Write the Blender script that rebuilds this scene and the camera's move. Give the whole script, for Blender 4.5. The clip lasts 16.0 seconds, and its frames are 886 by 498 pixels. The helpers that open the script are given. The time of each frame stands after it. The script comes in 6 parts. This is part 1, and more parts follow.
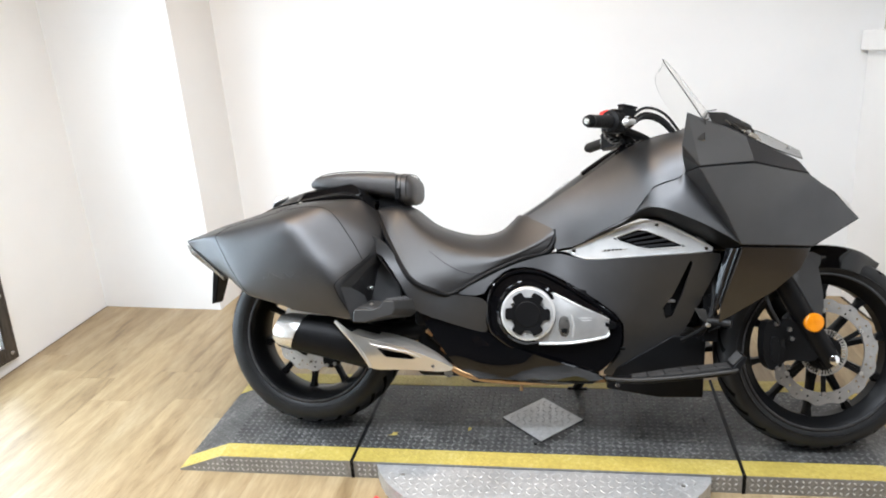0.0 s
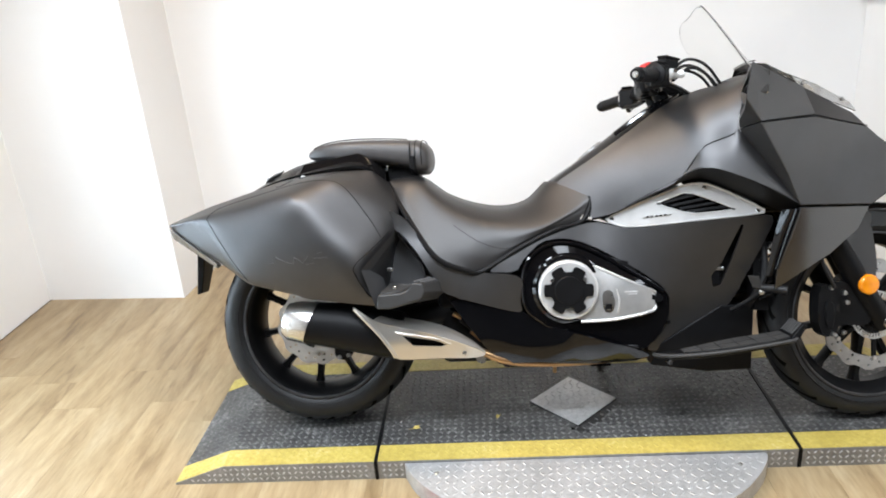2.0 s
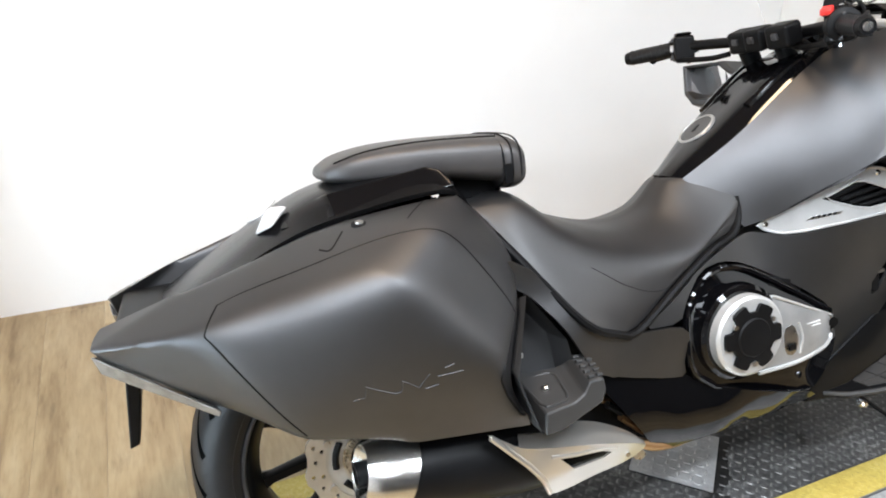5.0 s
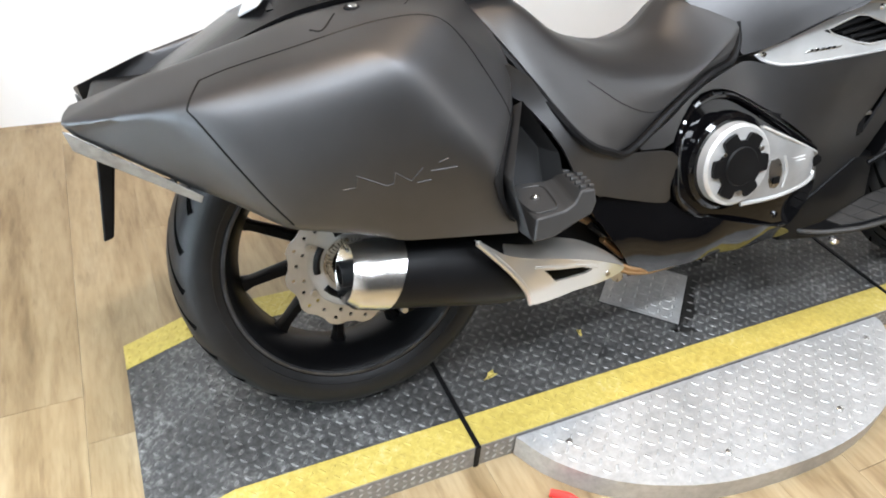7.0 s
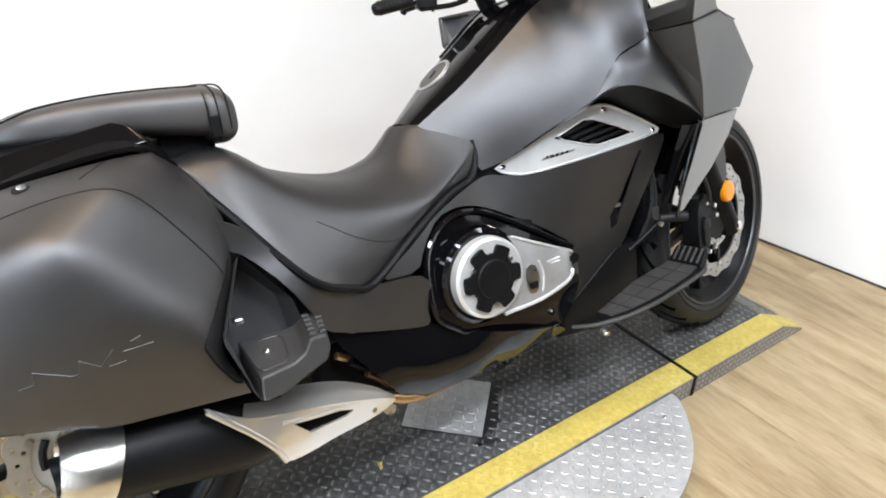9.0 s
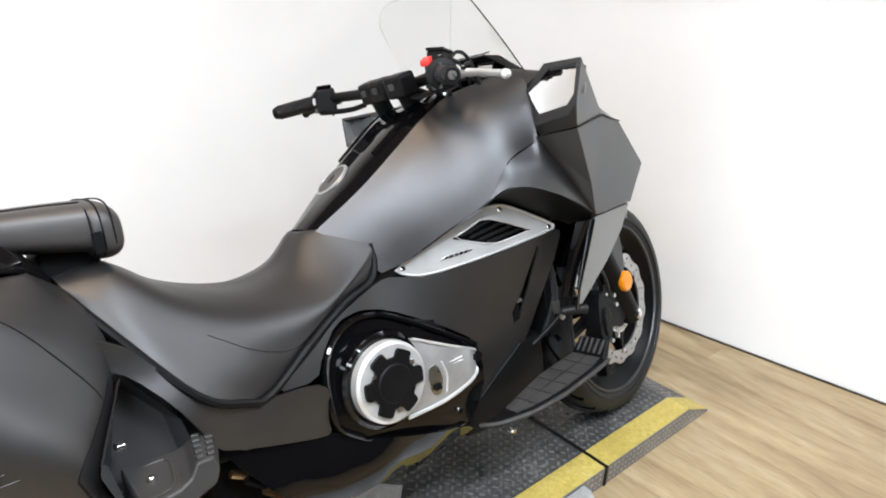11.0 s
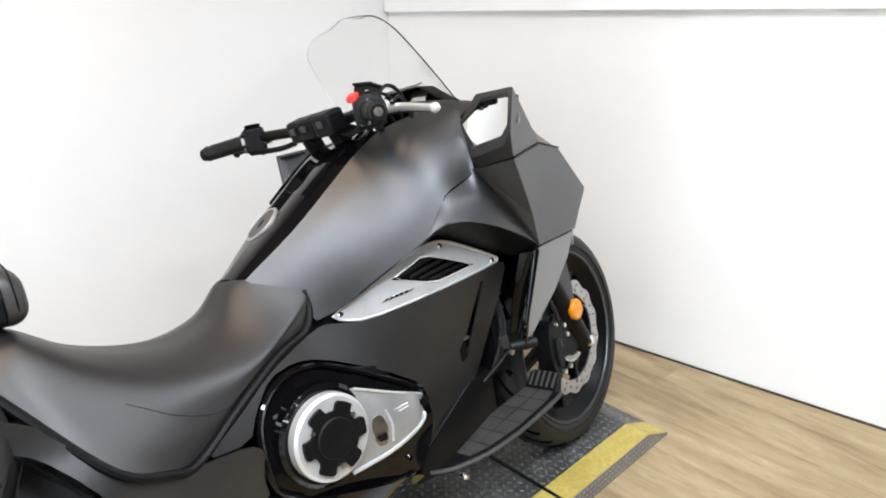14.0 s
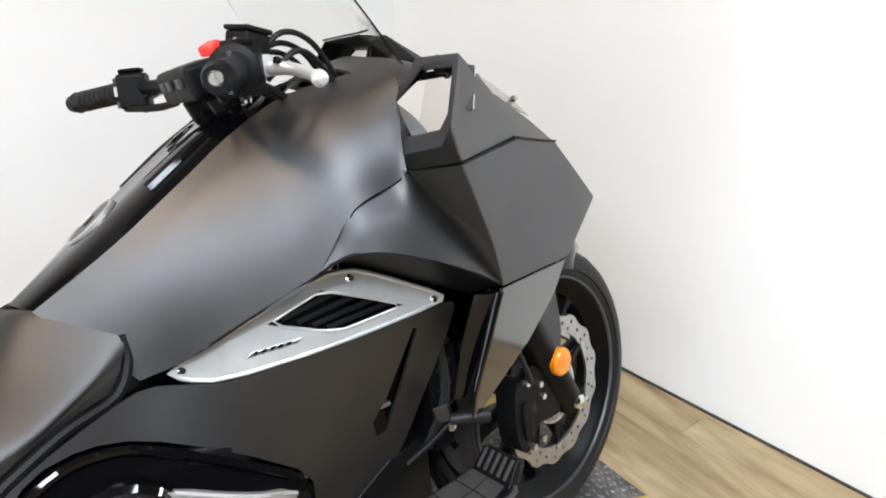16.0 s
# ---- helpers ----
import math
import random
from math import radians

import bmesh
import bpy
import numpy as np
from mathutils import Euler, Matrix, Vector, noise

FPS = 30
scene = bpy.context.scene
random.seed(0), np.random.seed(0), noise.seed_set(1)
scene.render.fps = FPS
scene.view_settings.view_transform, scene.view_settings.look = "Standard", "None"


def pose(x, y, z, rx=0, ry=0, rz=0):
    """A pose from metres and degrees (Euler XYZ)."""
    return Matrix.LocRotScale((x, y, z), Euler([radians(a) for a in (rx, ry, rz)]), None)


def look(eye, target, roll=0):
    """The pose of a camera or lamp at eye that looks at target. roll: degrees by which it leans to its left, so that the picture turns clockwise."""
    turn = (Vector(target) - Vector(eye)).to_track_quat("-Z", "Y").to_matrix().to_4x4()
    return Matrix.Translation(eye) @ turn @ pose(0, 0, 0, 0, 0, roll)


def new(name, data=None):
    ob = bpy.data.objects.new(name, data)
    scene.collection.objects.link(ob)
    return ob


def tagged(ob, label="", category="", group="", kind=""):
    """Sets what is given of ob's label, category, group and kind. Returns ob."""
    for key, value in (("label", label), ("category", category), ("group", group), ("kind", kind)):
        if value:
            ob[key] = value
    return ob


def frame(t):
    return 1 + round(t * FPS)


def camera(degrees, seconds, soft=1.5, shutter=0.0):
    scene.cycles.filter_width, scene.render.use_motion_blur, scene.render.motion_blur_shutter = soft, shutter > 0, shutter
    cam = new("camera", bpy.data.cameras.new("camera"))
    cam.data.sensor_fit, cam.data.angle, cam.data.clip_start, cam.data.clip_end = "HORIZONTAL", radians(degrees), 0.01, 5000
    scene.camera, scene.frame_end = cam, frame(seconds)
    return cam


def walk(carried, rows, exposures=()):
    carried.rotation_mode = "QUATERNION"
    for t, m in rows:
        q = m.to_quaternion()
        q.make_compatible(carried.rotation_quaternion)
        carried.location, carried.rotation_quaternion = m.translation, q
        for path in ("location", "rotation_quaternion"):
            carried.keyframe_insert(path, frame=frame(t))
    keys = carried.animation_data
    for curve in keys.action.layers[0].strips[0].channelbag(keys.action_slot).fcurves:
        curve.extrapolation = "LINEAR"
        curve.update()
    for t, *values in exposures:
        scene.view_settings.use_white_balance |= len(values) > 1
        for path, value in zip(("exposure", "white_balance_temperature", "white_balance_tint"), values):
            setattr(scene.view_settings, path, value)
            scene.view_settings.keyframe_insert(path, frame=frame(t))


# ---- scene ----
cam = camera(62.3, 16.0, soft=1.9)
PATH = [
    (0, (0.71, -1.931, 1.382), (0.363, -0.068, 0.743), -4.2),
    (0.5, (0.75, -1.935, 1.37), (0.307, -0.088, 0.744), -3.2),
    (0.8, (0.728, -1.928, 1.357), (0.220, -0.104, 0.713), -2.7),
    (1, (0.714, -1.923, 1.348), (0.239, -0.094, 0.692), -2.4),
    (1.3, (0.610, -1.886, 1.358), (0.347, -0.025, 0.687), -4.5),
    (1.5, (0.54, -1.861, 1.364), (0.333, 0.008, 0.683), -5.9),
    (2, (0.376, -1.736, 1.344), (0.236, 0.118, 0.608), -4.5),
    (2.5, (0.236, -1.451, 1.37), (0.091, 0.403, 0.634), -4.7),
    (3, (0.029, -1.256, 1.363), (0.127, 0.58, 0.576), -3.6),
    (3.2, (-0.03, -1.192, 1.366), (0.182, 0.628, 0.565), -4.0),
    (5.3, (-0.453, -0.728, 1.285), (0.225, 0.859, 0.273), 0.4),
    (5.5, (-0.456, -0.728, 1.265), (0.216, 0.831, 0.209), 1.0),
    (6, (-0.462, -0.727, 1.226), (0.216, 0.739, 0.046), 2.9),
    (6.5, (-0.465, -0.74, 1.193), (0.216, 0.673, -0.047), 4.9),
    (7, (-0.491, -0.751, 1.188), (0.216, 0.652, -0.05), 4.7),
    (7.5, (-0.432, -0.756, 1.214), (0.374, 0.676, 0.073), 4.6),
    (8, (-0.328, -0.766, 1.217), (0.52, 0.671, 0.115), 3.2),
    (8.5, (-0.256, -0.795, 1.233), (0.654, 0.622, 0.154), 1.2),
    (9, (-0.224, -0.808, 1.247), (0.796, 0.582, 0.233), 1.6),
    (9.5, (-0.202, -0.823, 1.268), (0.879, 0.562, 0.31), 1.4),
    (10, (-0.178, -0.833, 1.277), (0.972, 0.521, 0.359), 2.2),
    (10.2, (-0.174, -0.826, 1.282), (0.986, 0.527, 0.375), 2.6),
    (12.3, (-0.147, -0.826, 1.328), (1.176, 0.511, 0.647), 1.1),
    (12.5, (-0.136, -0.831, 1.337), (1.175, 0.513, 0.647), 1.1),
    (13, (-0.135, -0.82, 1.326), (1.18, 0.514, 0.625), 1.1),
    (13.5, (-0.118, -0.81, 1.316), (1.199, 0.504, 0.58), 0.7),
    (14, (-0.085, -0.803, 1.303), (1.238, 0.49, 0.543), 0.7),
    (14.5, (0.017, -0.818, 1.298), (1.3, 0.496, 0.505), 0.1),
    (15, (0.151, -0.831, 1.31), (1.341, 0.578, 0.535), -0.2),
    (15.3, (0.214, -0.807, 1.298), (1.396, 0.587, 0.486), -0.7),
    (15.5, (0.262, -0.755, 1.283), (1.431, 0.62, 0.421), 1.3),
    (16, (0.442, -0.559, 1.247), (1.619, 0.775, 0.333), 4.9),
]
walk(cam, [(t, look(eye, target, roll)) for t, eye, target, roll in PATH], [(0, -0.03), (2, 0.0), (5.5, 0.04), (8.5, 0.07), (10, 0.05), (12.5, -0.05), (16, -0.06)])

from mathutils.bvhtree import BVHTree

# ---- world and light ----
world = bpy.data.worlds.new("world")
scene.world = world
world.use_nodes = True
world.node_tree.nodes["Background"].inputs["Color"].default_value = (1.0, 0.97, 0.93, 1)
world.node_tree.nodes["Background"].inputs["Strength"].default_value = 0.15


def area_lamp(name, x, y, z, sx, sy, watts, col=(1, 1, 1), aim=(0, 0, -1), spread=180):
    d = bpy.data.lights.new(name, "AREA")
    d.shape, d.size, d.size_y, d.energy, d.color = "RECTANGLE", sx, sy, watts, col
    d.spread = radians(spread)
    o = new(name, d)
    o.matrix_world = look((x, y, z), Vector((x, y, z)) + Vector(aim))
    return o


CEIL = 2.45
COOL, WARM_FILL = (0.875, 0.95, 1.05), (1.0, 0.72, 0.47)
ROW = [(-0.80, 30), (0.48, 33), (1.76, 17)]      # x and watts of each fitting in the three rows
# Both warm-coloured lamps are added, out of view, to warm the bike's highlights.
LAMPS = [(x, y, 0.62, 0.22, watts * k, COOL) for x, watts in ROW for y, k in ((-0.28, 0.44), (-0.92, 1.05), (-1.56, 0.30))] + [(-0.25, 0.30, 0.30, 0.14, 14, WARM_FILL), (0.60, 0.60, 0.30, 0.14, 6, WARM_FILL), (4.3, -1.5, 0.42, 0.32, 60, (1.0, 0.95, 0.88))]
for lx, ly, wide, deep, watts, col in LAMPS:
    area_lamp("ceiling_lamp", lx, ly, CEIL - 0.095, wide, deep, watts, col, spread=172)


# ---- materials ----
def nodes_of(name):
    m = bpy.data.materials.new(name)
    m.use_nodes = True
    nt = m.node_tree
    return m, nt, nt.nodes["Principled BSDF"]


def noise_node(nt, scale, detail=4, rough=0.55, stretch=(1, 1, 1), coord="Object"):
    tc = nt.nodes.new("ShaderNodeTexCoord")
    mp = nt.nodes.new("ShaderNodeMapping")
    mp.inputs["Scale"].default_value = stretch
    no = nt.nodes.new("ShaderNodeTexNoise")
    no.inputs["Scale"].default_value, no.inputs["Detail"].default_value, no.inputs["Roughness"].default_value = scale, detail, rough
    nt.links.new(tc.outputs[coord], mp.inputs["Vector"])
    nt.links.new(mp.outputs["Vector"], no.inputs["Vector"])
    return no


def ramp(nt, src, stops):
    r = nt.nodes.new("ShaderNodeValToRGB")
    while len(r.color_ramp.elements) < len(stops):
        r.color_ramp.elements.new(0.5)
    for e, (p, c) in zip(r.color_ramp.elements, stops):
        e.position, e.color = p, (*c, 1)
    nt.links.new(src, r.inputs["Fac"])
    return r.outputs["Color"]


def bump(nt, b, src, strength, dist=0.001):
    n = nt.nodes.new("ShaderNodeBump")
    n.inputs["Strength"].default_value, n.inputs["Distance"].default_value = strength, dist
    nt.links.new(src, n.inputs["Height"])
    nt.links.new(n.outputs["Normal"], b.inputs["Normal"])


def surface(name, lo, hi, scale=6, rough=(0.4, 0.5), metal=0.0, grain=300, grain_amt=0.1, dist=0.0004, coat=0.0, stretch=(1, 1, 1), spec=0.5, coord="Object", coat_rough=0.03):
    """Paint, plastic, metal or plaster with broad variation in colour and gloss and a fine grain."""
    m, nt, b = nodes_of(name)
    big = noise_node(nt, scale, 5, 0.6, stretch, coord)
    nt.links.new(ramp(nt, big.outputs["Fac"], [(0.3, lo), (0.7, hi)]), b.inputs["Base Color"])
    mr = nt.nodes.new("ShaderNodeMapRange")
    mr.inputs["To Min"].default_value, mr.inputs["To Max"].default_value = rough
    nt.links.new(big.outputs["Fac"], mr.inputs["Value"])
    nt.links.new(mr.outputs["Result"], b.inputs["Roughness"])
    b.inputs["Metallic"].default_value = metal
    b.inputs["Specular IOR Level"].default_value = spec
    b.inputs["Coat Weight"].default_value = coat
    b.inputs["Coat Roughness"].default_value = coat_rough
    if grain_amt:
        bump(nt, b, noise_node(nt, grain, 2, 0.5, stretch, coord).outputs["Fac"], grain_amt, dist)
    return m


MATTE = surface("matte_graphite_paint", (0.070, 0.070, 0.072), (0.092, 0.092, 0.095), 4, (0.48, 0.53), 1.0, 900, 0.05, 0.0002, spec=0.5, coat=0.45, coat_rough=0.42)
PAD_VINYL = surface("greyed_black_vinyl", (0.033, 0.031, 0.031), (0.050, 0.047, 0.046), 9, (0.40, 0.48), 0, 420, 0.35, 0.0004, spec=0.6)
STEP = surface("moulded_step_plastic", (0.026, 0.0257, 0.0255), (0.038, 0.0375, 0.037), 12, (0.45, 0.55), 0, 500, 0.25, 0.0003, spec=0.45)
BAY = surface("moulded_graphite_plastic", (0.040, 0.040, 0.041), (0.056, 0.056, 0.057), 9, (0.45, 0.55), 0, 600, 0.15, 0.0003, spec=0.4)
MATTE_DARK = surface("matte_black_plastic", (0.003, 0.003, 0.0033), (0.006, 0.006, 0.0065), 8, (0.40, 0.50), 0, 700, 0.15, 0.0003, spec=0.14)
GLOSS = surface("gloss_black_paint", (0.002, 0.002, 0.0024), (0.003, 0.003, 0.0036), 5, (0.03, 0.06), 0, 60, 0.01, 0.0002, coat=0.0, spec=0.42)
VINYL = surface("black_vinyl", (0.011, 0.0105, 0.0105), (0.018, 0.017, 0.017), 7, (0.40, 0.47), 0, 420, 0.35, 0.0004, spec=0.60)
RUBBER = surface("tyre_rubber", (0.0075, 0.0075, 0.008), (0.013, 0.013, 0.0135), 18, (0.40, 0.52), 0, 500, 0.3, 0.0004, spec=0.28)
CAP_GREY = surface("dark_grey_metal", (0.05, 0.05, 0.05), (0.08, 0.08, 0.08), 20, (0.45, 0.55), 0.0, 500, 0.08, 0.0002, spec=0.3)
DIM = surface("dark_reflection_wall", (0.020, 0.018, 0.016), (0.032, 0.028, 0.025), 1.0, (0.6, 0.7), 0, 60, 0.1, 0.001)
TAIL_BLACK = surface("satin_tail_plastic", (0.003, 0.003, 0.0033), (0.006, 0.006, 0.0065), 8, (0.22, 0.30), 0, 700, 0.10, 0.0002, spec=0.22)
RIM_BLACK = surface("rim_black", (0.003, 0.003, 0.0033), (0.005, 0.005, 0.0055), 9, (0.30, 0.40), 0, 500, 0.08, 0.0002, spec=0.13)
SILVER = surface("satin_silver", (0.52, 0.52, 0.51), (0.64, 0.64, 0.63), 14, (0.26, 0.38), 0.5, 700, 0.08, 0.0002)
CAP_METAL = surface("polished_end_cap", (0.60, 0.59, 0.57), (0.68, 0.67, 0.65), 9, (0.20, 0.28), 1.0, 300, 0.03, 0.0002)
LEG_GLOSS = surface("gloss_dark_panel", (0.004, 0.004, 0.0045), (0.007, 0.007, 0.0075), 5, (0.10, 0.16), 0, 60, 0.01, 0.0002, spec=0.8, coat=1.0, coat_rough=0.08)
CASE = surface("cast_cover_silver", (0.36, 0.36, 0.355), (0.46, 0.46, 0.455), 18, (0.32, 0.44), 0.6, 600, 0.1, 0.0002)
STEEL = surface("brushed_steel", (0.50, 0.49, 0.47), (0.66, 0.65, 0.63), 30, (0.22, 0.34), 1.0, 240, 0.12, 0.0003, stretch=(1, 8, 1))
CHROME = surface("chrome", (0.75, 0.75, 0.75), (0.82, 0.82, 0.82), 20, (0.08, 0.14), 1.0, 0, 0)
TITAN = surface("warm_heat_shield", (0.60, 0.575, 0.53), (0.70, 0.675, 0.63), 3, (0.24, 0.32), 0.85, 500, 0.06, 0.0003)
AMBER = surface("amber_lens", (0.66, 0.20, 0.005), (0.80, 0.28, 0.01), 40, (0.12, 0.2), 0, 260, 0.4, 0.0006)
RED = surface("red_plastic", (0.70, 0.03, 0.025), (0.80, 0.05, 0.04), 20, (0.3, 0.4), 0, 0, 0)
LENS = surface("smoked_lens", (0.10, 0.095, 0.09), (0.20, 0.19, 0.18), 30, (0.05, 0.10), 0, 160, 0.3, 0.0006, coat=0.3)
PALE_LENS = surface("clear_lens", (0.45, 0.45, 0.45), (0.60, 0.60, 0.60), 30, (0.05, 0.10), 0, 160, 0.3, 0.0006, coat=0.3)
DISC = surface("ground_steel", (0.56, 0.55, 0.535), (0.68, 0.67, 0.655), 30, (0.28, 0.40), 0.9, 240, 0.12, 0.0003, stretch=(1, 8, 1))
# Same steel as the rear disc, darkened for the front disc's duller light.
DISC_SHADED = surface("shaded_disc_steel", (0.34, 0.335, 0.325), (0.46, 0.45, 0.44), 30, (0.28, 0.40), 0.9, 240, 0.12, 0.0003, stretch=(1, 8, 1))
COPPER = surface("tempered_pipe", (0.36, 0.20, 0.09), (0.52, 0.34, 0.18), 12, (0.25, 0.4), 0.9, 0, 0)
PAD_GREY = surface("worn_rubber", (0.022, 0.021, 0.020), (0.042, 0.040, 0.038), 30, (0.55, 0.75), 0, 260, 0.3, 0.0005)
MARK = surface("embossed_mark", (0.05, 0.05, 0.052), (0.085, 0.085, 0.09), 30, (0.35, 0.45), 0.6, 0, 0)
WALL = surface("white_painted_wall", (0.82, 0.82, 0.81), (0.87, 0.87, 0.86), 1.3, (0.55, 0.7), 0, 160, 0.12, 0.0006, coord="Object")
TRIM = surface("white_trim_paint", (0.82, 0.82, 0.81), (0.87, 0.87, 0.86), 3, (0.3, 0.42), 0, 120, 0.08, 0.0004)
FAR = surface("beige_far_wall", (0.52, 0.48, 0.41), (0.62, 0.575, 0.50), 0.8, (0.6, 0.7), 0, 60, 0.1, 0.001)
CEILING = surface("brown_ceiling", (0.17, 0.13, 0.10), (0.25, 0.195, 0.15), 2, (0.6, 0.75), 0, 90, 0.2, 0.001)
MESH_GREY = surface("mesh_grey", (0.40, 0.40, 0.40), (0.50, 0.50, 0.50), 9, (0.4, 0.5), 0, 0, 0)
SEAM = surface("plank_joint", (0.19, 0.135, 0.08), (0.25, 0.18, 0.11), 7, (0.5, 0.6), 0, 0, 0)
DARKWOOD = surface("dark_weathered_wood", (0.012, 0.010, 0.008), (0.075, 0.060, 0.045), 7, (0.45, 0.7), 0, 120, 0.5, 0.001, stretch=(6, 6, 1))


def tread_paint(name, lo, hi, worn, rough, metal, amount):
    """Painted or bare tread plate, scuffed to lighter metal in patches."""
    m, nt, b = nodes_of(name)
    a = noise_node(nt, 5, 6, 0.7)
    c = noise_node(nt, 70, 4, 0.7)
    mix = nt.nodes.new("ShaderNodeMath")
    mix.operation = "MULTIPLY"
    nt.links.new(a.outputs["Fac"], mix.inputs[0])
    nt.links.new(c.outputs["Fac"], mix.inputs[1])
    nt.links.new(ramp(nt, mix.outputs[0], [(0.13, lo), (0.29, hi), (amount, worn)]), b.inputs["Base Color"])
    mr = nt.nodes.new("ShaderNodeMapRange")
    mr.inputs["To Min"].default_value, mr.inputs["To Max"].default_value = rough
    nt.links.new(c.outputs["Fac"], mr.inputs["Value"])
    nt.links.new(mr.outputs["Result"], b.inputs["Roughness"])
    b.inputs["Metallic"].default_value = metal
    bump(nt, b, c.outputs["Fac"], 0.25, 0.0008)
    return m


PLATE_DARK = tread_paint("grey_tread_plate", (0.022, 0.0215, 0.021), (0.090, 0.088, 0.085), (0.26, 0.255, 0.245), (0.32, 0.6), 0.3, 0.42)
PLATE_BARE = tread_paint("bare_tread_plate", (0.40, 0.397, 0.39), (0.53, 0.525, 0.515), (0.66, 0.65, 0.64), (0.36, 0.58), 0.6, 0.5)
PLATE_WORN = tread_paint("worn_tread_tops", (0.085, 0.084, 0.081), (0.165, 0.162, 0.157), (0.34, 0.335, 0.325), (0.28, 0.45), 0.5, 0.42)
PLATE_SKIRT = tread_paint("grey_skirt_plate", (0.20, 0.197, 0.19), (0.29, 0.285, 0.275), (0.42, 0.41, 0.40), (0.36, 0.58), 0.5, 0.45)
YELLOW = tread_paint("yellow_floor_paint", (0.36, 0.270, 0.055), (0.50, 0.385, 0.090), (0.58, 0.48, 0.22), (0.35, 0.6), 0.0, 0.45)


def wood_floor():
    m, nt, b = nodes_of("vinyl_plank_floor")
    info = nt.nodes.new("ShaderNodeObjectInfo")
    tc = nt.nodes.new("ShaderNodeTexCoord")
    off = nt.nodes.new("ShaderNodeVectorMath")
    off.operation = "MULTIPLY_ADD"
    off.inputs[1].default_value = (7, 1.1, 1)
    comb = nt.nodes.new("ShaderNodeCombineXYZ")
    k = nt.nodes.new("ShaderNodeMath")
    k.operation, k.inputs[1].default_value = "MULTIPLY", 60.0
    nt.links.new(info.outputs["Random"], k.inputs[0])
    for s in ("X", "Y", "Z"):
        nt.links.new(k.outputs[0], comb.inputs[s])
    nt.links.new(tc.outputs["Object"], off.inputs[0])
    nt.links.new(comb.outputs[0], off.inputs[2])
    n1, n2 = nt.nodes.new("ShaderNodeTexNoise"), nt.nodes.new("ShaderNodeTexNoise")
    n1.inputs["Scale"].default_value, n1.inputs["Detail"].default_value, n1.inputs["Distortion"].default_value = 2.2, 6, 0.6
    n2.inputs["Scale"].default_value, n2.inputs["Detail"].default_value = 16, 5
    for n in (n1, n2):
        nt.links.new(off.outputs[0], n.inputs["Vector"])
    col = ramp(nt, n1.outputs["Fac"], [(0.27, (0.195, 0.130, 0.062)), (0.42, (0.318, 0.228, 0.122)), (0.56, (0.385, 0.288, 0.162)), (0.78, (0.44, 0.346, 0.215))])
    fine = ramp(nt, n2.outputs["Fac"], [(0.3, (0.80, 0.77, 0.73)), (0.6, (1, 1, 1))])
    mx = nt.nodes.new("ShaderNodeMix")
    mx.data_type, mx.blend_type = "RGBA", "MULTIPLY"
    mx.inputs["Factor"].default_value = 0.80
    nt.links.new(col, mx.inputs["A"])
    nt.links.new(fine, mx.inputs["B"])
    n3 = nt.nodes.new("ShaderNodeTexNoise")
    n3.inputs["Scale"].default_value, n3.inputs["Detail"].default_value, n3.inputs["Roughness"].default_value = 7.5, 3, 0.6
    nt.links.new(off.outputs[0], n3.inputs["Vector"])
    fleck = ramp(nt, n3.outputs["Fac"], [(0.27, (0.52, 0.47, 0.42)), (0.40, (1, 1, 1))])
    my = nt.nodes.new("ShaderNodeMix")
    my.data_type, my.blend_type = "RGBA", "MULTIPLY"
    my.inputs["Factor"].default_value = 0.45
    nt.links.new(mx.outputs["Result"], my.inputs["A"])
    nt.links.new(fleck, my.inputs["B"])
    hsv = nt.nodes.new("ShaderNodeHueSaturation")
    vr = nt.nodes.new("ShaderNodeMapRange")
    vr.inputs["To Min"].default_value, vr.inputs["To Max"].default_value = 0.93, 1.06
    nt.links.new(info.outputs["Random"], vr.inputs["Value"])
    nt.links.new(vr.outputs["Result"], hsv.inputs["Value"])
    nt.links.new(my.outputs["Result"], hsv.inputs["Color"])
    nt.links.new(hsv.outputs["Color"], b.inputs["Base Color"])
    b.inputs["Roughness"].default_value = 0.38
    bump(nt, b, n2.outputs["Fac"], 0.15, 0.0006)
    return m


PLANK = wood_floor()


def clear_plastic(name, tint):
    m, nt, b = nodes_of(name)
    b.inputs["Base Color"].default_value = (tint, tint, tint * 0.99, 1)
    b.inputs["Roughness"].default_value = 0.02
    b.inputs["Transmission Weight"].default_value = 1.0
    b.inputs["IOR"].default_value = 1.08
    return m


CLEAR = clear_plastic("clear_windscreen", 0.97)
SMOKED = clear_plastic("smoked_deflector", 0.55)


def mirror_glass():
    m, nt, b = nodes_of("mirror_glass")
    b.inputs["Base Color"].default_value = (0.9, 0.9, 0.9, 1)
    b.inputs["Metallic"].default_value, b.inputs["Roughness"].default_value = 1.0, 0.01
    return m


MIRROR = mirror_glass()


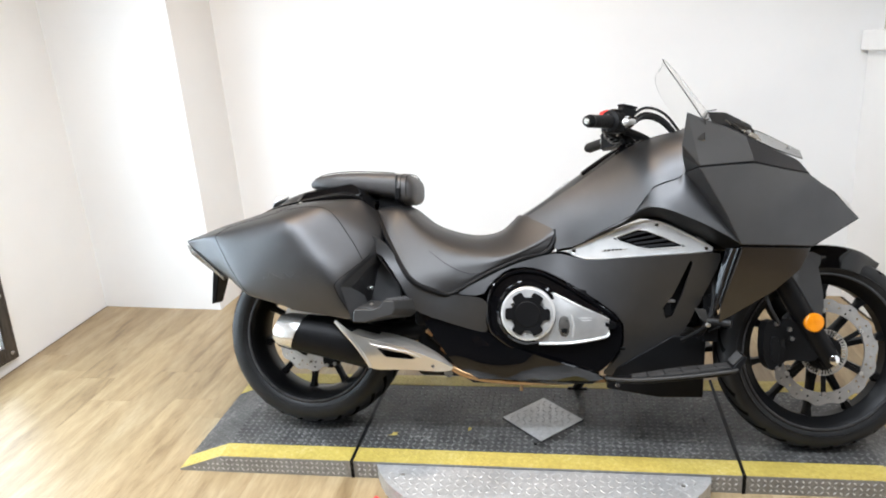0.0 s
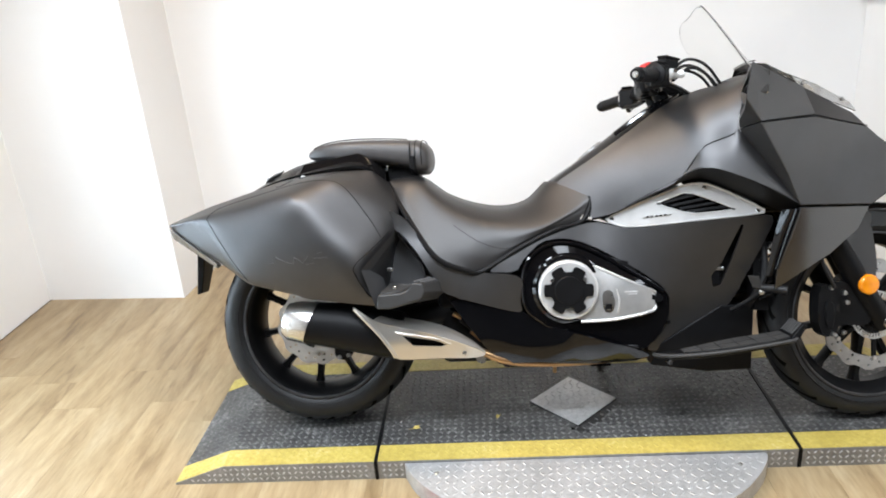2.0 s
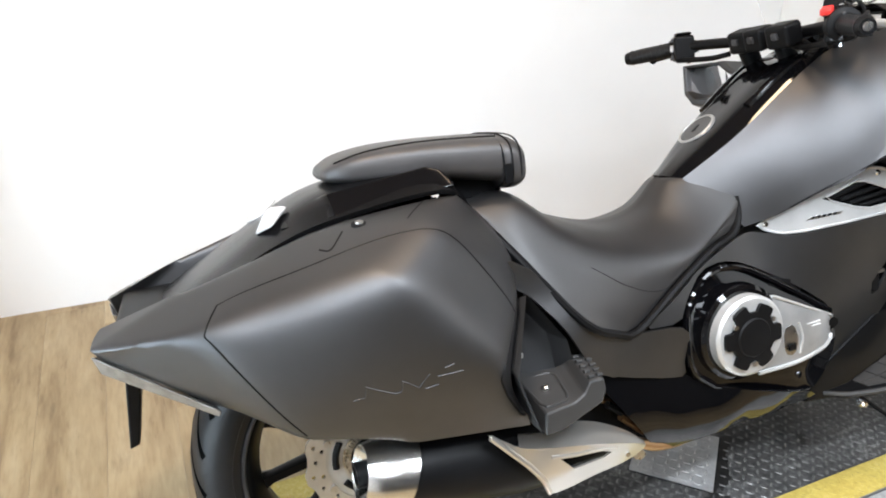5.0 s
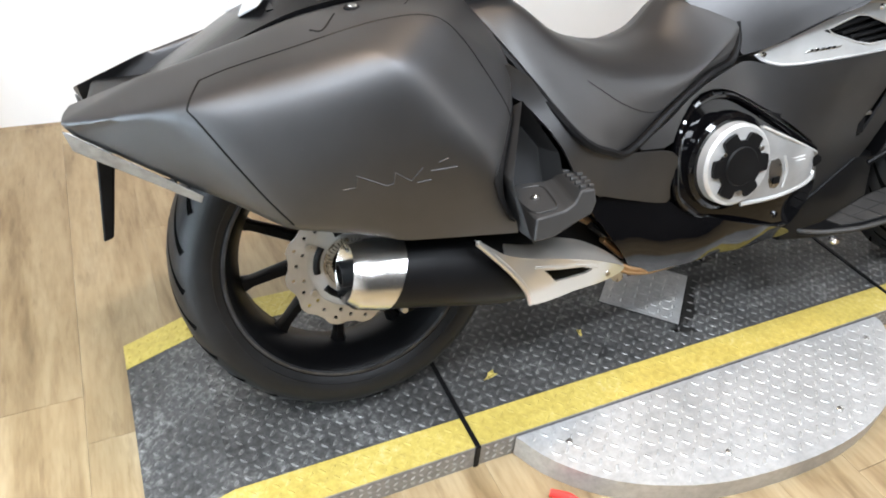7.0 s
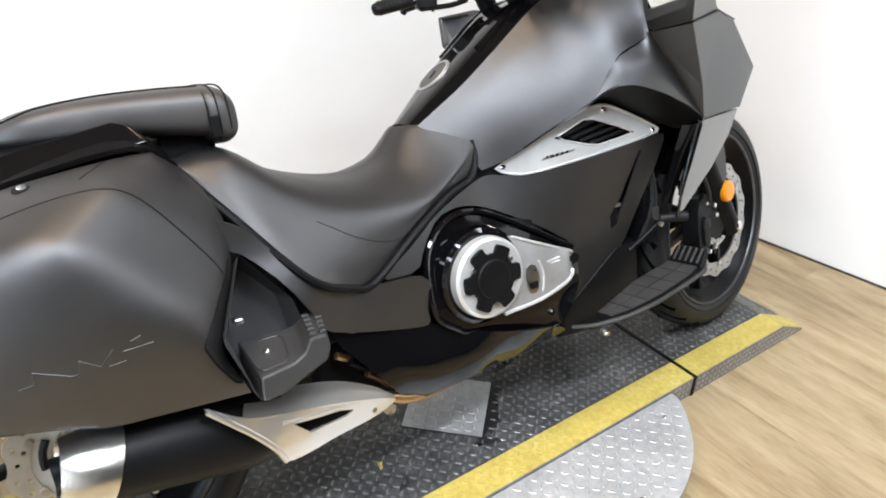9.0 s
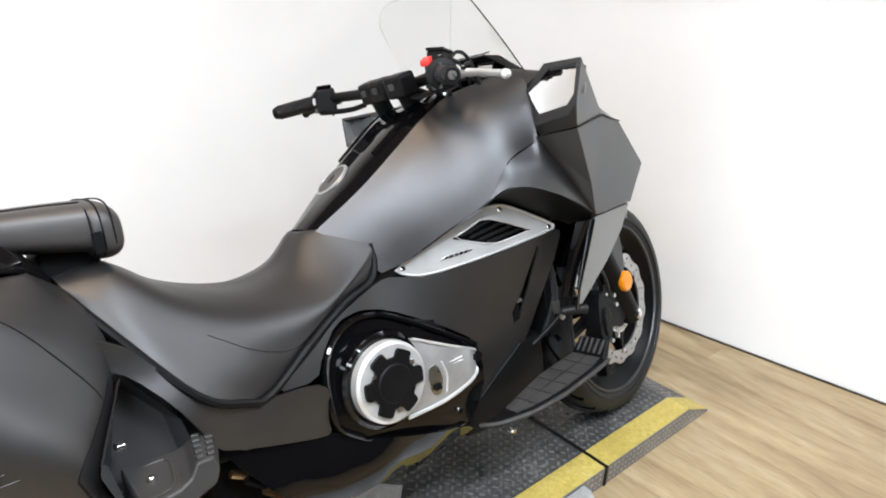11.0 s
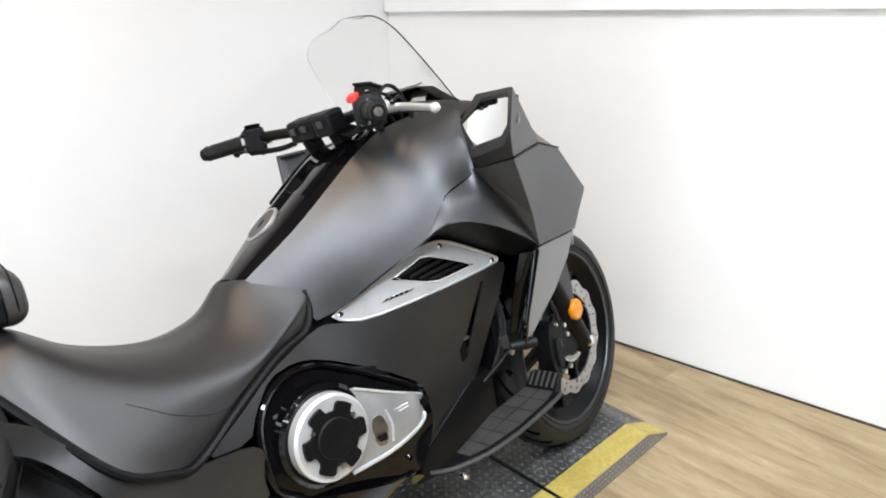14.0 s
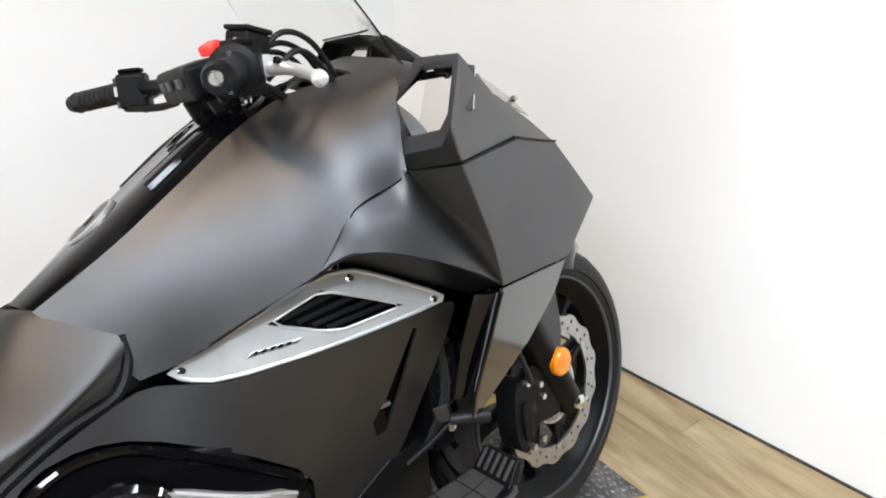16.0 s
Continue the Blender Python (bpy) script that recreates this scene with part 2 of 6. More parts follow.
# ---- mesh helpers ----
def link_mesh(name, bm, material, parent=None, label="", bevel=0.0, seg=2, smooth=True, angle=35):
    bm.normal_update()
    if smooth:
        for f in bm.faces:
            f.smooth = True
        if not bevel:
            for e in bm.edges:
                if len(e.link_faces) == 2 and e.calc_face_angle(0) > radians(angle):
                    e.smooth = False
    me = bpy.data.meshes.new(name)
    bm.to_mesh(me)
    me.materials.append(material)
    ob = new(name, me)
    if bevel:
        md = ob.modifiers.new("edge", "BEVEL")
        md.width, md.segments, md.limit_method, md.angle_limit = bevel, seg, "ANGLE", radians(12)
        md.harden_normals = True
    if parent:
        ob.parent = parent
    if label:
        ob["label"] = label
    return ob


def part(name, bm, material, parent, label="", both=False, **kw):
    """One mesh under a thing or part; both: its mirror image on the other side too. Returns the first."""
    ob = link_mesh(name, bm, material, parent, label, **kw)
    if both:
        for v in bm.verts:
            v.co.y = -v.co.y
        bmesh.ops.reverse_faces(bm, faces=bm.faces)
        link_mesh(name, bm, material, parent, label, **kw)
    bm.free()
    return ob


def block(x0, x1, y0, y1, z0, z1, m=None):
    bm = bmesh.new()
    bmesh.ops.create_cube(bm, size=1, matrix=(m or Matrix()) @ Matrix.LocRotScale(((x0 + x1) / 2, (y0 + y1) / 2, (z0 + z1) / 2), None, (x1 - x0, y1 - y0, z1 - z0)))
    return bm


def solid(verts, faces):
    bm = bmesh.new()
    vs = [bm.verts.new(v) for v in verts]
    for f in faces:
        bm.faces.new([vs[i] for i in f])
    bmesh.ops.recalc_face_normals(bm, faces=bm.faces)
    return bm


def spline(pts, n, closed=False):
    """n steps between neighbouring points on a smooth curve through them."""
    P = [Vector(p) for p in pts]
    m, out = len(P), []
    for i in range(m if closed else m - 1):
        if closed:
            a, b, c, d = P[i - 1], P[i], P[(i + 1) % m], P[(i + 2) % m]
        else:
            b, c = P[i], P[i + 1]
            a = P[i - 1] if i else 2 * b - c
            d = P[i + 2] if i + 2 < m else 2 * c - b
        for k in range(n):
            t = k / n
            out.append(0.5 * (2 * b + (c - a) * t + (2 * a - 5 * b + 4 * c - d) * t * t + (3 * b - a - 3 * c + d) * t ** 3))
    if not closed:
        out.append(P[-1])
    return out


def net(rows, nu=6, nv=6, both=False):
    """A smooth sheet through a net of points; both: joined to its mirror image at y = 0 (first column on the middle)."""
    cols = [spline(r, nv) for r in rows]
    if both:
        cols = [[Vector((p.x, -p.y, p.z)) for p in reversed(c[1:])] + c for c in cols]
    lines = list(zip(*[spline([c[j] for c in cols], nu) for j in range(len(cols[0]))]))
    bm = bmesh.new()
    g = [[bm.verts.new(p) for p in line] for line in lines]
    for a, b in zip(g, g[1:]):
        for i in range(len(a) - 1):
            bm.faces.new((a[i], a[i + 1], b[i + 1], b[i]))
    return bm


def melt(bm, step, times, weight):
    """Divides a solid finely and rounds its ridges; weight(point) from 0 (kept) to 1 (melted)."""
    bmesh.ops.triangulate(bm, faces=bm.faces)
    for _ in range(6):
        long = [e for e in bm.edges if e.calc_length() > step * 1.5]
        if not long:
            break
        bmesh.ops.subdivide_edges(bm, edges=long, cuts=1, use_grid_fill=True)
        bmesh.ops.triangulate(bm, faces=[f for f in bm.faces if len(f.verts) > 3])
    vs = list(bm.verts)
    bmesh.ops.delete(bm, geom=[v for v in bm.verts if not v.link_faces], context="VERTS")
    vs = list(bm.verts)
    w = [0.0 if v.is_boundary else weight(v.co) for v in vs]
    near = {v: [e.other_vert(v) for e in v.link_edges] for v in vs}
    for _ in range(times):
        goal = [sum((n.co for n in near[v]), Vector()) / len(near[v]) for v in vs]
        for v, g, k in zip(vs, goal, w):
            v.co = v.co.lerp(g, 0.5 * k)
    bmesh.ops.recalc_face_normals(bm, faces=bm.faces)
    return bm


def face_out(bm, way):
    bm.normal_update()
    if sum((f.normal.dot(Vector(way)) * f.calc_area() for f in bm.faces)) < 0:
        bmesh.ops.reverse_faces(bm, faces=bm.faces)
    return bm


def thicken(bm, t):
    """Gives a sheet a thickness t on its back."""
    bm.normal_update()
    front = list(bm.faces)
    rim = [e for e in bm.edges if len(e.link_faces) == 1]
    twin = {v: bm.verts.new(v.co - v.normal * t) for v in list(bm.verts)}
    for e in rim:
        f = e.link_faces[0]
        loop = [l for l in f.loops if l.edge == e][0]
        a, b = loop.vert, loop.link_loop_next.vert
        bm.faces.new((b, a, twin[a], twin[b]))
    for f in front:
        bm.faces.new([twin[v] for v in reversed(f.verts)])
    return bm


def inside(p, poly):
    c, j = False, len(poly) - 1
    for i in range(len(poly)):
        (xi, zi), (xj, zj) = poly[i], poly[j]
        if (zi > p[1]) != (zj > p[1]) and p[0] < (xj - xi) * (p[1] - zi) / (zj - zi) + xi:
            c = not c
        j = i
    return c


def soften(poly, times=2, keep=0.22):
    for _ in range(times):
        out = []
        for i in range(len(poly)):
            a, b = Vector(poly[i]), Vector(poly[(i + 1) % len(poly)])
            out += [tuple(a.lerp(b, keep)), tuple(a.lerp(b, 1 - keep))]
        poly = out
    return poly


def sheet_fn(ctrl):
    """A smooth depth over (x, z) through the given (x, z, depth)."""
    C = np.array(ctrl, float)
    n = len(C)

    def k(r2):
        return 0.5 * r2 * np.log(r2 + 1e-9)

    A = np.zeros((n + 3, n + 3))
    d = C[:, None, :2] - C[None, :, :2]
    A[:n, :n] = k((d ** 2).sum(-1)) + 1e-5 * np.eye(n)
    A[:n, n], A[:n, n + 1:] = 1, C[:, :2]
    A[n:, :n] = A[:n, n:].T
    s = np.linalg.solve(A + 1e-10 * np.eye(n + 3), np.append(C[:, 2], [0, 0, 0]))

    def f(x, z):
        r2 = (C[:, 0] - x) ** 2 + (C[:, 1] - z) ** 2
        return float(k(r2) @ s[:n] + s[n] + s[n + 1] * x + s[n + 2] * z)
    return f


def skin(outline, depth, holes=(), step=0.03, thick=0.005, smooth=1):
    """A panel with a side-view outline in (x, z), its outer face at y = -depth(x, z), with holes through it."""
    from mathutils.geometry import delaunay_2d_cdt
    fn = depth if callable(depth) else (lambda x, z: depth)
    loops = [soften(list(outline), smooth) if smooth else list(outline)] + [list(h) for h in holes]
    verts, edges = [], []
    for lp in loops:
        ring = []
        for i in range(len(lp)):
            a, b = Vector(lp[i]), Vector(lp[(i + 1) % len(lp)])
            n = max(1, round((b - a).length / step))
            ring += [a.lerp(b, j / n) for j in range(n)]
        base = len(verts)
        verts += ring
        edges += [(base + i, base + (i + 1) % len(ring)) for i in range(len(ring))]
    rim = list(verts)
    xs, zs = [p[0] for p in loops[0]], [p[1] for p in loops[0]]
    x = min(xs) + step / 2
    while x < max(xs):
        z = min(zs) + step / 2
        while z < max(zs):
            if inside((x, z), loops[0]) and not any(inside((x, z), h) for h in loops[1:]) and min((Vector((x, z)) - q).length for q in rim) > step * 0.45:
                verts.append(Vector((x, z)))
            z += step
        x += step
    vo, _, fo, *_ = delaunay_2d_cdt(verts, edges, [], 0, 1e-6)
    bm = bmesh.new()
    bv = [bm.verts.new((p[0], -fn(p[0], p[1]), p[1])) for p in vo]
    for f in fo:
        c = sum((Vector(vo[i]) for i in f), Vector((0, 0))) / len(f)
        if inside(c, loops[0]) and not any(inside(c, h) for h in loops[1:]):
            bm.faces.new([bv[i] for i in f])
    bmesh.ops.delete(bm, geom=[v for v in bm.verts if not v.link_faces], context="VERTS")
    face_out(bm, (0, -1, 0))
    return thicken(bm, thick) if thick else bm


def tube(pts, r, n=10, steps=5, smooth=True):
    """A round bar along a curve; r may be a list of radii, one per point."""
    P = spline(pts, steps) if smooth else [Vector(p) for p in pts]
    rs = r if isinstance(r, (list, tuple)) else [r] * len(pts)
    bm, rings = bmesh.new(), []
    side = None
    for i, p in enumerate(P):
        t = (P[min(i + 1, len(P) - 1)] - P[max(i - 1, 0)]).normalized()
        if side is None:
            side = t.orthogonal().normalized()
        side = (side - t * side.dot(t)).normalized()
        up = t.cross(side)
        f = i / max(1, len(P) - 1) * (len(rs) - 1)
        k = min(int(f), len(rs) - 2) if len(rs) > 1 else 0
        rad = rs[k] + (rs[min(k + 1, len(rs) - 1)] - rs[k]) * (f - k)
        rings.append([bm.verts.new(p + rad * (math.cos(2 * math.pi * j / n) * side + math.sin(2 * math.pi * j / n) * up)) for j in range(n)])
    for a, b in zip(rings, rings[1:]):
        for j in range(n):
            bm.faces.new((a[j], a[(j + 1) % n], b[(j + 1) % n], b[j]))
    bm.faces.new(list(reversed(rings[0])))
    bm.faces.new(rings[-1])
    return bm


def lathe(profile, n=48, m=None, closed=False):
    """Turned about the y axis: profile of (y, radius)."""
    bm, rings = bmesh.new(), []
    for y, r in profile:
        rings.append([bm.verts.new((r * math.cos(2 * math.pi * j / n), y, r * math.sin(2 * math.pi * j / n))) for j in range(n)])
    pairs = list(zip(rings, rings[1:])) + ([(rings[-1], rings[0])] if closed else [])
    for a, b in pairs:
        for j in range(n):
            bm.faces.new((a[j], a[(j + 1) % n], b[(j + 1) % n], b[j]))
    if not closed:
        bm.faces.new(rings[0])
        bm.faces.new(rings[-1])
    bmesh.ops.recalc_face_normals(bm, faces=bm.faces)
    if m:
        bmesh.ops.transform(bm, matrix=m, verts=bm.verts)
    return bm


def merge(*bms):
    out = bmesh.new()
    for b in bms:
        me = bpy.data.meshes.new("tmp")
        b.to_mesh(me)
        out.from_mesh(me)
        bpy.data.meshes.remove(me)
        b.free()
    return out


# ---- the room ----
FLOOR_Z = -0.06
BACK = pose(-0.85, 1.708, 0, 0, 0, -4.05)    # x along the back wall, y into it
FRONT = pose(2.106, 0.40, 0, 0, 0, 8.0)      # y along the half-height wall, x into it


def setting(name, bm, material, label, category, **kw):
    return tagged(link_mesh(name, bm, material, **kw), label, category, "", "structure")


floor = setting("floor", block(-1.9, 6.4, -3.3, 2.2, FLOOR_Z - 0.1, FLOOR_Z - 0.004), SEAM, "light oak vinyl plank floor with faint joints", "floor", smooth=False)
setting("wall_back", block(-0.228, 2.86, 0, 0.12, FLOOR_Z, CEIL, BACK), WALL, "white painted wall behind the motorcycle", "wall", smooth=False)
setting("wall_pier", block(-0.98, -0.223, -0.38, 0.12, FLOOR_Z, CEIL, BACK), WALL, "white painted pier projecting from the back wall", "wall", smooth=False)
setting("wall_left", block(-1.91, -1.79, -3.3, 1.50, FLOOR_Z, CEIL), WALL, "white painted side wall beside the lift", "wall", smooth=False)


def sloped(x0, x1, y0, y1, z0, z1, low=None):
    """A wall or cap whose top rises gently away from the corner."""
    bm = block(x0, x1, y0, y1, z0, z1)
    for v in bm.verts:
        if low is None or v.co.z > low:
            v.co.z += 0.06 * (1.1 - v.co.y)
    bmesh.ops.transform(bm, matrix=FRONT, verts=bm.verts)
    return bm


setting("wall_front", sloped(0.0, 0.12, -1.25, 1.118, FLOOR_Z, 1.065, 0.5), WALL, "white painted half-height wall ahead of the motorcycle", "wall", smooth=False)
setting("trim", sloped(-0.035, 0.15, -1.28, 1.112, 1.066, 1.146), TRIM, "white painted cap board on the half-height wall", "trim", bevel=0.004)
setting("baseboard", block(-0.007, -0.0005, -1.25, 1.10, FLOOR_Z, FLOOR_Z + 0.006, FRONT), DARKWOOD, "thin dark joint along the foot of the wall", "baseboard", smooth=False)
setting("wall_far", block(6.0, 6.12, -3.3, 3.0, FLOOR_Z, CEIL), FAR, "beige wall of the space beyond the half-height wall", "wall", smooth=False)
setting("wall_far_side", block(2.86, 7.1, 0.0, 0.12, FLOOR_Z, CEIL, BACK), FAR, "beige side wall beyond the half-height wall", "wall", smooth=False)
# Added wall out of view, dark so the bike's side panels reflect little.
setting("wall_rear", block(-1.79, 6.0, -3.42, -3.30, FLOOR_Z, CEIL), DIM, "unseen dark brown wall added to close the room and darken reflections", "wall", smooth=False)
setting("ceiling", block(-1.91, 6.3, -3.42, 2.2, CEIL, CEIL + 0.1), CEILING, "plain brown ceiling", "ceiling", smooth=False)


def ceiling_light(x, y, wide, deep):
    th = tagged(new("ceiling_light"), "white metal ceiling light fitting with a flat diffuser, out of view", "ceiling light", "ceiling lights")
    th.matrix_world = Matrix.Translation((x, y, CEIL))
    hx, hy = wide / 2 + 0.03, deep / 2 + 0.03
    part("housing", block(-hx, hx, -hy, hy, -0.08, -0.001), TRIM, th, bevel=0.006)
    for s in (-1, 1):
        part("side_lip", block(-hx, hx, s * (hy - 0.012) - 0.008, s * (hy - 0.012) + 0.008, -0.10, -0.081), TRIM, th, smooth=False)
    return th


# fittings out of view, those of the two added warm lamps among them
for lx, ly, wide, deep, watts, col in LAMPS:
    ceiling_light(lx, ly, wide, deep)


# ---- lit panel in a dark frame on the side wall ----
def glow(name, col, strength):
    m, nt, b = nodes_of(name)
    b.inputs["Base Color"].default_value = (0.8, 0.8, 0.8, 1)
    b.inputs["Emission Color"].default_value = (*col, 1)
    b.inputs["Emission Strength"].default_value = strength
    return m


def framed_panel():
    th = tagged(new("framed_panel"), "backlit white panel behind metal mesh in a dark weathered frame", "panel")
    th.matrix_world = Matrix.Translation((-1.789, 0.69, 0)) @ pose(0, 0, 0, -2.6, 0, 0)
    # the far end is stretched out of view to add bluish reflections on the pannier
    y0, y1, z0, z1, b = -1.75, 0.0, -0.002, 1.335, 0.07
    for n, bx in (("frame_side", (0, 0.035, y1 - b, y1, z0, z1)), ("frame_side", (0, 0.035, y0, y0 + b, z0, z1)), ("frame_rail", (0, 0.034, y0 + b, y1 - b, z1 - b, z1)), ("frame_rail", (0, 0.034, y0 + b, y1 - b, z0, z0 + b))):
        part(n, block(*bx), DARKWOOD, th, bevel=0.004)
        x0, x1, ya, yb, za, zb = bx
        tall = zb - za > yb - ya
        for e in (-1, 1):
            c = (0.5 * (ya + yb) + e * 0.022, 0.5 * (za + zb)) if tall else (0.5 * (ya + yb), 0.5 * (za + zb) + e * 0.022)
            part("frame_groove", block(x1 - 0.002, x1 + 0.0015, c[0] - (0.004 if tall else (yb - ya) / 2), c[0] + (0.004 if tall else (yb - ya) / 2), c[1] - ((zb - za) / 2 - 0.01 if tall else 0.004), c[1] + ((zb - za) / 2 - 0.01 if tall else 0.004)), DARKWOOD, th, smooth=False)
    # glow set above the panel's own brightness to light the front wall and bike
    part("panel_sheet", block(0.001, 0.010, y0 + b, y1 - b, z0 + b, z1 - b), glow("lit_diffuser", (0.70, 0.86, 1.0), 11.0), th, "glowing cool white diffuser", smooth=False)
    part("lamp_tube", tube([(0.020, y0 + b + 0.01, z1 - b + 0.012), (0.020, y1 - b - 0.01, z1 - b + 0.012)], 0.009, 10, 1, False), glow("lit_tube", (0.9, 0.96, 1.0), 3.0), th, "thin white lamp tube under the top rail")
    bm = bmesh.new()
    for i in range(68):
        for j in range(54):
            y, z = y0 + b + 0.014 + 0.024 * i + (0.012 if j % 2 else 0), z0 + b + 0.012 + 0.0218 * j
            if y < y1 - b - 0.014:
                for sy, sz in ((1, 1), (1, -1)):
                    d = Vector((0, 0.0115 * sy, 0.0105 * sz))
                    e = Vector((0, -0.0013 * sz, 0.0013 * sy))
                    c = Vector((0.016, y, z))
                    bm.faces.new([bm.verts.new(c + v) for v in (-d - e, -d + e, d + e, d - e)])
    face_out(bm, (1, 0, 0))
    thicken(bm, 0.0015)
    tagged(part("mesh_screen", bm, MESH_GREY, th, "pale expanded-metal mesh", smooth=False), kind="stuff")
    for y, z in ((y1 - 0.035, z1 - 0.035), (y1 - 0.035, z0 + 0.035), (y1 - 0.035, 0.30), (y1 - 0.035, 0.62), (y1 - 0.035, 0.95), (y0 + 0.4, z0 + 0.035), (y0 + 0.75, z0 + 0.035)):
        part("bolt", lathe([(-0.004, 0.009), (0.0, 0.009), (0.003, 0.005)], 12, Matrix.Translation((0.038, y, z)) @ pose(0, 0, 0, 0, 0, -90)), STEEL, th)


framed_panel()


# ---- the motorcycle lift ----
X_JOINTS = (0.0, 1.2)
LIFT_X0, LIFT_X1, LIFT_Y1 = -0.61, 1.725, 0.57
TOP0, TOP1 = -0.455, 1.60


def plate_z(x):
    if x < TOP0:
        return -0.055 * (TOP0 - x) / (TOP0 - LIFT_X0)
    return -0.055 * (x - TOP1) / (LIFT_X1 - TOP1) if x > TOP1 else 0.0


def slab(xs, y0, y1, lift=0.0, bottom=None):
    """A plate that follows the deck's height over the stations xs."""
    bm = bmesh.new()
    rows = []
    for x in xs:
        z = plate_z(x) + lift
        zb = FLOOR_Z if bottom is None else z - bottom
        rows.append([bm.verts.new(p) for p in ((x, y0, z), (x, y1, z), (x, y1, zb), (x, y0, zb))])
    for a, b in zip(rows, rows[1:]):
        for k in range(4):
            bm.faces.new((a[k], a[(k + 1) % 4], b[(k + 1) % 4], b[k]))
    bm.faces.new(rows[0])
    bm.faces.new(rows[-1])
    bmesh.ops.recalc_face_normals(bm, faces=bm.faces)
    return bm


def lozenges(spots, size=0.0088, wide=0.0036, high=0.0018, zfn=None, normal=None):
    """Raised bars of tread plate, turned this way and that in turn."""
    bm = bmesh.new()
    for i, (x, y, flip) in enumerate(spots):
        a = radians(45 if flip else -45) + random.uniform(-0.05, 0.05)
        ca, sa = math.cos(a), math.sin(a)
        z = zfn(x)
        base = [(-size, 0), (-size * 0.4, -wide), (size * 0.4, -wide), (size, 0), (size * 0.4, wide), (-size * 0.4, wide)]
        tops = [(-size * 0.6, 0), (size * 0.6, 0)]
        vb = [bm.verts.new((x + u * ca - v * sa, y + u * sa + v * ca, z + 0.0002)) for u, v in base]
        vt = [bm.verts.new((x + u * ca - v * sa, y + u * sa + v * ca, z + high)) for u, v in tops]
        for q in ((0, 1, 6), (1, 2, 7, 6), (2, 3, 7), (3, 4, 7), (4, 5, 6, 7), (5, 0, 6)):
            bm.faces.new([(vb + vt)[k] for k in q])
    return bm


def tread_spots(x0, x1, y0, y1, pitch=0.0215, keep=lambda x, y: True):
    out, j, y = [], 0, y0 + pitch / 2
    while y < y1 - pitch * 0.3:
        x, i = x0 + pitch / 2, 0
        while x < x1 - pitch * 0.3:
            if keep(x, y):
                out.append((x, y, (i + j) % 2))
            x += pitch
            i += 1
        y += pitch
        j += 1
    return out


lift = tagged(new("motorcycle_lift"), "low grey tread-plate motorcycle lift with worn yellow edge stripes", "motorcycle lift")
SPANS = ((LIFT_X0, -0.004), (0.004, 1.196), (1.204, LIFT_X1))
DIA = (0.602, 0.279, 0.136)


def off_diamond(x, y):
    return abs(x - DIA[0]) + abs(y - DIA[1]) > DIA[2] + 0.012


for x0, x1 in SPANS:
    xs = sorted({x0, x1, *[k for k in (TOP0, TOP1) if x0 < k < x1]})
    deck = part("deck_plate", slab(xs, 0.004, LIFT_Y1 - 0.004), PLATE_DARK, lift, "scuffed dark grey tread plate", smooth=False)
    tagged(part("tread_pattern", lozenges(tread_spots(x0, x1, 0.078, 0.492, keep=off_diamond), zfn=plate_z), PLATE_WORN, deck, smooth=False), kind="stuff")
    for y0, y1 in ((0.002, 0.076), (0.496, LIFT_Y1)):
        st = part("edge_stripe", slab(xs, y0, y1, 0.0012, 0.002), YELLOW, lift, "yellow painted edge stripe", smooth=False)
        tagged(part("stripe_tread", lozenges(tread_spots(x0, x1, y0, y1), high=0.0012, zfn=lambda x: plate_z(x) + 0.0012), YELLOW, st, smooth=False), kind="stuff")
    sk = bmesh.new()
    tri = [(x, plate_z(x) + 0.0) for x in xs] + [(x1, FLOOR_Z), (x0, FLOOR_Z)]
    va, vb = [sk.verts.new((x, 0.0, z)) for x, z in tri], [sk.verts.new((x, 0.004, z)) for x, z in tri]
    sk.faces.new(va), sk.faces.new(vb)
    for k in range(len(tri)):
        sk.faces.new((va[k], va[(k + 1) % len(tri)], vb[(k + 1) % len(tri)], vb[k]))
    bmesh.ops.recalc_face_normals(sk, faces=sk.faces)
    skirt = part("side_skirt", sk, PLATE_SKIRT, lift, "bare metal tread-plate skirt", smooth=False)
    bars = bmesh.new()
    for x, v, flip in tread_spots(x0 + 0.01, x1 - 0.01, FLOOR_Z + 0.004, -0.002, 0.0175):
        if v < plate_z(x) - 0.008:
            a = radians(45 if flip else -45)
            q = [bars.verts.new((x + s * math.cos(a) - t * math.sin(a), -0.0003 - d, v + s * math.sin(a) + t * math.cos(a))) for s, t, d in ((-0.0075, 0, 0), (0, -0.003, 0), (0.0075, 0, 0), (0, 0.003, 0), (0, 0, 0.0022))]
            for k in range(4):
                bars.faces.new((q[k], q[(k + 1) % 4], q[4]))
    face_out(bars, (0, -1, 0))
    tagged(part("skirt_tread", bars, PLATE_BARE, skirt, smooth=False), kind="stuff")
for x in X_JOINTS:
    part("joint_strip", block(x - 0.005, x + 0.005, -0.003, LIFT_Y1, FLOOR_Z, 0.003), MATTE_DARK, lift, "black rubber joint strip", smooth=False)

# the bare plate let into the deck
dm = bmesh.new()
c, h = DIA[:2], DIA[2]
quad = [(c[0] - h, c[1]), (c[0], c[1] - h), (c[0] + h, c[1]), (c[0], c[1] + h)]
va, vb = [dm.verts.new((x, y, 0.0045)) for x, y in quad], [dm.verts.new((x, y, 0.0005)) for x, y in quad]
dm.faces.new(va), dm.faces.new(list(reversed(vb)))
for k in range(4):
    dm.faces.new((va[k], vb[k], vb[(k + 1) % 4], va[(k + 1) % 4]))
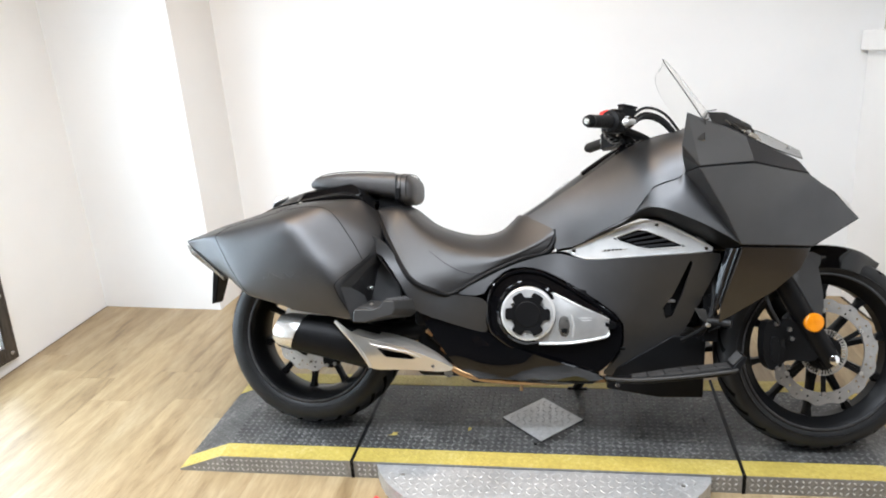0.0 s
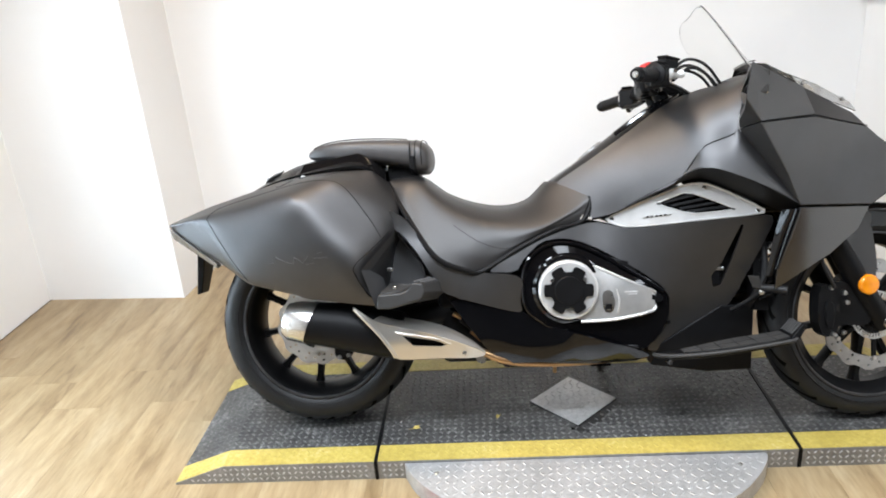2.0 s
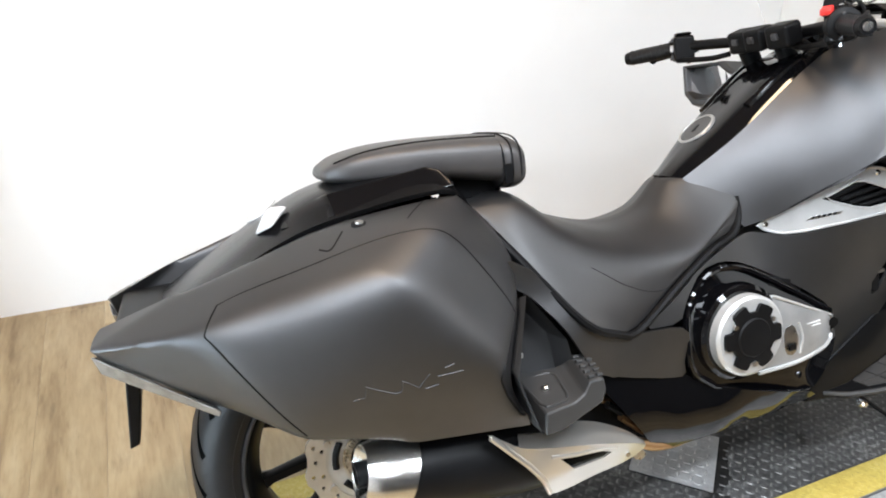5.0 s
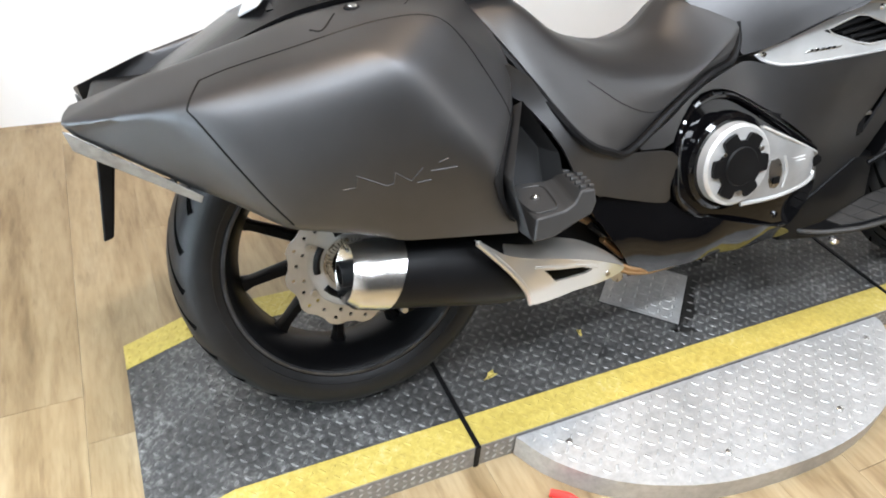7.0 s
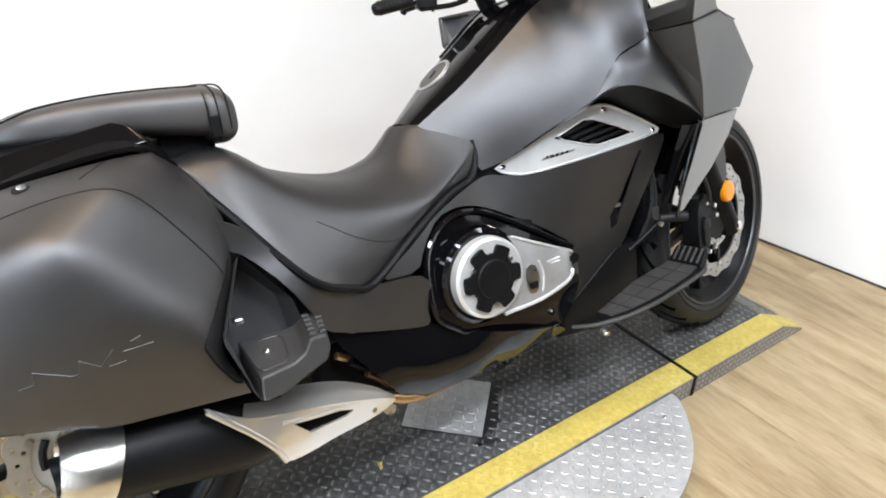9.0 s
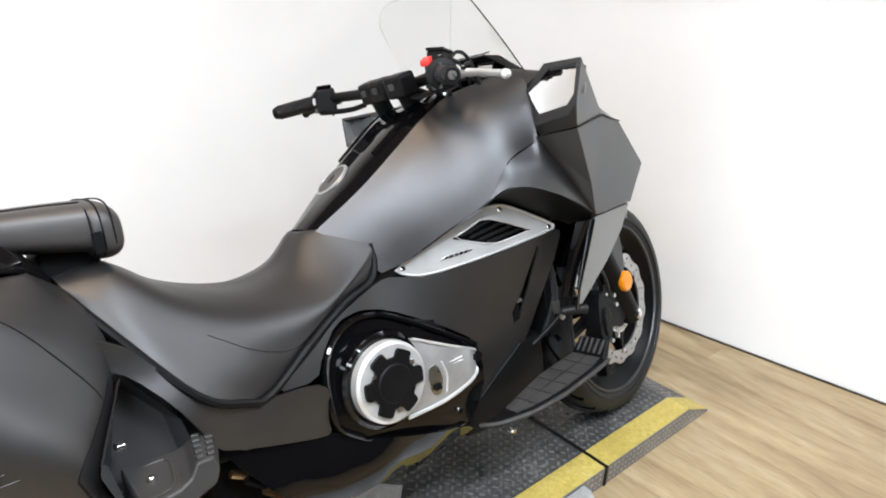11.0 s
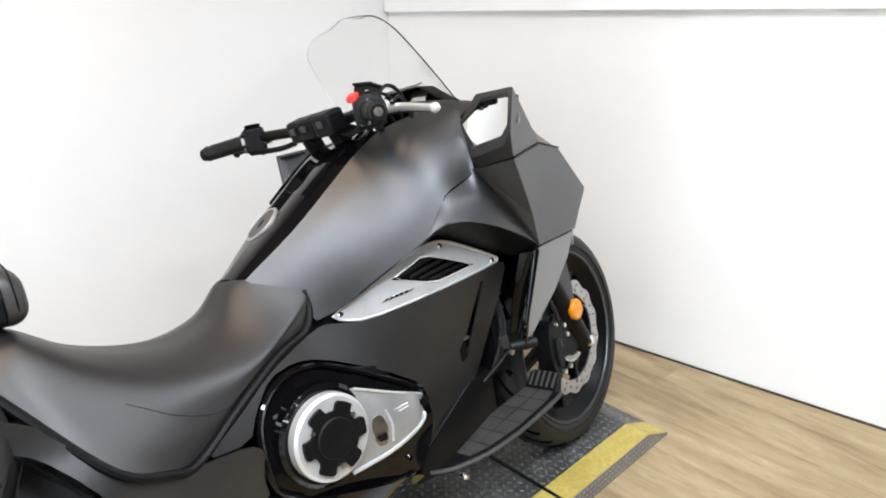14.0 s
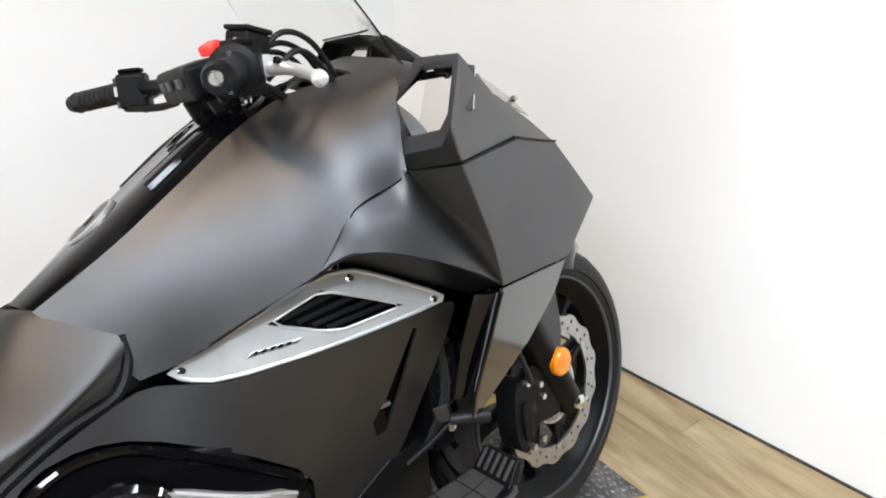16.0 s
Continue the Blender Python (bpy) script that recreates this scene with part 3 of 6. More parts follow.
bmesh.ops.recalc_face_normals(dm, faces=dm.faces)
cap = part("cover_plate", dm, PLATE_BARE, lift, "bare diamond-shaped tread-plate cover", smooth=False)
tagged(part("cover_tread", lozenges(tread_spots(c[0] - h, c[0] + h, c[1] - h, c[1] + h, keep=lambda x, y: abs(x - c[0]) + abs(y - c[1]) < h - 0.014), zfn=lambda x: 0.0045), PLATE_BARE, cap, smooth=False), kind="stuff")
part("cover_shadow_gap", block(-0.098, 0.098, -0.098, 0.098, 0.0003, 0.0016, Matrix.Translation((*c, 0)) @ pose(0, 0, 0, 0, 0, 45)), MATTE_DARK, lift, smooth=False)

# old oil round the cover plate
OIL = surface("old_oil", (0.008, 0.0075, 0.007), (0.022, 0.021, 0.020), 30, (0.18, 0.45), 0, 120, 0.3, 0.0005, spec=0.5)


def oil_stain(x, y, long, wide, turn, seed):
    rnd = random.Random(seed)
    bm = bmesh.new()
    ring = []
    for k in range(36):
        a = 2 * math.pi * k / 36
        r = 1 + 0.22 * math.sin(3 * a + seed) + 0.16 * math.sin(7 * a + 2 * seed) + 0.10 * (rnd.random() - 0.5)
        ring.append(bm.verts.new((long * r * math.cos(a), wide * r * math.sin(a), 0.0006)))
    mid = bm.verts.new((0, 0, 0.0008))
    for k in range(36):
        bm.faces.new((ring[k], ring[(k + 1) % 36], mid))
    bmesh.ops.transform(bm, matrix=Matrix.Translation((x, y, 0)) @ pose(0, 0, 0, 0, 0, turn), verts=bm.verts)
    part("oil_stain", bm, OIL, lift, "dark oil stain beside the cover plate", smooth=False)


for spot in ((0.672, 0.196, 0.085, 0.018, 45, 1), (0.730, 0.262, 0.034, 0.022, 20, 2), (0.604, 0.128, 0.030, 0.013, -20, 3), (0.83, 0.33, 0.05, 0.018, 15, 4), (0.93, 0.20, 0.026, 0.010, 60, 5), (0.38, 0.13, 0.020, 0.008, 35, 6)):
    oil_stain(*spot)

# rounded side wing
WING = [(0.085, -0.002), (0.125, -0.075), (0.20, -0.15), (0.30, -0.205), (0.43, -0.245), (0.60, -0.262), (0.75, -0.255), (0.88, -0.222), (0.985, -0.165), (1.06, -0.09), (1.10, -0.03), (1.105, -0.002)]
wing_line = [tuple(p)[:2] for p in spline([(x, y, 0) for x, y in WING], 4)]
wb = bmesh.new()
va, vm, vb = ([wb.verts.new((x, y, z)) for x, y in wing_line] for z in (-0.006, -0.0075, FLOOR_Z))
wb.faces.new(va)
for k in range(len(va) - 1):
    wb.faces.new((va[k], va[k + 1], vm[k + 1], vm[k]))
    wb.faces.new((vm[k], vm[k + 1], vb[k + 1], vb[k]))
bmesh.ops.recalc_face_normals(wb, faces=wb.faces)
wing = part("side_wing", wb, PLATE_BARE, lift, "bare metal rounded tread-plate wing", angle=50)
tagged(part("wing_tread", lozenges(tread_spots(0.08, 1.11, -0.27, -0.004, 0.024, keep=lambda x, y: inside((x, y - 0.012), wing_line) and inside((x, y), wing_line) and inside((x - 0.012, y), wing_line) and inside((x + 0.012, y), wing_line)), 0.0098, 0.0038, 0.0014, zfn=lambda x: -0.006), PLATE_BARE, wing, smooth=False), kind="stuff")
for x in (0.18, 0.47, 0.78, 1.02):
    part("wing_bolt", lathe([(-0.003, 0.007), (0, 0.007), (0.0015, 0.004)], 10, Matrix.Translation((x, -0.05 if x in (0.18, 1.02) else -0.19, -0.004)) @ pose(0, 0, 0, 90, 0, 0)), STEEL, wing)


def toggle_clamp():
    th = tagged(new("toggle_clamp"), "small steel clamp with red grips lying beside the lift", "clamp")
    th.matrix_world = Matrix.Translation((0.135, -0.165, FLOOR_Z)) @ pose(0, 0, 0, 0, 0, -38)
    part("grip", tube([(-0.055, 0.02, 0.012), (-0.02, 0.018, 0.014), (0.005, 0.012, 0.014)], [0.008, 0.010, 0.007]), RED, th, "red plastic grip")
    part("grip", tube([(-0.05, -0.02, 0.012), (-0.018, -0.016, 0.014), (0.005, -0.01, 0.014)], [0.008, 0.010, 0.007]), RED, th, "red plastic grip")
    part("jaw", block(0.0, 0.055, -0.012, 0.012, 0.004, 0.024), STEEL, th, bevel=0.003)
    part("pivot", lathe([(-0.016, 0.006), (0.016, 0.006)], 12, Matrix.Translation((0.02, 0, 0.016)) @ pose(0, 0, 0, 90, 0, 0)), STEEL, th)


toggle_clamp()


def chip(x, y, size, turn):
    bm = bmesh.new()
    ring = [bm.verts.new((size * r * math.cos(a), 0.5 * size * r * math.sin(a), 0.001 + 0.002 * ((k * 7) % 3))) for k, (a, r) in enumerate([(i * 0.785, 1.0 + 0.35 * ((i * 5) % 3 - 1)) for i in range(8)])]
    bm.faces.new(ring)
    face_out(bm, (0, 0, 1))
    thicken(bm, 0.0008)
    o = tagged(link_mesh("leaf_scrap", bm, YELLOW, smooth=False), "small dry yellow scrap lying on the deck plate", "scrap", "scraps on the deck")
    o.matrix_world = Matrix.Translation((x, y, 0.0025)) @ pose(0, 0, 0, 0, 0, turn)


chip(0.105, 0.155, 0.016, 20)
chip(0.36, 0.20, 0.011, 70)


# ---- the motorcycle (x forward, y to its left, z up, standing on its side stand) ----
bike = tagged(new("motorcycle"), "matte graphite touring motorcycle with hard panniers, leaning on its side stand", "motorcycle")
bike.matrix_world = Matrix.Translation((-0.19, 0.225, 0.004)) @ pose(0, 0, 0, 0, 0, -1.4) @ pose(0, 0, 0, -17.5, 0, 0)


def W(*pts):
    """Points given as (x, half width, z) on the right-hand side."""
    return [(x, -w, z) for x, w, z in pts]


def groove(name, pts, r=0.0016, parent=None, both=True):
    return part(name, tube(W(*pts), r, 6, 4), MATTE_DARK, parent or bike, both=both)


# -- wheels
LIP = surface("worn_rim_edge", (0.05, 0.05, 0.052), (0.10, 0.10, 0.104), 30, (0.25, 0.4), 0.6, 400, 0.1, 0.0002)


def wheel(name, x, z, r, half, rim_r, rim_half, crown, steer=0):
    hub = part(name, lathe([(-rim_half * 0.8, 0.045), (-rim_half * 0.8, 0.055), (-0.02, 0.06), (0.02, 0.06), (rim_half * 0.8, 0.055), (rim_half * 0.8, 0.045)], 32), RIM_BLACK, bike, "black ten-spoke cast wheel")
    hub.location, hub.rotation_euler = (x, 0, z), (0, 0, radians(steer))
    prof = []
    for k in range(49):
        a = math.pi * (k / 48)
        y = -half * math.cos(a)
        prof.append((y, (rim_r + 0.022) + (r - rim_r - 0.022) * math.sin(a) ** crown))
    prof = [(-rim_half, rim_r - 0.004), (-rim_half - 0.006, rim_r + 0.010)] + prof + [(rim_half + 0.006, rim_r + 0.010), (rim_half, rim_r - 0.004)]
    tyre = part("tyre", lathe(prof, 96, closed=True), RUBBER, hub, "black road tyre with curved tread grooves", angle=60)
    lip = [(-rim_half - 0.004, rim_r + 0.010), (-rim_half - 0.006, rim_r + 0.004), (-rim_half, rim_r - 0.006), (-rim_half + 0.012, rim_r - 0.014), (-rim_half * 0.4, rim_r - 0.032), (rim_half * 0.4, rim_r - 0.032),
           (rim_half - 0.012, rim_r - 0.014), (rim_half, rim_r - 0.006), (rim_half + 0.006, rim_r + 0.004), (rim_half + 0.004, rim_r + 0.010), (0, rim_r - 0.004)]
    part("rim", lathe(lip, 96, closed=True), RIM_BLACK, hub, "satin black cast rim")
    for side in (-1, 1):
        part("rim_lip", lathe([(side * (rim_half + 0.004), rim_r + 0.006), (side * (rim_half + 0.0075), rim_r + 0.003), (side * (rim_half + 0.0075), rim_r - 0.001), (side * (rim_half + 0.003), rim_r - 0.003)], 96, closed=True), LIP, hub)
        part("sidewall_band", lathe([(side * (rim_half + 0.0085), rim_r + 0.018), (side * (rim_half + 0.0135), rim_r + 0.020), (side * (rim_half + 0.0135), rim_r + 0.022), (side * (rim_half + 0.009), rim_r + 0.024)], 96, closed=True), RUBBER, tyre)
    for k in range(10):
        a = 2 * math.pi * (k + 0.3) / 10
        rows = []
        for rr, wy, wt in ((0.045, 0.020, 0.017), (0.10, 0.017, 0.0125), (rim_r - 0.05, 0.015, 0.011), (rim_r - 0.027, 0.019, 0.018)):
            rows.append([(rr, -wy, -wt * 0.6), (rr, -wy, wt * 0.6), (rr, 0, wt), (rr, wy, wt * 0.6), (rr, wy, -wt * 0.6), (rr, 0, -wt)])
        bm = bmesh.new()
        R = [[bm.verts.new((math.cos(a) * u - math.sin(a) * w, v, math.sin(a) * u + math.cos(a) * w)) for u, v, w in row] for row in rows]
        for A, B in zip(R, R[1:]):
            for j in range(6):
                bm.faces.new((A[j], A[(j + 1) % 6], B[(j + 1) % 6], B[j]))
        bm.faces.new(R[0]), bm.faces.new(R[-1])
        bmesh.ops.recalc_face_normals(bm, faces=bm.faces)
        part("spoke", bm, RIM_BLACK, hub)
    # tread grooves that sweep from the shoulder to the crown
    gb = bmesh.new()

    def on_tyre(y, a, up=0.0003):
        s = math.sqrt(max(0.0, 1 - (y / half) ** 2))
        rr = (rim_r + 0.022) + (r - rim_r - 0.022) * s ** crown + up + 0.0004
        return (rr * math.cos(a), y, rr * math.sin(a))

    n = 26
    for k in range(n):
        for s in (-1, 1):
            line = []
            for j in range(17):
                f = j / 16
                y = s * half * (0.86 - 1.0 * max(0.0, 0.15 - f) - 0.72 * max(0.0, f - 0.15) / 0.85)
                a = 2 * math.pi * (k + (0.5 if s > 0 else 0)) / n - (0.05 * (0.15 - f) / 0.15 if f < 0.15 else 0.30 * ((f - 0.15) / 0.85) ** 1.1)
                wd = 0.032 * (0.25 + (1 - f) ** 0.7) * (0.4 if f < 0.1 else 1)
                line.append((gb.verts.new(on_tyre(y + s * 0.10 * wd, a - wd / 2)), gb.verts.new(on_tyre(y - s * 0.10 * wd, a + wd / 2))))
            for (p, q), (u, v) in zip(line, line[1:]):
                gb.faces.new((p, q, v, u))
    tagged(part("tread_groove_pattern", gb, GROOVE, hub), kind="stuff")
    return hub


STEER = 9.3      # the front wheel stands turned to the left
GROOVE = surface("groove_black", (0.003, 0.003, 0.003), (0.004, 0.004, 0.004), 20, (0.8, 0.9), 0, 0, 0, spec=0.0)


def brake_disc(parent, y, r, hub_r, petals, steel, carrier):
    """Wave-edged drilled disc with its carrier and toothed ring."""
    n = petals * 8
    edge = [((r + 0.0035 * math.tanh(2.5 * math.sin(petals * 2 * math.pi * k / n))) * math.cos(2 * math.pi * k / n), (r + 0.0035 * math.tanh(2.5 * math.sin(petals * 2 * math.pi * k / n))) * math.sin(2 * math.pi * k / n)) for k in range(n)]
    inner = r - 0.036
    holes = [[(inner * math.cos(2 * math.pi * k / 48), inner * math.sin(2 * math.pi * k / 48)) for k in range(48)]]
    for k in range(petals):
        for dr, da in ((-0.010, 0.25), (-0.018, 0.75), (-0.027, 0.35)):
            a = 2 * math.pi * (k + da) / petals
            cx, cz = (r + dr) * math.cos(a), (r + dr) * math.sin(a)
            holes.append([(cx + 0.0042 * math.cos(2 * math.pi * j / 6), cz + 0.0042 * math.sin(2 * math.pi * j / 6)) for j in range(6)])
    disc = part("brake_disc", skin(edge, -y, holes, 0.05, 0.005, 0), steel, parent, "steel wave brake disc, drilled")
    ring = lathe([(y + 0.003, inner + 0.003), (y + 0.003, hub_r), (y + 0.007, hub_r), (y + 0.007, inner + 0.003)], 60, closed=True)
    if carrier:
        part("disc_carrier", ring, carrier, parent)
    else:
        ring.free()
        part("disc_hub", lathe([(y + 0.002, 0.030), (y - 0.004, 0.034), (y - 0.004, 0.050), (y + 0.006, 0.052)], 40), RIM_BLACK, parent)
        for k in range(6):
            a = 2 * math.pi * (k + 0.5) / 6
            arm = block(0.046, inner + 0.008, y - 0.001, y + 0.006, -0.007, 0.007)
            bmesh.ops.transform(arm, matrix=pose(0, 0, 0, 0, -math.degrees(a), 0), verts=arm.verts)
            part("disc_arm", arm, RIM_BLACK, parent, bevel=0.002)
    teeth = bmesh.new()
    for k in range(44):
        a = 2 * math.pi * k / 44
        m = pose(0, 0, 0, 0, -math.degrees(a), 0) @ Matrix.LocRotScale((hub_r - 0.007, y - 0.001, 0), None, (0.010, 0.003, 0.0045))
        bmesh.ops.create_cube(teeth, size=1, matrix=m)
    tagged(part("sensor_ring", merge(teeth, lathe([(y - 0.0025, hub_r - 0.001), (y - 0.0025, hub_r + 0.004), (y + 0.0005, hub_r + 0.004), (y + 0.0005, hub_r - 0.001)], 60, closed=True)), STEEL, parent, smooth=False), kind="stuff")
    for k in range(6):
        a = 2 * math.pi * (k + 0.5) / 6
        part("disc_bolt", lathe([(y - 0.004, 0.0065), (y + 0.002, 0.0075)], 10, Matrix.Translation(((inner + 0.004) * math.cos(a), 0, (inner + 0.004) * math.sin(a)))), STEEL, parent)
    return disc


rear = wheel("rear_wheel", 0.0143, 0.3177, 0.3121, 0.0955, 0.226, 0.082, 0.62)
front = wheel("front_wheel", 1.628, 0.294, 0.304, 0.0585, 0.235, 0.048, 0.62, STEER)
front.location.y = -0.0235
brake_disc(rear, -0.0895, 0.120, 0.050, 12, DISC, SILVER)
for k in range(5):
    part("carrier_slot", tube([(0.066 * math.cos(2 * math.pi * (k + 0.12 * j) / 5), -0.0880, 0.066 * math.sin(2 * math.pi * (k + 0.12 * j) / 5)) for j in range(6)], 0.0065, 8, 1), MATTE_DARK, rear)
brake_disc(front, -0.060, 0.1575, 0.066, 14, DISC_SHADED, None)

# -- front fork, axle, caliper, reflector
for s in (-1, 1):
    y = s * 0.092
    part("fork_leg", tube([(1.640, y, 0.268), (1.566, y, 0.39), (1.500, y, 0.505), (1.425, y, 0.64)], [0.028, 0.031, 0.030, 0.026], 18), MATTE_DARK, bike, "black fork leg")
part("fork_guard", skin([(1.495, 0.585), (1.590, 0.575), (1.612, 0.45), (1.600, 0.388), (1.565, 0.40), (1.53, 0.47)], 0.104, (), 0.03, 0.01), MATTE, bike)
part("axle_bolt", lathe([(-0.137, 0.010), (-0.134, 0.015), (-0.118, 0.016), (-0.118, 0.010)], 18, Matrix.Translation((1.632, 0.012, 0.281))), CHROME, bike, "bright axle bolt")
part("axle", lathe([(-0.118, 0.011), (0.118, 0.011)], 14, Matrix.Translation((1.632, 0, 0.284))), STEEL, bike)
refl = part("reflector", lathe([(-0.002, 0.028), (-0.012, 0.028), (-0.016, 0.024), (-0.0175, 0.010)], 28, Matrix.Translation((1.572, -0.116, 0.392))), AMBER, bike, "round amber side reflector")
part("reflector_mount", block(1.560, 1.584, -0.118, -0.09, 0.380, 0.404), MATTE_DARK, refl, bevel=0.003)
cal = part("brake_caliper", skin([(1.433, 0.39), (1.465, 0.40), (1.490, 0.36), (1.493, 0.30), (1.480, 0.255), (1.445, 0.25), (1.427, 0.30)], 0.118, (), 0.02, 0.045), MATTE_DARK, bike, "black front brake caliper", bevel=0.004)
part("caliper_cover", skin([(1.447, 0.35), (1.470, 0.352), (1.477, 0.31), (1.470, 0.275), (1.450, 0.275)], 0.124, (), 0.02, 0.008), MATTE_DARK, cal, bevel=0.003)
for x, z in ((1.465, 0.388), (1.503, 0.372), (1.510, 0.345), (1.470, 0.258), (1.500, 0.262)):
    part("caliper_bolt", lathe([(-0.006, 0.006), (0, 0.007), (0.004, 0.007)], 10, Matrix.Translation((x, -0.121, z))), STEEL, cal)
part("caliper_bracket", skin([(1.485, 0.40), (1.525, 0.40), (1.605, 0.31), (1.585, 0.27), (1.505, 0.28), (1.485, 0.26)], 0.10, (), 0.03, 0.012), MATTE_DARK, cal)
part("brake_hose", tube(W((1.470, 0.13, 0.39), (1.440, 0.14, 0.44), (1.420, 0.12, 0.52), (1.390, 0.10, 0.62)), 0.005, 8), RUBBER, cal)

# -- front mudguard
rows = []
for k, ang in enumerate((142, 125, 108, 90, 72, 55)):
    a = radians(ang)
    tip = 0.35 if k == 5 else 1
    arc = [0.324 - 0.02 * (1 - math.cos(radians(b))) - 0.05 * (abs(b) > 80) for b in (0, 30, 60, 88)]
    rows.append([(1.630 + ra * math.cos(a), -tip * 0.074 * math.sin(radians(b)), 0.294 + ra * math.sin(a)) for ra, b in zip(arc, (0, 30, 60, 88))])
bm = face_out(net(rows, 5, 4, both=True), (0.2, 0, 1))
part("front_mudguard", thicken(bm, 0.004), GLOSS, bike, "black front mudguard")
part("mudguard_stay", skin([(1.47, 0.54), (1.58, 0.60), (1.62, 0.58), (1.58, 0.50), (1.52, 0.48)], 0.080, (), 0.03, 0.004), MATTE, bike, both=True)
turned = Matrix.Translation((1.628, -0.0235, 0)) @ pose(0, 0, 0, 0, 0, STEER) @ Matrix.Translation((-1.630, 0, 0))
for ob in bike.children:
    if ob.name.split(".")[0] in ("fork_leg", "fork_guard", "axle_bolt", "axle", "reflector", "brake_caliper", "front_mudguard", "mudguard_stay"):
        for piece in (ob, *ob.children):
            piece.data.transform(turned)

# -- rear caliper, swingarm, rear hugger
part("swingarm", tube(W((0.0, 0.118, 0.316), (0.15, 0.125, 0.325), (0.33, 0.12, 0.34), (0.50, 0.09, 0.36)), [0.026, 0.034, 0.036, 0.04], 14), MATTE_DARK, bike, "black swingarm", both=True)
rc = part("rear_caliper", skin([(0.075, 0.285), (0.12, 0.29), (0.135, 0.25), (0.115, 0.215), (0.075, 0.22)], 0.135, (), 0.02, 0.05), MATTE_DARK, bike, "black rear brake caliper", bevel=0.005)
for x, z in ((0.118, 0.232), (0.09, 0.226), (0.126, 0.268)):
    part("caliper_bolt", lathe([(-0.005, 0.006), (0.003, 0.007)], 10, Matrix.Translation((x, -0.138, z))), STEEL, rc)
part("rear_axle_nut", lathe([(-0.150, 0.010), (-0.146, 0.016), (-0.13, 0.017)], 6, Matrix.Translation((0.0, 0, 0.316))), STEEL, bike)
rows = [[(0.345 * math.cos(radians(a)), -w, 0.316 + 0.345 * math.sin(radians(a)) - (0.02 if w > 0.08 else 0)) for w in (0, 0.06, 0.11)] for a in (20, 50, 80, 110, 140)]
part("rear_hugger", thicken(face_out(net(rows, 5, 3, both=True), (0, 0, 1)), 0.004), MATTE_DARK, bike, "black inner mudguard over the rear wheel")

# -- muffler


def oval(cx, w, z, ax, az, tilt=0.0, n=28):
    return [(cx + az * math.sin(2 * math.pi * k / n) * tilt, -w - ax * math.cos(2 * math.pi * k / n), z + az * math.sin(2 * math.pi * k / n)) for k in range(n)]


def ringed(rings, cap=True):
    bm = bmesh.new()
    R = [[bm.verts.new(p) for p in r] for r in rings]
    for a, b in zip(R, R[1:]):
        for j in range(len(a)):
            bm.faces.new((a[j], a[(j + 1) % len(a)], b[(j + 1) % len(a)], b[j]))
    if cap:
        bm.faces.new(R[0]), bm.faces.new(R[-1])
    bmesh.ops.recalc_face_normals(bm, faces=bm.faces)
    return bm


muf = part("muffler", ringed([oval(0.040, 0.228, 0.348, 0.064, 0.057, 0.42), oval(0.12, 0.224, 0.336, 0.066, 0.066, 0.1), oval(0.22, 0.212, 0.314, 0.066, 0.074, -0.2), oval(0.32, 0.20, 0.298, 0.06, 0.068, -0.3)]), MATTE_DARK, bike, "matte black muffler")
part("end_cap", ringed([oval(-0.012, 0.224, 0.358, 0.030, 0.030, 0.2), oval(-0.026, 0.225, 0.360, 0.040, 0.038, 0.25), oval(-0.034, 0.226, 0.361, 0.052, 0.046, 0.25), oval(-0.012, 0.228, 0.356, 0.062, 0.055, 0.34), oval(0.041, 0.229, 0.348, 0.066, 0.059, 0.42)]), CAP_METAL, muf, "brushed steel muffler end cap")
part("tail_pipe", lathe([(-0.02, 0.022), (0.02, 0.022), (0.02, 0.017), (-0.02, 0.017)], 20, Matrix.Translation((-0.022, -0.222, 0.358)) @ pose(0, 0, 0, 0, 0, 90)), MATTE_DARK, muf)
SH = [(0.170, 0.398), (0.182, 0.392), (0.225, 0.360), (0.265, 0.344), (0.36, 0.320), (0.43, 0.294), (0.50, 0.259), (0.530, 0.240), (0.526, 0.231), (0.492, 0.228), (0.45, 0.233), (0.39, 0.239), (0.30, 0.240), (0.280, 0.247), (0.262, 0.285), (0.235, 0.325), (0.198, 0.368)]
sh_fn = sheet_fn([(0.172, 0.397, 0.286), (0.225, 0.358, 0.290), (0.265, 0.342, 0.282), (0.36, 0.318, 0.270), (0.43, 0.292, 0.250), (0.50, 0.258, 0.217), (0.528, 0.237, 0.198), (0.262, 0.285, 0.284), (0.28, 0.25, 0.268), (0.39, 0.24, 0.242), (0.45, 0.235, 0.226), (0.492, 0.229, 0.208), (0.33, 0.285, 0.272)])
SLIT = [(0.304, 0.312), (0.395, 0.291), (0.424, 0.277), (0.408, 0.272), (0.332, 0.281)]
shield = part("heat_shield", skin(SH, sh_fn, [SLIT], 0.014, 0.004, 1), TITAN, muf, "satin metal heat shield with a slot")
RIDGE = [(0.225, 0.290, 0.359), (0.265, 0.283, 0.343), (0.36, 0.271, 0.319), (0.43, 0.251, 0.293), (0.50, 0.218, 0.2585), (0.529, 0.199, 0.2395)]
CREST = [(0.250, 0.225, 0.362), (0.285, 0.215, 0.356), (0.345, 0.208, 0.343), (0.42, 0.205, 0.320), (0.488, 0.196, 0.280), (0.526, 0.188, 0.246)]
top = net([W(a, tuple(0.5 * (p + q) + (0.004 if k == 2 else 0) for k, (p, q) in enumerate(zip(a, b))), b) for a, b in zip(RIDGE, CREST)], 5, 4)
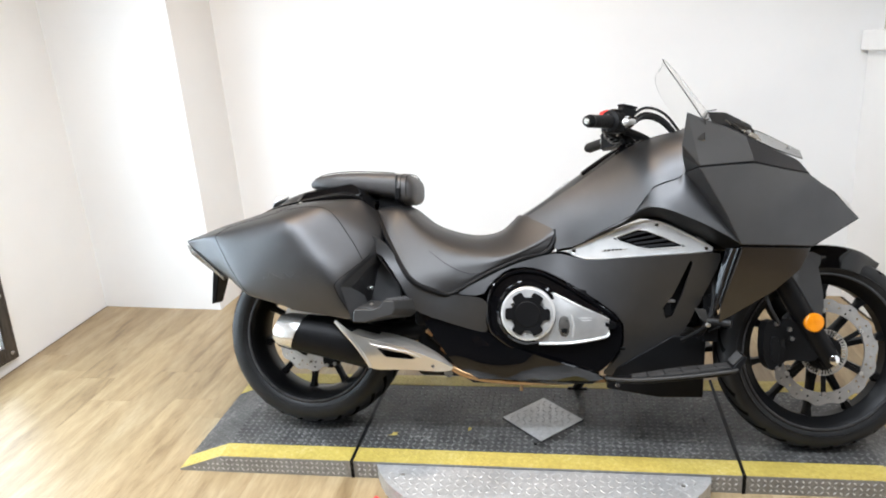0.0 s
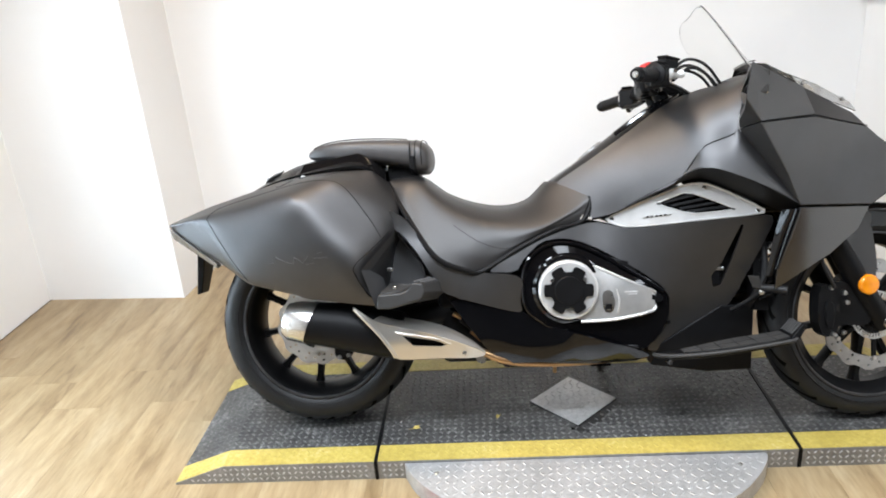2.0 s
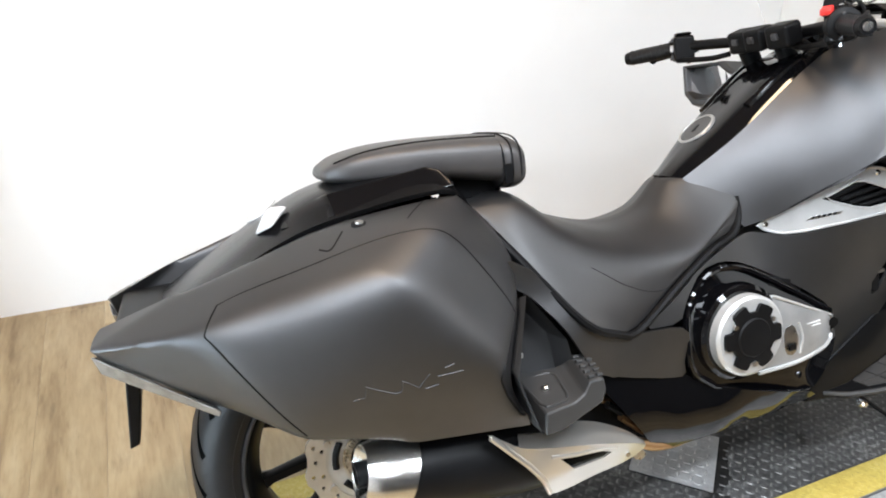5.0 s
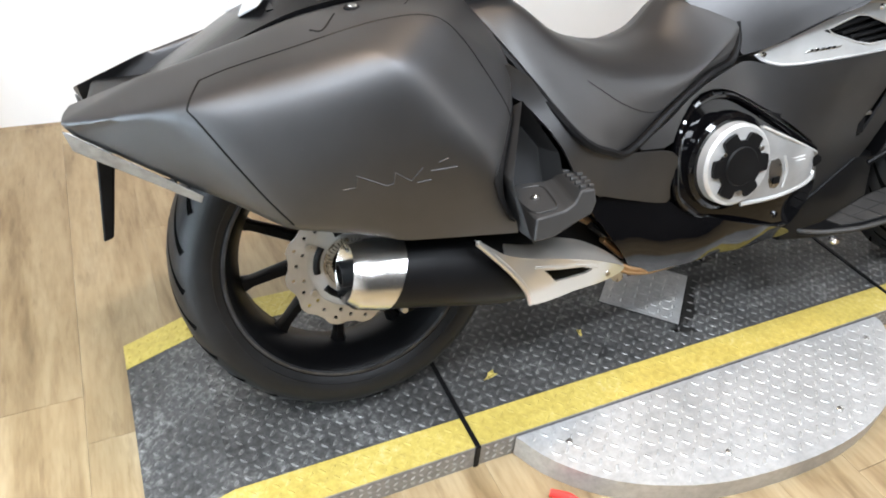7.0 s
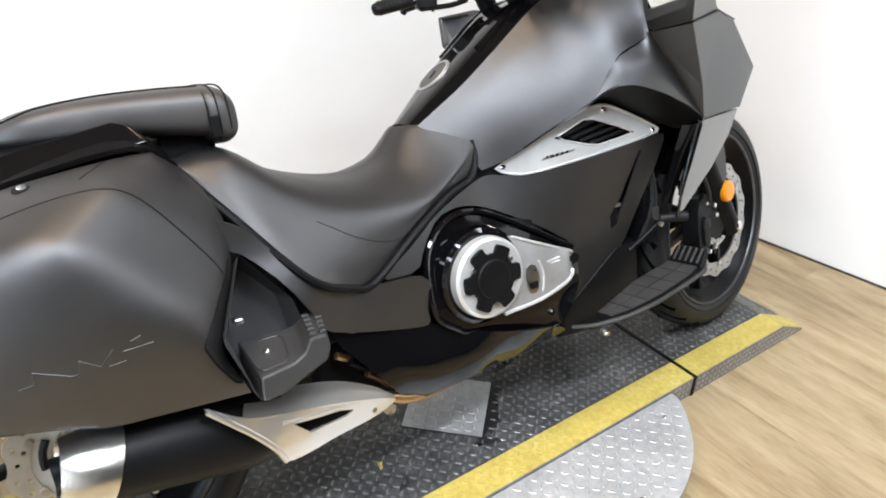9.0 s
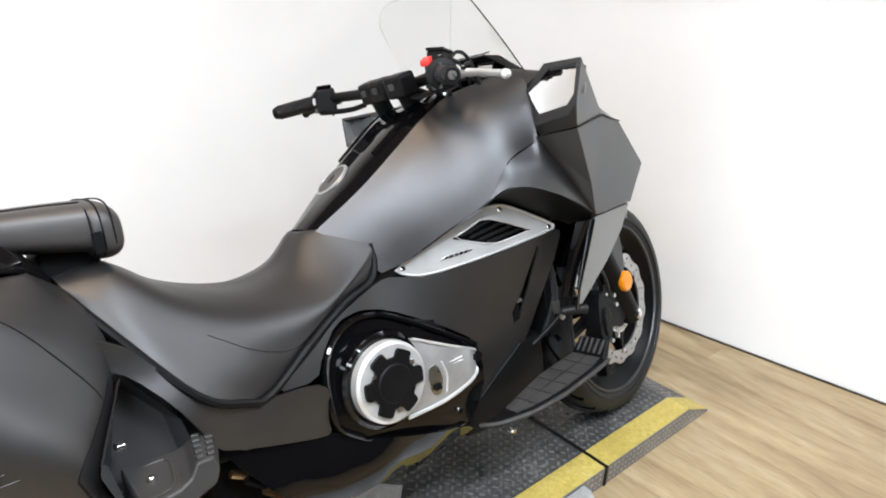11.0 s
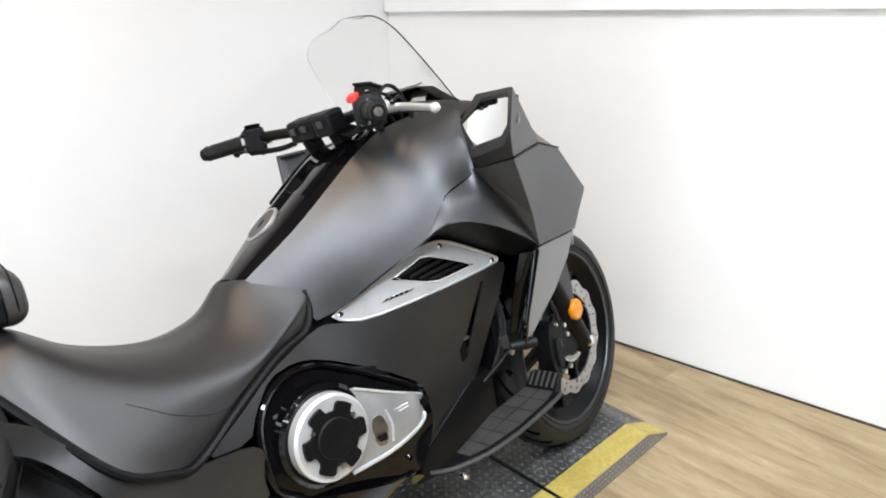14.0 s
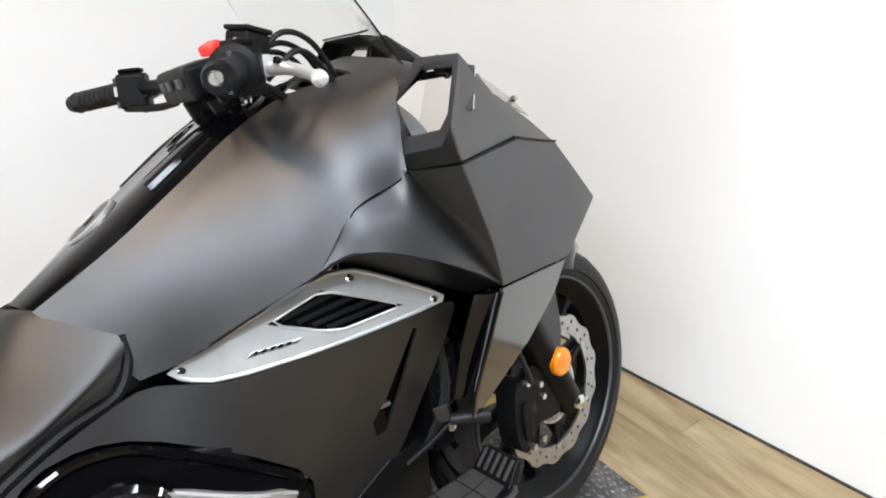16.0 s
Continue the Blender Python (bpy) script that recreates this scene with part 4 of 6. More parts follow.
part("shield_top", thicken(face_out(top, (0, -0.2, 1)), 0.004), TITAN, shield, "bright upper face of the heat shield")
part("shield_flange", tube([(x, -sh_fn(x, z) - 0.0005, z) for x, z in ((0.176, 0.392), (0.202, 0.364), (0.238, 0.324), (0.265, 0.286), (0.282, 0.250))], 0.0055, 8), TITAN, shield)
part("shield_rib", tube([(x, -sh_fn(x, z) + 0.001, z) for x, z in ((0.285, 0.322), (0.33, 0.312), (0.395, 0.297), (0.435, 0.278))], 0.0035, 8), TITAN, shield)
part("shield_backing", skin([(0.29, 0.318), (0.40, 0.298), (0.43, 0.276), (0.41, 0.264), (0.32, 0.272)], lambda x, z: sh_fn(x, z) - 0.024, (), 0.05, 0.003, 0), MATTE_DARK, muf)
part("shield_bolt", lathe([(-0.003, 0.005), (0.002, 0.0065)], 12, Matrix.Translation((0.471, -sh_fn(0.471, 0.248) - 0.001, 0.248))), STEEL, shield)
part("shield_tab", skin([(0.500, 0.236), (0.520, 0.232), (0.532, 0.218), (0.519, 0.207), (0.502, 0.216)], 0.196, (), 0.02, 0.004), STEEL, muf, "small bright bracket tab")
part("exhaust_pipe", tube(W((0.46, 0.19, 0.262), (0.52, 0.185, 0.240), (0.57, 0.175, 0.215), (0.65, 0.150, 0.196), (0.80, 0.11, 0.186), (1.0, 0.06, 0.19)), 0.011, 12), COPPER, bike, "heat-tinted exhaust pipe")

# -- panniers and tail
PAN = W((-0.232, 0.290, 0.663), (0.036, 0.356, 0.716), (0.207, 0.348, 0.507), (0.246, 0.342, 0.399), (0.06, 0.335, 0.424), (-0.120, 0.318, 0.468),
        (-0.250, 0.150, 0.700), (-0.03, 0.150, 0.768), (0.204, 0.150, 0.787), (0.128, 0.272, 0.766), (0.297, 0.226, 0.598),
        (0.249, 0.15, 0.402), (0.06, 0.14, 0.424), (-0.12, 0.14, 0.468), (0.289, 0.13, 0.590), (0.262, 0.108, 0.738), (0.322, 0.186, 0.636), (0.25, 0.09, 0.69),
        (-0.397, 0.180, 0.642), (-0.225, 0.240, 0.530), (-0.38, 0.105, 0.655), (-0.24, 0.15, 0.53), (-0.375, 0.13, 0.618), (-0.387, 0.172, 0.628))
def pan_weight(p):
    low = min(1.0, max(0.0, (p.z - 0.43 - 0.16 * max(0.0, -p.x)) / 0.10))
    back = min(1.0, max(0.12, (p.x + 0.30) / 0.16))
    inner = min(1.0, max(0.0, (-p.y - 0.14) / 0.05))
    return low * back * inner


pan_bm = melt(solid(PAN, [(0, 1, 4, 5), (1, 2, 3, 4), (0, 6, 7, 9, 1), (7, 8, 9), (9, 8, 15, 16), (1, 9, 16, 10), (1, 10, 2), (2, 10, 14, 11, 3), (3, 11, 12, 4), (4, 12, 13, 5), (15, 17, 14, 10, 16),
                            (18, 23, 19, 5, 0), (18, 0, 6, 20), (5, 19, 21, 13), (19, 23, 22, 21), (18, 20, 22, 23), (20, 6, 7, 8, 15, 17, 14, 11, 12, 13, 21, 22)]), 0.011, 52, pan_weight)
for v in pan_bm.verts:
    if v.co.z < 0.60 and v.co.y < -0.20:
        v.co.y += 0.034 * ((0.60 - v.co.z) / 0.17) ** 2 * min(1.0, (-v.co.y - 0.20) / 0.06)
pan_tree = BVHTree.FromBMesh(pan_bm)
pan = part("pannier", pan_bm, MATTE, bike, "matte graphite hard pannier tapering to the tail", both=True, angle=50)


def pan_groove(name, pts, r):
    """A dark joint line sunk in the pannier's surface."""
    line = []
    for p in spline(W(*pts), 6):
        c, n, _, _ = pan_tree.find_nearest(p)
        line.append(c + n * (-0.45 * r if n.y < 0 or n.z > 0 else 0.45 * r))
    part(name, tube(line, r, 6, 1, False), MATTE_DARK, bike, both=True)


pan_groove("tail_seam", [(-0.234, 0.2885, 0.664), (-0.18, 0.3050, 0.570), (-0.122, 0.3175, 0.469)], 0.0022)
pan_groove("bay_seam", [(0.282, 0.232, 0.600), (0.240, 0.300, 0.552), (0.198, 0.345, 0.510), (0.214, 0.345, 0.455), (0.232, 0.342, 0.408)], 0.0020)
pan_groove("tail_seam", [(-0.205, 0.2350, 0.688), (-0.234, 0.2885, 0.664)], 0.0022)
part("tail_lamp", solid(W((-0.392, 0.176, 0.634), (-0.225, 0.244, 0.529), (-0.229, 0.222, 0.512), (-0.385, 0.158, 0.598), (-0.385, 0.13, 0.620), (-0.23, 0.19, 0.521)), [(0, 1, 2, 3), (0, 4, 5, 1), (3, 2, 5, 4), (0, 3, 4), (1, 5, 2)]), LENS, bike, "clear tail lamp lens under the tail fairing", both=True, bevel=0.003)
pan_groove("lid_seam", [(-0.205, 0.235, 0.688), (-0.16, 0.236, 0.701), (-0.06, 0.252, 0.728), (0.05, 0.262, 0.752), (0.110, 0.268, 0.762)], 0.0018)
pan_groove("lid_seam", [(0.110, 0.268, 0.762), (0.16, 0.262, 0.735), (0.22, 0.262, 0.655), (0.262, 0.262, 0.585)], 0.0018)
pan_groove("lid_handle_line", [(0.150, 0.160, 0.785), (0.128, 0.190, 0.780), (0.100, 0.228, 0.770)], 0.0014)
pan_groove("finger_notch", [(-0.045, 0.225, 0.745), (-0.030, 0.238, 0.745), (0.000, 0.200, 0.757)], 0.0022)
lock = part("lid_lock", lathe([(-0.001, 0.008), (-0.001, 0.010), (0.0, 0.013), (0.004, 0.014)], 24, Matrix.Translation((0.03, -0.195, 0.7645)) @ pose(0, 0, 0, -78, 0, 0) @ pose(0, 0, 0, 0, 15, 0)), MATTE_DARK, bike, "oval keyed lid lock", both=True)
part("lock_barrel", lathe([(-0.0025, 0.004), (-0.0025, 0.0065), (0.0, 0.0072)], 18, Matrix.Translation((0.03, -0.195, 0.7655)) @ pose(0, 0, 0, -78, 0, 0) @ pose(0, 0, 0, 0, 15, 0)), STEEL, lock)
side_fn = sheet_fn([(-0.232, 0.663, 0.290), (0.032, 0.705, 0.347), (0.06, 0.424, 0.335), (-0.12, 0.468, 0.318)])
EX, EZ = -0.045, 0.528
for pts in (((0, 0), (0.018, 0.002), (0.020, 0.020)), ((0.020, 0.020), (0.062, -0.002)), ((0.062, -0.002), (0.072, 0.0), (0.074, 0.018)), ((0.074, 0.018), (0.098, 0.0), (0.116, 0.020)), ((0.108, -0.004), (0.128, -0.003)), ((0.128, 0.012), (0.168, 0.012)), ((0.140, 0.024), (0.154, 0.028))):
    part("emblem_bar", tube([pan_tree.find_nearest(Vector((EX + u, -side_fn(EX + u, EZ + v), EZ + v)))[0] for u, v in pts], 0.0013, 6, 1, False), MARK, pan, "raised metallic emblem stroke")

# centre tail cowl, grab rail and backrest
rows = [W((-0.33, 0, 0.636), (-0.33, 0.06, 0.636), (-0.33, 0.13, 0.626)), W((-0.20, 0, 0.709), (-0.20, 0.08, 0.707), (-0.20, 0.150, 0.696)), W((-0.10, 0, 0.768), (-0.10, 0.08, 0.764), (-0.10, 0.152, 0.744)), W((0.0, 0, 0.812), (0.0, 0.08, 0.805), (0.0, 0.150, 0.771)), W((0.18, 0, 0.830), (0.18, 0.09, 0.826), (0.19, 0.150, 0.790)), W((0.25, 0, 0.775), (0.25, 0.08, 0.77), (0.255, 0.11, 0.74))]
part("tail_cowl", thicken(face_out(net(rows, 5, 4, both=True), (0, 0, 1)), 0.01), TAIL_BLACK, bike, "satin black centre tail cowl")
part("grab_rail", solid(W((-0.07, 0.07, 0.782), (0.0, 0.085, 0.806), (0.175, 0.120, 0.832), (0.20, 0.125, 0.822), (0.222, 0.142, 0.79), (0.0, 0.150, 0.772), (-0.09, 0.12, 0.762), (-0.07, 0.045, 0.775), (0.0, 0.05, 0.79), (0.17, 0.07, 0.80), (0.22, 0.09, 0.785)),
            [(0, 1, 5, 6), (1, 2, 3, 4, 5), (0, 7, 8, 1), (1, 8, 9, 2), (2, 9, 10, 3), (3, 10, 4), (0, 6, 7), (6, 5, 8, 7), (5, 4, 10, 9, 8)]), GLOSS, bike, "gloss black passenger grab rail", both=True, bevel=0.013, seg=5)
part("turn_signal", solid(W((-0.052, 0.065, 0.797), (-0.095, 0.124, 0.768), (-0.128, 0.078, 0.750), (-0.10, 0.035, 0.762), (-0.098, 0.082, 0.802)), [(0, 1, 4), (1, 2, 4), (2, 3, 4), (3, 0, 4), (0, 3, 2, 1)]), PALE_LENS, bike, "clear turn signal lens", both=True, bevel=0.010, seg=4)
def cushion(stations, n=40, power=0.72):
    """A closed soft body through upright rounded sections (x, half width, middle height, half height)."""
    xs = spline([(x, wd, zc) for x, wd, zc, h in stations], 5)
    hs = spline([(x, h, 0) for x, wd, zc, h in stations], 5)
    rings = []
    for p, q in zip(xs, hs):
        ring = []
        for k in range(n):
            c, d = math.cos(2 * math.pi * k / n), math.sin(2 * math.pi * k / n)
            ring.append((p.x, p.y * math.copysign(abs(c) ** power, c), p.z + q.y * math.copysign(abs(d) ** power, d)))
        rings.append(ring)
    return ringed(rings)


rest = part("backrest_pad", cushion(((0.008, 0.040, 0.832, 0.006), (0.018, 0.062, 0.833, 0.014), (0.05, 0.084, 0.837, 0.024), (0.11, 0.098, 0.838, 0.032), (0.19, 0.106, 0.835, 0.036), (0.28, 0.109, 0.826, 0.041), (0.326, 0.109, 0.820, 0.044)), power=0.56), PAD_VINYL, bike, "folded-down padded black backrest", angle=60)
part("backrest_end", cushion(((0.3265, 0.107, 0.818, 0.044), (0.336, 0.112, 0.813, 0.050), (0.354, 0.112, 0.809, 0.051), (0.370, 0.105, 0.806, 0.045), (0.380, 0.090, 0.805, 0.034), (0.386, 0.060, 0.804, 0.016)), power=0.6), PAD_VINYL, rest, "rounded quilted end of the backrest", angle=60)
for x, y, h in ((0.328, 0.111, 0.0485), (0.344, 0.1135, 0.0515), (0.362, 0.1105, 0.0495)):
    part("backrest_strap", tube([(x, -y * math.copysign(abs(math.sin(2 * math.pi * j / 40)) ** 0.6, math.sin(2 * math.pi * j / 40)), 0.812 + h * math.copysign(abs(math.cos(2 * math.pi * j / 40)) ** 0.6, math.cos(2 * math.pi * j / 40))) for j in range(41)], 0.0016, 6, 1), MATTE_DARK, rest)
part("pad_piping", tube([(x, -w, z) for x, w, z in ((0.03, 0.060, 0.852), (0.08, 0.080, 0.8655), (0.16, 0.091, 0.871), (0.25, 0.095, 0.868), (0.322, 0.096, 0.8625))], 0.0016, 6), MATTE_DARK, rest)
part("strap_end", block(0.326, 0.342, -0.1155, -0.110, 0.775, 0.812), MATTE_DARK, rest, bevel=0.002)
part("backrest_bracket", block(0.25, 0.345, -0.05, 0.05, 0.745, 0.79), MATTE_DARK, bike, bevel=0.006)
part("plate_hanger", solid([(-0.335, -0.05, 0.575), (-0.365, -0.05, 0.565), (-0.385, -0.028, 0.415), (-0.368, -0.028, 0.420), (-0.335, 0.05, 0.575), (-0.365, 0.05, 0.565), (-0.385, 0.028, 0.415), (-0.368, 0.028, 0.420)], [(0, 1, 2, 3), (4, 7, 6, 5), (0, 4, 5, 1), (1, 5, 6, 2), (2, 6, 7, 3), (3, 7, 4, 0)]), MATTE_DARK, bike, "black plate hanger under the tail", bevel=0.004)
part("under_tail", block(-0.36, 0.2, -0.13, 0.13, 0.60, 0.66), MATTE_DARK, bike, bevel=0.01)

# -- body panel below the seat, peg bay and passenger peg
SC = [(0.236, 0.652), (0.272, 0.660), (0.306, 0.640), (0.322, 0.628), (0.345, 0.595), (0.41, 0.515), (0.50, 0.474), (0.53, 0.470), (0.62, 0.462), (0.645, 0.44), (0.632, 0.39), (0.640, 0.350), (0.60, 0.357), (0.500, 0.388), (0.432, 0.412), (0.414, 0.424), (0.398, 0.455), (0.358, 0.527), (0.310, 0.588), (0.278, 0.608), (0.232, 0.612)]
sc_fn = sheet_fn([(0.236, 0.652, 0.206), (0.272, 0.660, 0.208), (0.232, 0.612, 0.194), (0.31, 0.632, 0.208), (0.30, 0.60, 0.206), (0.265, 0.62, 0.199), (0.345, 0.595, 0.206), (0.41, 0.515, 0.225), (0.50, 0.474, 0.208), (0.62, 0.46, 0.205), (0.64, 0.35, 0.186), (0.42, 0.373, 0.206), (0.35, 0.40, 0.215), (0.50, 0.41, 0.208), (0.33, 0.52, 0.228)])
part("side_cover", skin(SC, sc_fn, (), 0.025, 0.006), MATTE, bike, "matte graphite side cover below the seat", both=True)
part("peg_bay", solid(W((0.213, 0.343, 0.505), (0.292, 0.228, 0.600), (0.365, 0.222, 0.50), (0.385, 0.225, 0.40), (0.247, 0.338, 0.399), (0.250, 0.170, 0.485), (0.295, 0.165, 0.575), (0.355, 0.165, 0.50), (0.37, 0.165, 0.40), (0.252, 0.170, 0.40)),
     [(5, 6, 7, 8, 9), (0, 5, 6, 1), (1, 6, 7, 2), (2, 7, 8, 3), (3, 8, 9, 4), (4, 9, 5, 0)]), BAY, bike, "graphite recess for the passenger foot", both=True, bevel=0.003)
OUTER = [(0.249, 0.397), (0.288, 0.396), (0.333, 0.410), (0.367, 0.418), (0.377, 0.438), (0.373, 0.461), (0.344, 0.464), (0.331, 0.445), (0.310, 0.437), (0.254, 0.436)]
INNER = [(0.262, 0.395), (0.300, 0.385), (0.345, 0.392), (0.400, 0.400), (0.420, 0.420), (0.415, 0.457), (0.378, 0.461), (0.366, 0.449), (0.347, 0.446), (0.264, 0.452)]
rings = [[(p[0] + (q[0] - p[0]) * f, -(0.344 - 0.16 * (p[0] - 0.25)) * (1 - f) - 0.200 * f, p[1] + (q[1] - p[1]) * f) for p, q in zip(OUTER, INNER)] for f in (0.0, 0.5, 1.0)]
peg = part("passenger_peg", ringed(rings), STEP, bike, "matte black moulded passenger step with ribbed toe block", both=True, bevel=0.005, seg=3)


def on_step(i, j, f):
    """A point between corners i and j of the step's outline, the share f of the way in."""
    a, b = Vector(rings[0][i]).lerp(Vector(rings[2][i]), f), Vector(rings[0][j]).lerp(Vector(rings[2][j]), f)
    return a, b


for k in range(5):
    a, b = on_step(6, 5, 0.10 + 0.19 * k)
    for u, v in ((0.02, 0.36), (0.62, 0.96)):
        part("peg_rib", tube([a.lerp(b, u) + Vector((0, 0, 0.002)), a.lerp(b, v) + Vector((0, 0, 0.002))], 0.0036, 8, 1), STEP, peg)
tray = []
for f, i, j in ((0.10, 0.05, 0.92), (0.86, 0.05, 0.92)):
    a, b = on_step(9, 8, f)
    tray += [a.lerp(b, i), a.lerp(b, j)] if f < 0.5 else [a.lerp(b, j), a.lerp(b, i)]
rim_line = soften([(p.x, p.y) for p in tray], 2, 0.15)
low, high = tray[0].z, tray[2].z
rim_pts = [(x, y, low + (high - low) * (y - tray[0].y) / (tray[2].y - tray[0].y) + 0.001) for x, y in rim_line]
part("tray_rim", tube(rim_pts + rim_pts[:1], 0.0024, 8, 1, False), STEP, peg)
part("peg_bolt", lathe([(-0.004, 0.007), (0, 0.007), (0.003, 0.004)], 12, Matrix.Translation((0.290, -0.272, 0.447)) @ pose(0, 0, 0, 90, 0, 0)), STEEL, peg)
part("bay_catch", block(0.262, 0.278, -0.225, -0.205, 0.486, 0.496), STEEL, peg, bevel=0.003)

# -- seat
rows = [W((0.262, 0, 0.752), (0.262, 0.05, 0.750), (0.263, 0.080, 0.746), (0.264, 0.094, 0.740), (0.266, 0.10, 0.730)),
        W((0.345, 0, 0.756), (0.345, 0.07, 0.752), (0.340, 0.112, 0.735), (0.325, 0.145, 0.690), (0.312, 0.160, 0.655)),
        W((0.43, 0, 0.698), (0.43, 0.08, 0.690), (0.422, 0.142, 0.664), (0.405, 0.190, 0.590), (0.398, 0.222, 0.533)),
        W((0.52, 0, 0.664), (0.52, 0.09, 0.650), (0.508, 0.158, 0.613), (0.490, 0.196, 0.545), (0.475, 0.212, 0.490)),
        W((0.60, 0, 0.654), (0.60, 0.09, 0.636), (0.60, 0.160, 0.592), (0.57, 0.184, 0.53), (0.53, 0.194, 0.482)),
        W((0.665, 0, 0.670), (0.682, 0.07, 0.656), (0.70, 0.150, 0.598), (0.67, 0.166, 0.565), (0.635, 0.172, 0.540)),
        W((0.712, 0, 0.712), (0.735, 0.05, 0.704), (0.782, 0.124, 0.634), (0.765, 0.136, 0.606), (0.740, 0.142, 0.585)),
        W((0.722, 0, 0.720), (0.765, 0.055, 0.714), (0.838, 0.106, 0.674), (0.832, 0.119, 0.635), (0.812, 0.123, 0.604))]
seat_bm = thicken(face_out(net(rows, 6, 6, both=True), (0, 0, 1)), 0.018)
seat_tree = BVHTree.FromBMesh(seat_bm)
seat = part("seat", seat_bm, VINYL, bike, "black vinyl scooped rider seat", angle=70)
seam = [seat_tree.find_nearest(p)[0] for p in spline(W((0.455, 0.190, 0.615), (0.52, 0.198, 0.565), (0.58, 0.190, 0.537), (0.632, 0.180, 0.536)), 8)]
part("seat_seam", tube(seam, 0.0008, 6, 1, False), MATTE_DARK, seat, both=True)
part("seat_trim", tube(W((0.258, 0.10, 0.735), (0.312, 0.168, 0.648), (0.398, 0.228, 0.526), (0.475, 0.218, 0.483), (0.53, 0.200, 0.474), (0.635, 0.178, 0.532), (0.74, 0.147, 0.578), (0.815, 0.127, 0.597), (0.842, 0.113, 0.635), (0.845, 0.104, 0.670)), 0.008, 8), MATTE_DARK, bike, "black edge trim round the seat", both=True)

# -- tank, its gloss centre strip and fuel cap
TANK = [W((0.755, 0.052, 0.716), (0.775, 0.080, 0.694), (0.80, 0.100, 0.664), (0.83, 0.116, 0.632), (0.85, 0.122, 0.607)),
        W((0.865, 0.076, 0.784), (0.880, 0.118, 0.762), (0.895, 0.146, 0.712), (0.905, 0.150, 0.660), (0.915, 0.142, 0.622)),
        W((0.965, 0.085, 0.852), (0.975, 0.138, 0.828), (0.985, 0.184, 0.770), (0.99, 0.194, 0.710), (0.995, 0.184, 0.664)),
        W((1.05, 0.091, 0.910), (1.06, 0.152, 0.882), (1.065, 0.212, 0.820), (1.07, 0.232, 0.760), (1.07, 0.226, 0.704)),
        W((1.13, 0.092, 0.948), (1.136, 0.166, 0.914), (1.136, 0.218, 0.874), (1.134, 0.240, 0.832), (1.133, 0.247, 0.788)),
        W((1.220, 0.110, 0.968), (1.218, 0.186, 0.938), (1.212, 0.226, 0.900), (1.206, 0.246, 0.858), (1.204, 0.253, 0.815))]
bowed = []
for row, bow, keep in zip(TANK, (0.008, 0.015, 0.019, 0.023, 0.028, 0.036), (0.0, 0.0, 0.0, 0.08, 0.25, 0.6)):
    p, q = Vector(row[0]), Vector(row[-1])
    arc = [p.lerp(q, k / 4) + bow * (k / 4) * (4 - k) * Vector((-0.25, -0.66, 0.70)) for k in range(5)]
    bowed.append([a.lerp(Vector(o), keep) for a, o in zip(arc, row)])
bowed.append([Vector(p) for p in W((1.264, 0.140, 0.976), (1.262, 0.196, 0.958), (1.244, 0.226, 0.915), (1.226, 0.246, 0.868), (1.221, 0.258, 0.827))])
TANK = bowed
part("tank_panel", thicken(face_out(net(TANK, 6, 6), (0, -1, 0.6)), 0.006), MATTE, bike, "matte graphite tank side panel", both=True)
rows = [W((0.735, 0, 0.722), (0.745, 0.03, 0.720), (0.757, 0.054, 0.712)), W((0.865, 0, 0.818), (0.865, 0.045, 0.812), (0.866, 0.079, 0.780)), W((0.965, 0, 0.888), (0.965, 0.05, 0.882), (0.966, 0.088, 0.848)), W((1.05, 0, 0.940), (1.05, 0.055, 0.936), (1.051, 0.094, 0.906)), W((1.12, 0, 0.962), (1.12, 0.06, 0.958), (1.122, 0.092, 0.940))]
strip_bm = net(rows, 6, 5, both=True)
for v in strip_bm.verts:
    k = min(1.0, max(0.0, (v.co.y + 0.08) / 0.08)) * min(1.0, max(0.0, (v.co.x - 0.74) / 0.12))
    v.co += Vector((0, 0.030, -0.013)) * k
strip = part("tank_strip", thicken(face_out(strip_bm, (0, 0, 1)), 0.006), GLOSS, bike, "gloss black strip along the top of the tank")
FC = Matrix.Translation((0.862, 0.031, 0.805)) @ pose(0, 0, 0, -5, -37, 0) @ pose(0, 0, 0, -90, 0, 0)
cap2 = part("fuel_cap", lathe([(0.010, 0.045), (-0.001, 0.045), (-0.003, 0.043), (-0.003, 0.039), (-0.001, 0.038)], 40, FC), CASE, bike, "round silver fuel filler cap")
part("cap_centre", lathe([(0.002, 0.0395), (-0.0018, 0.0385), (-0.0022, 0.010)], 40, FC), CAP_GREY, cap2)
part("cap_lock", block(-0.010, 0.010, -0.0040, -0.002, -0.004, 0.004, FC), MATTE_DARK, cap2)
for s in (-1, 1):
    part("strip_rib", tube([(0.93, s * 0.060 + 0.01 + 0.02 * (s > 0), 0.845 - 0.010 * (s > 0)), (1.00, s * 0.066 + 0.01 + 0.02 * (s > 0), 0.893 - 0.010 * (s > 0)), (1.07, s * 0.072 + 0.01 + 0.02 * (s > 0), 0.933 - 0.010 * (s > 0))], 0.010, 8), GLOSS, strip)

# -- lip under the tank panel and the intake vent
lip = [(0.85, 0.122, 0.607), (0.915, 0.142, 0.622), (0.995, 0.184, 0.664), (1.07, 0.226, 0.704), (1.105, 0.247, 0.7255), (1.135, 0.265, 0.732), (1.173, 0.275, 0.724), (1.243, 0.280, 0.695), (1.37, 0.266, 0.624)]
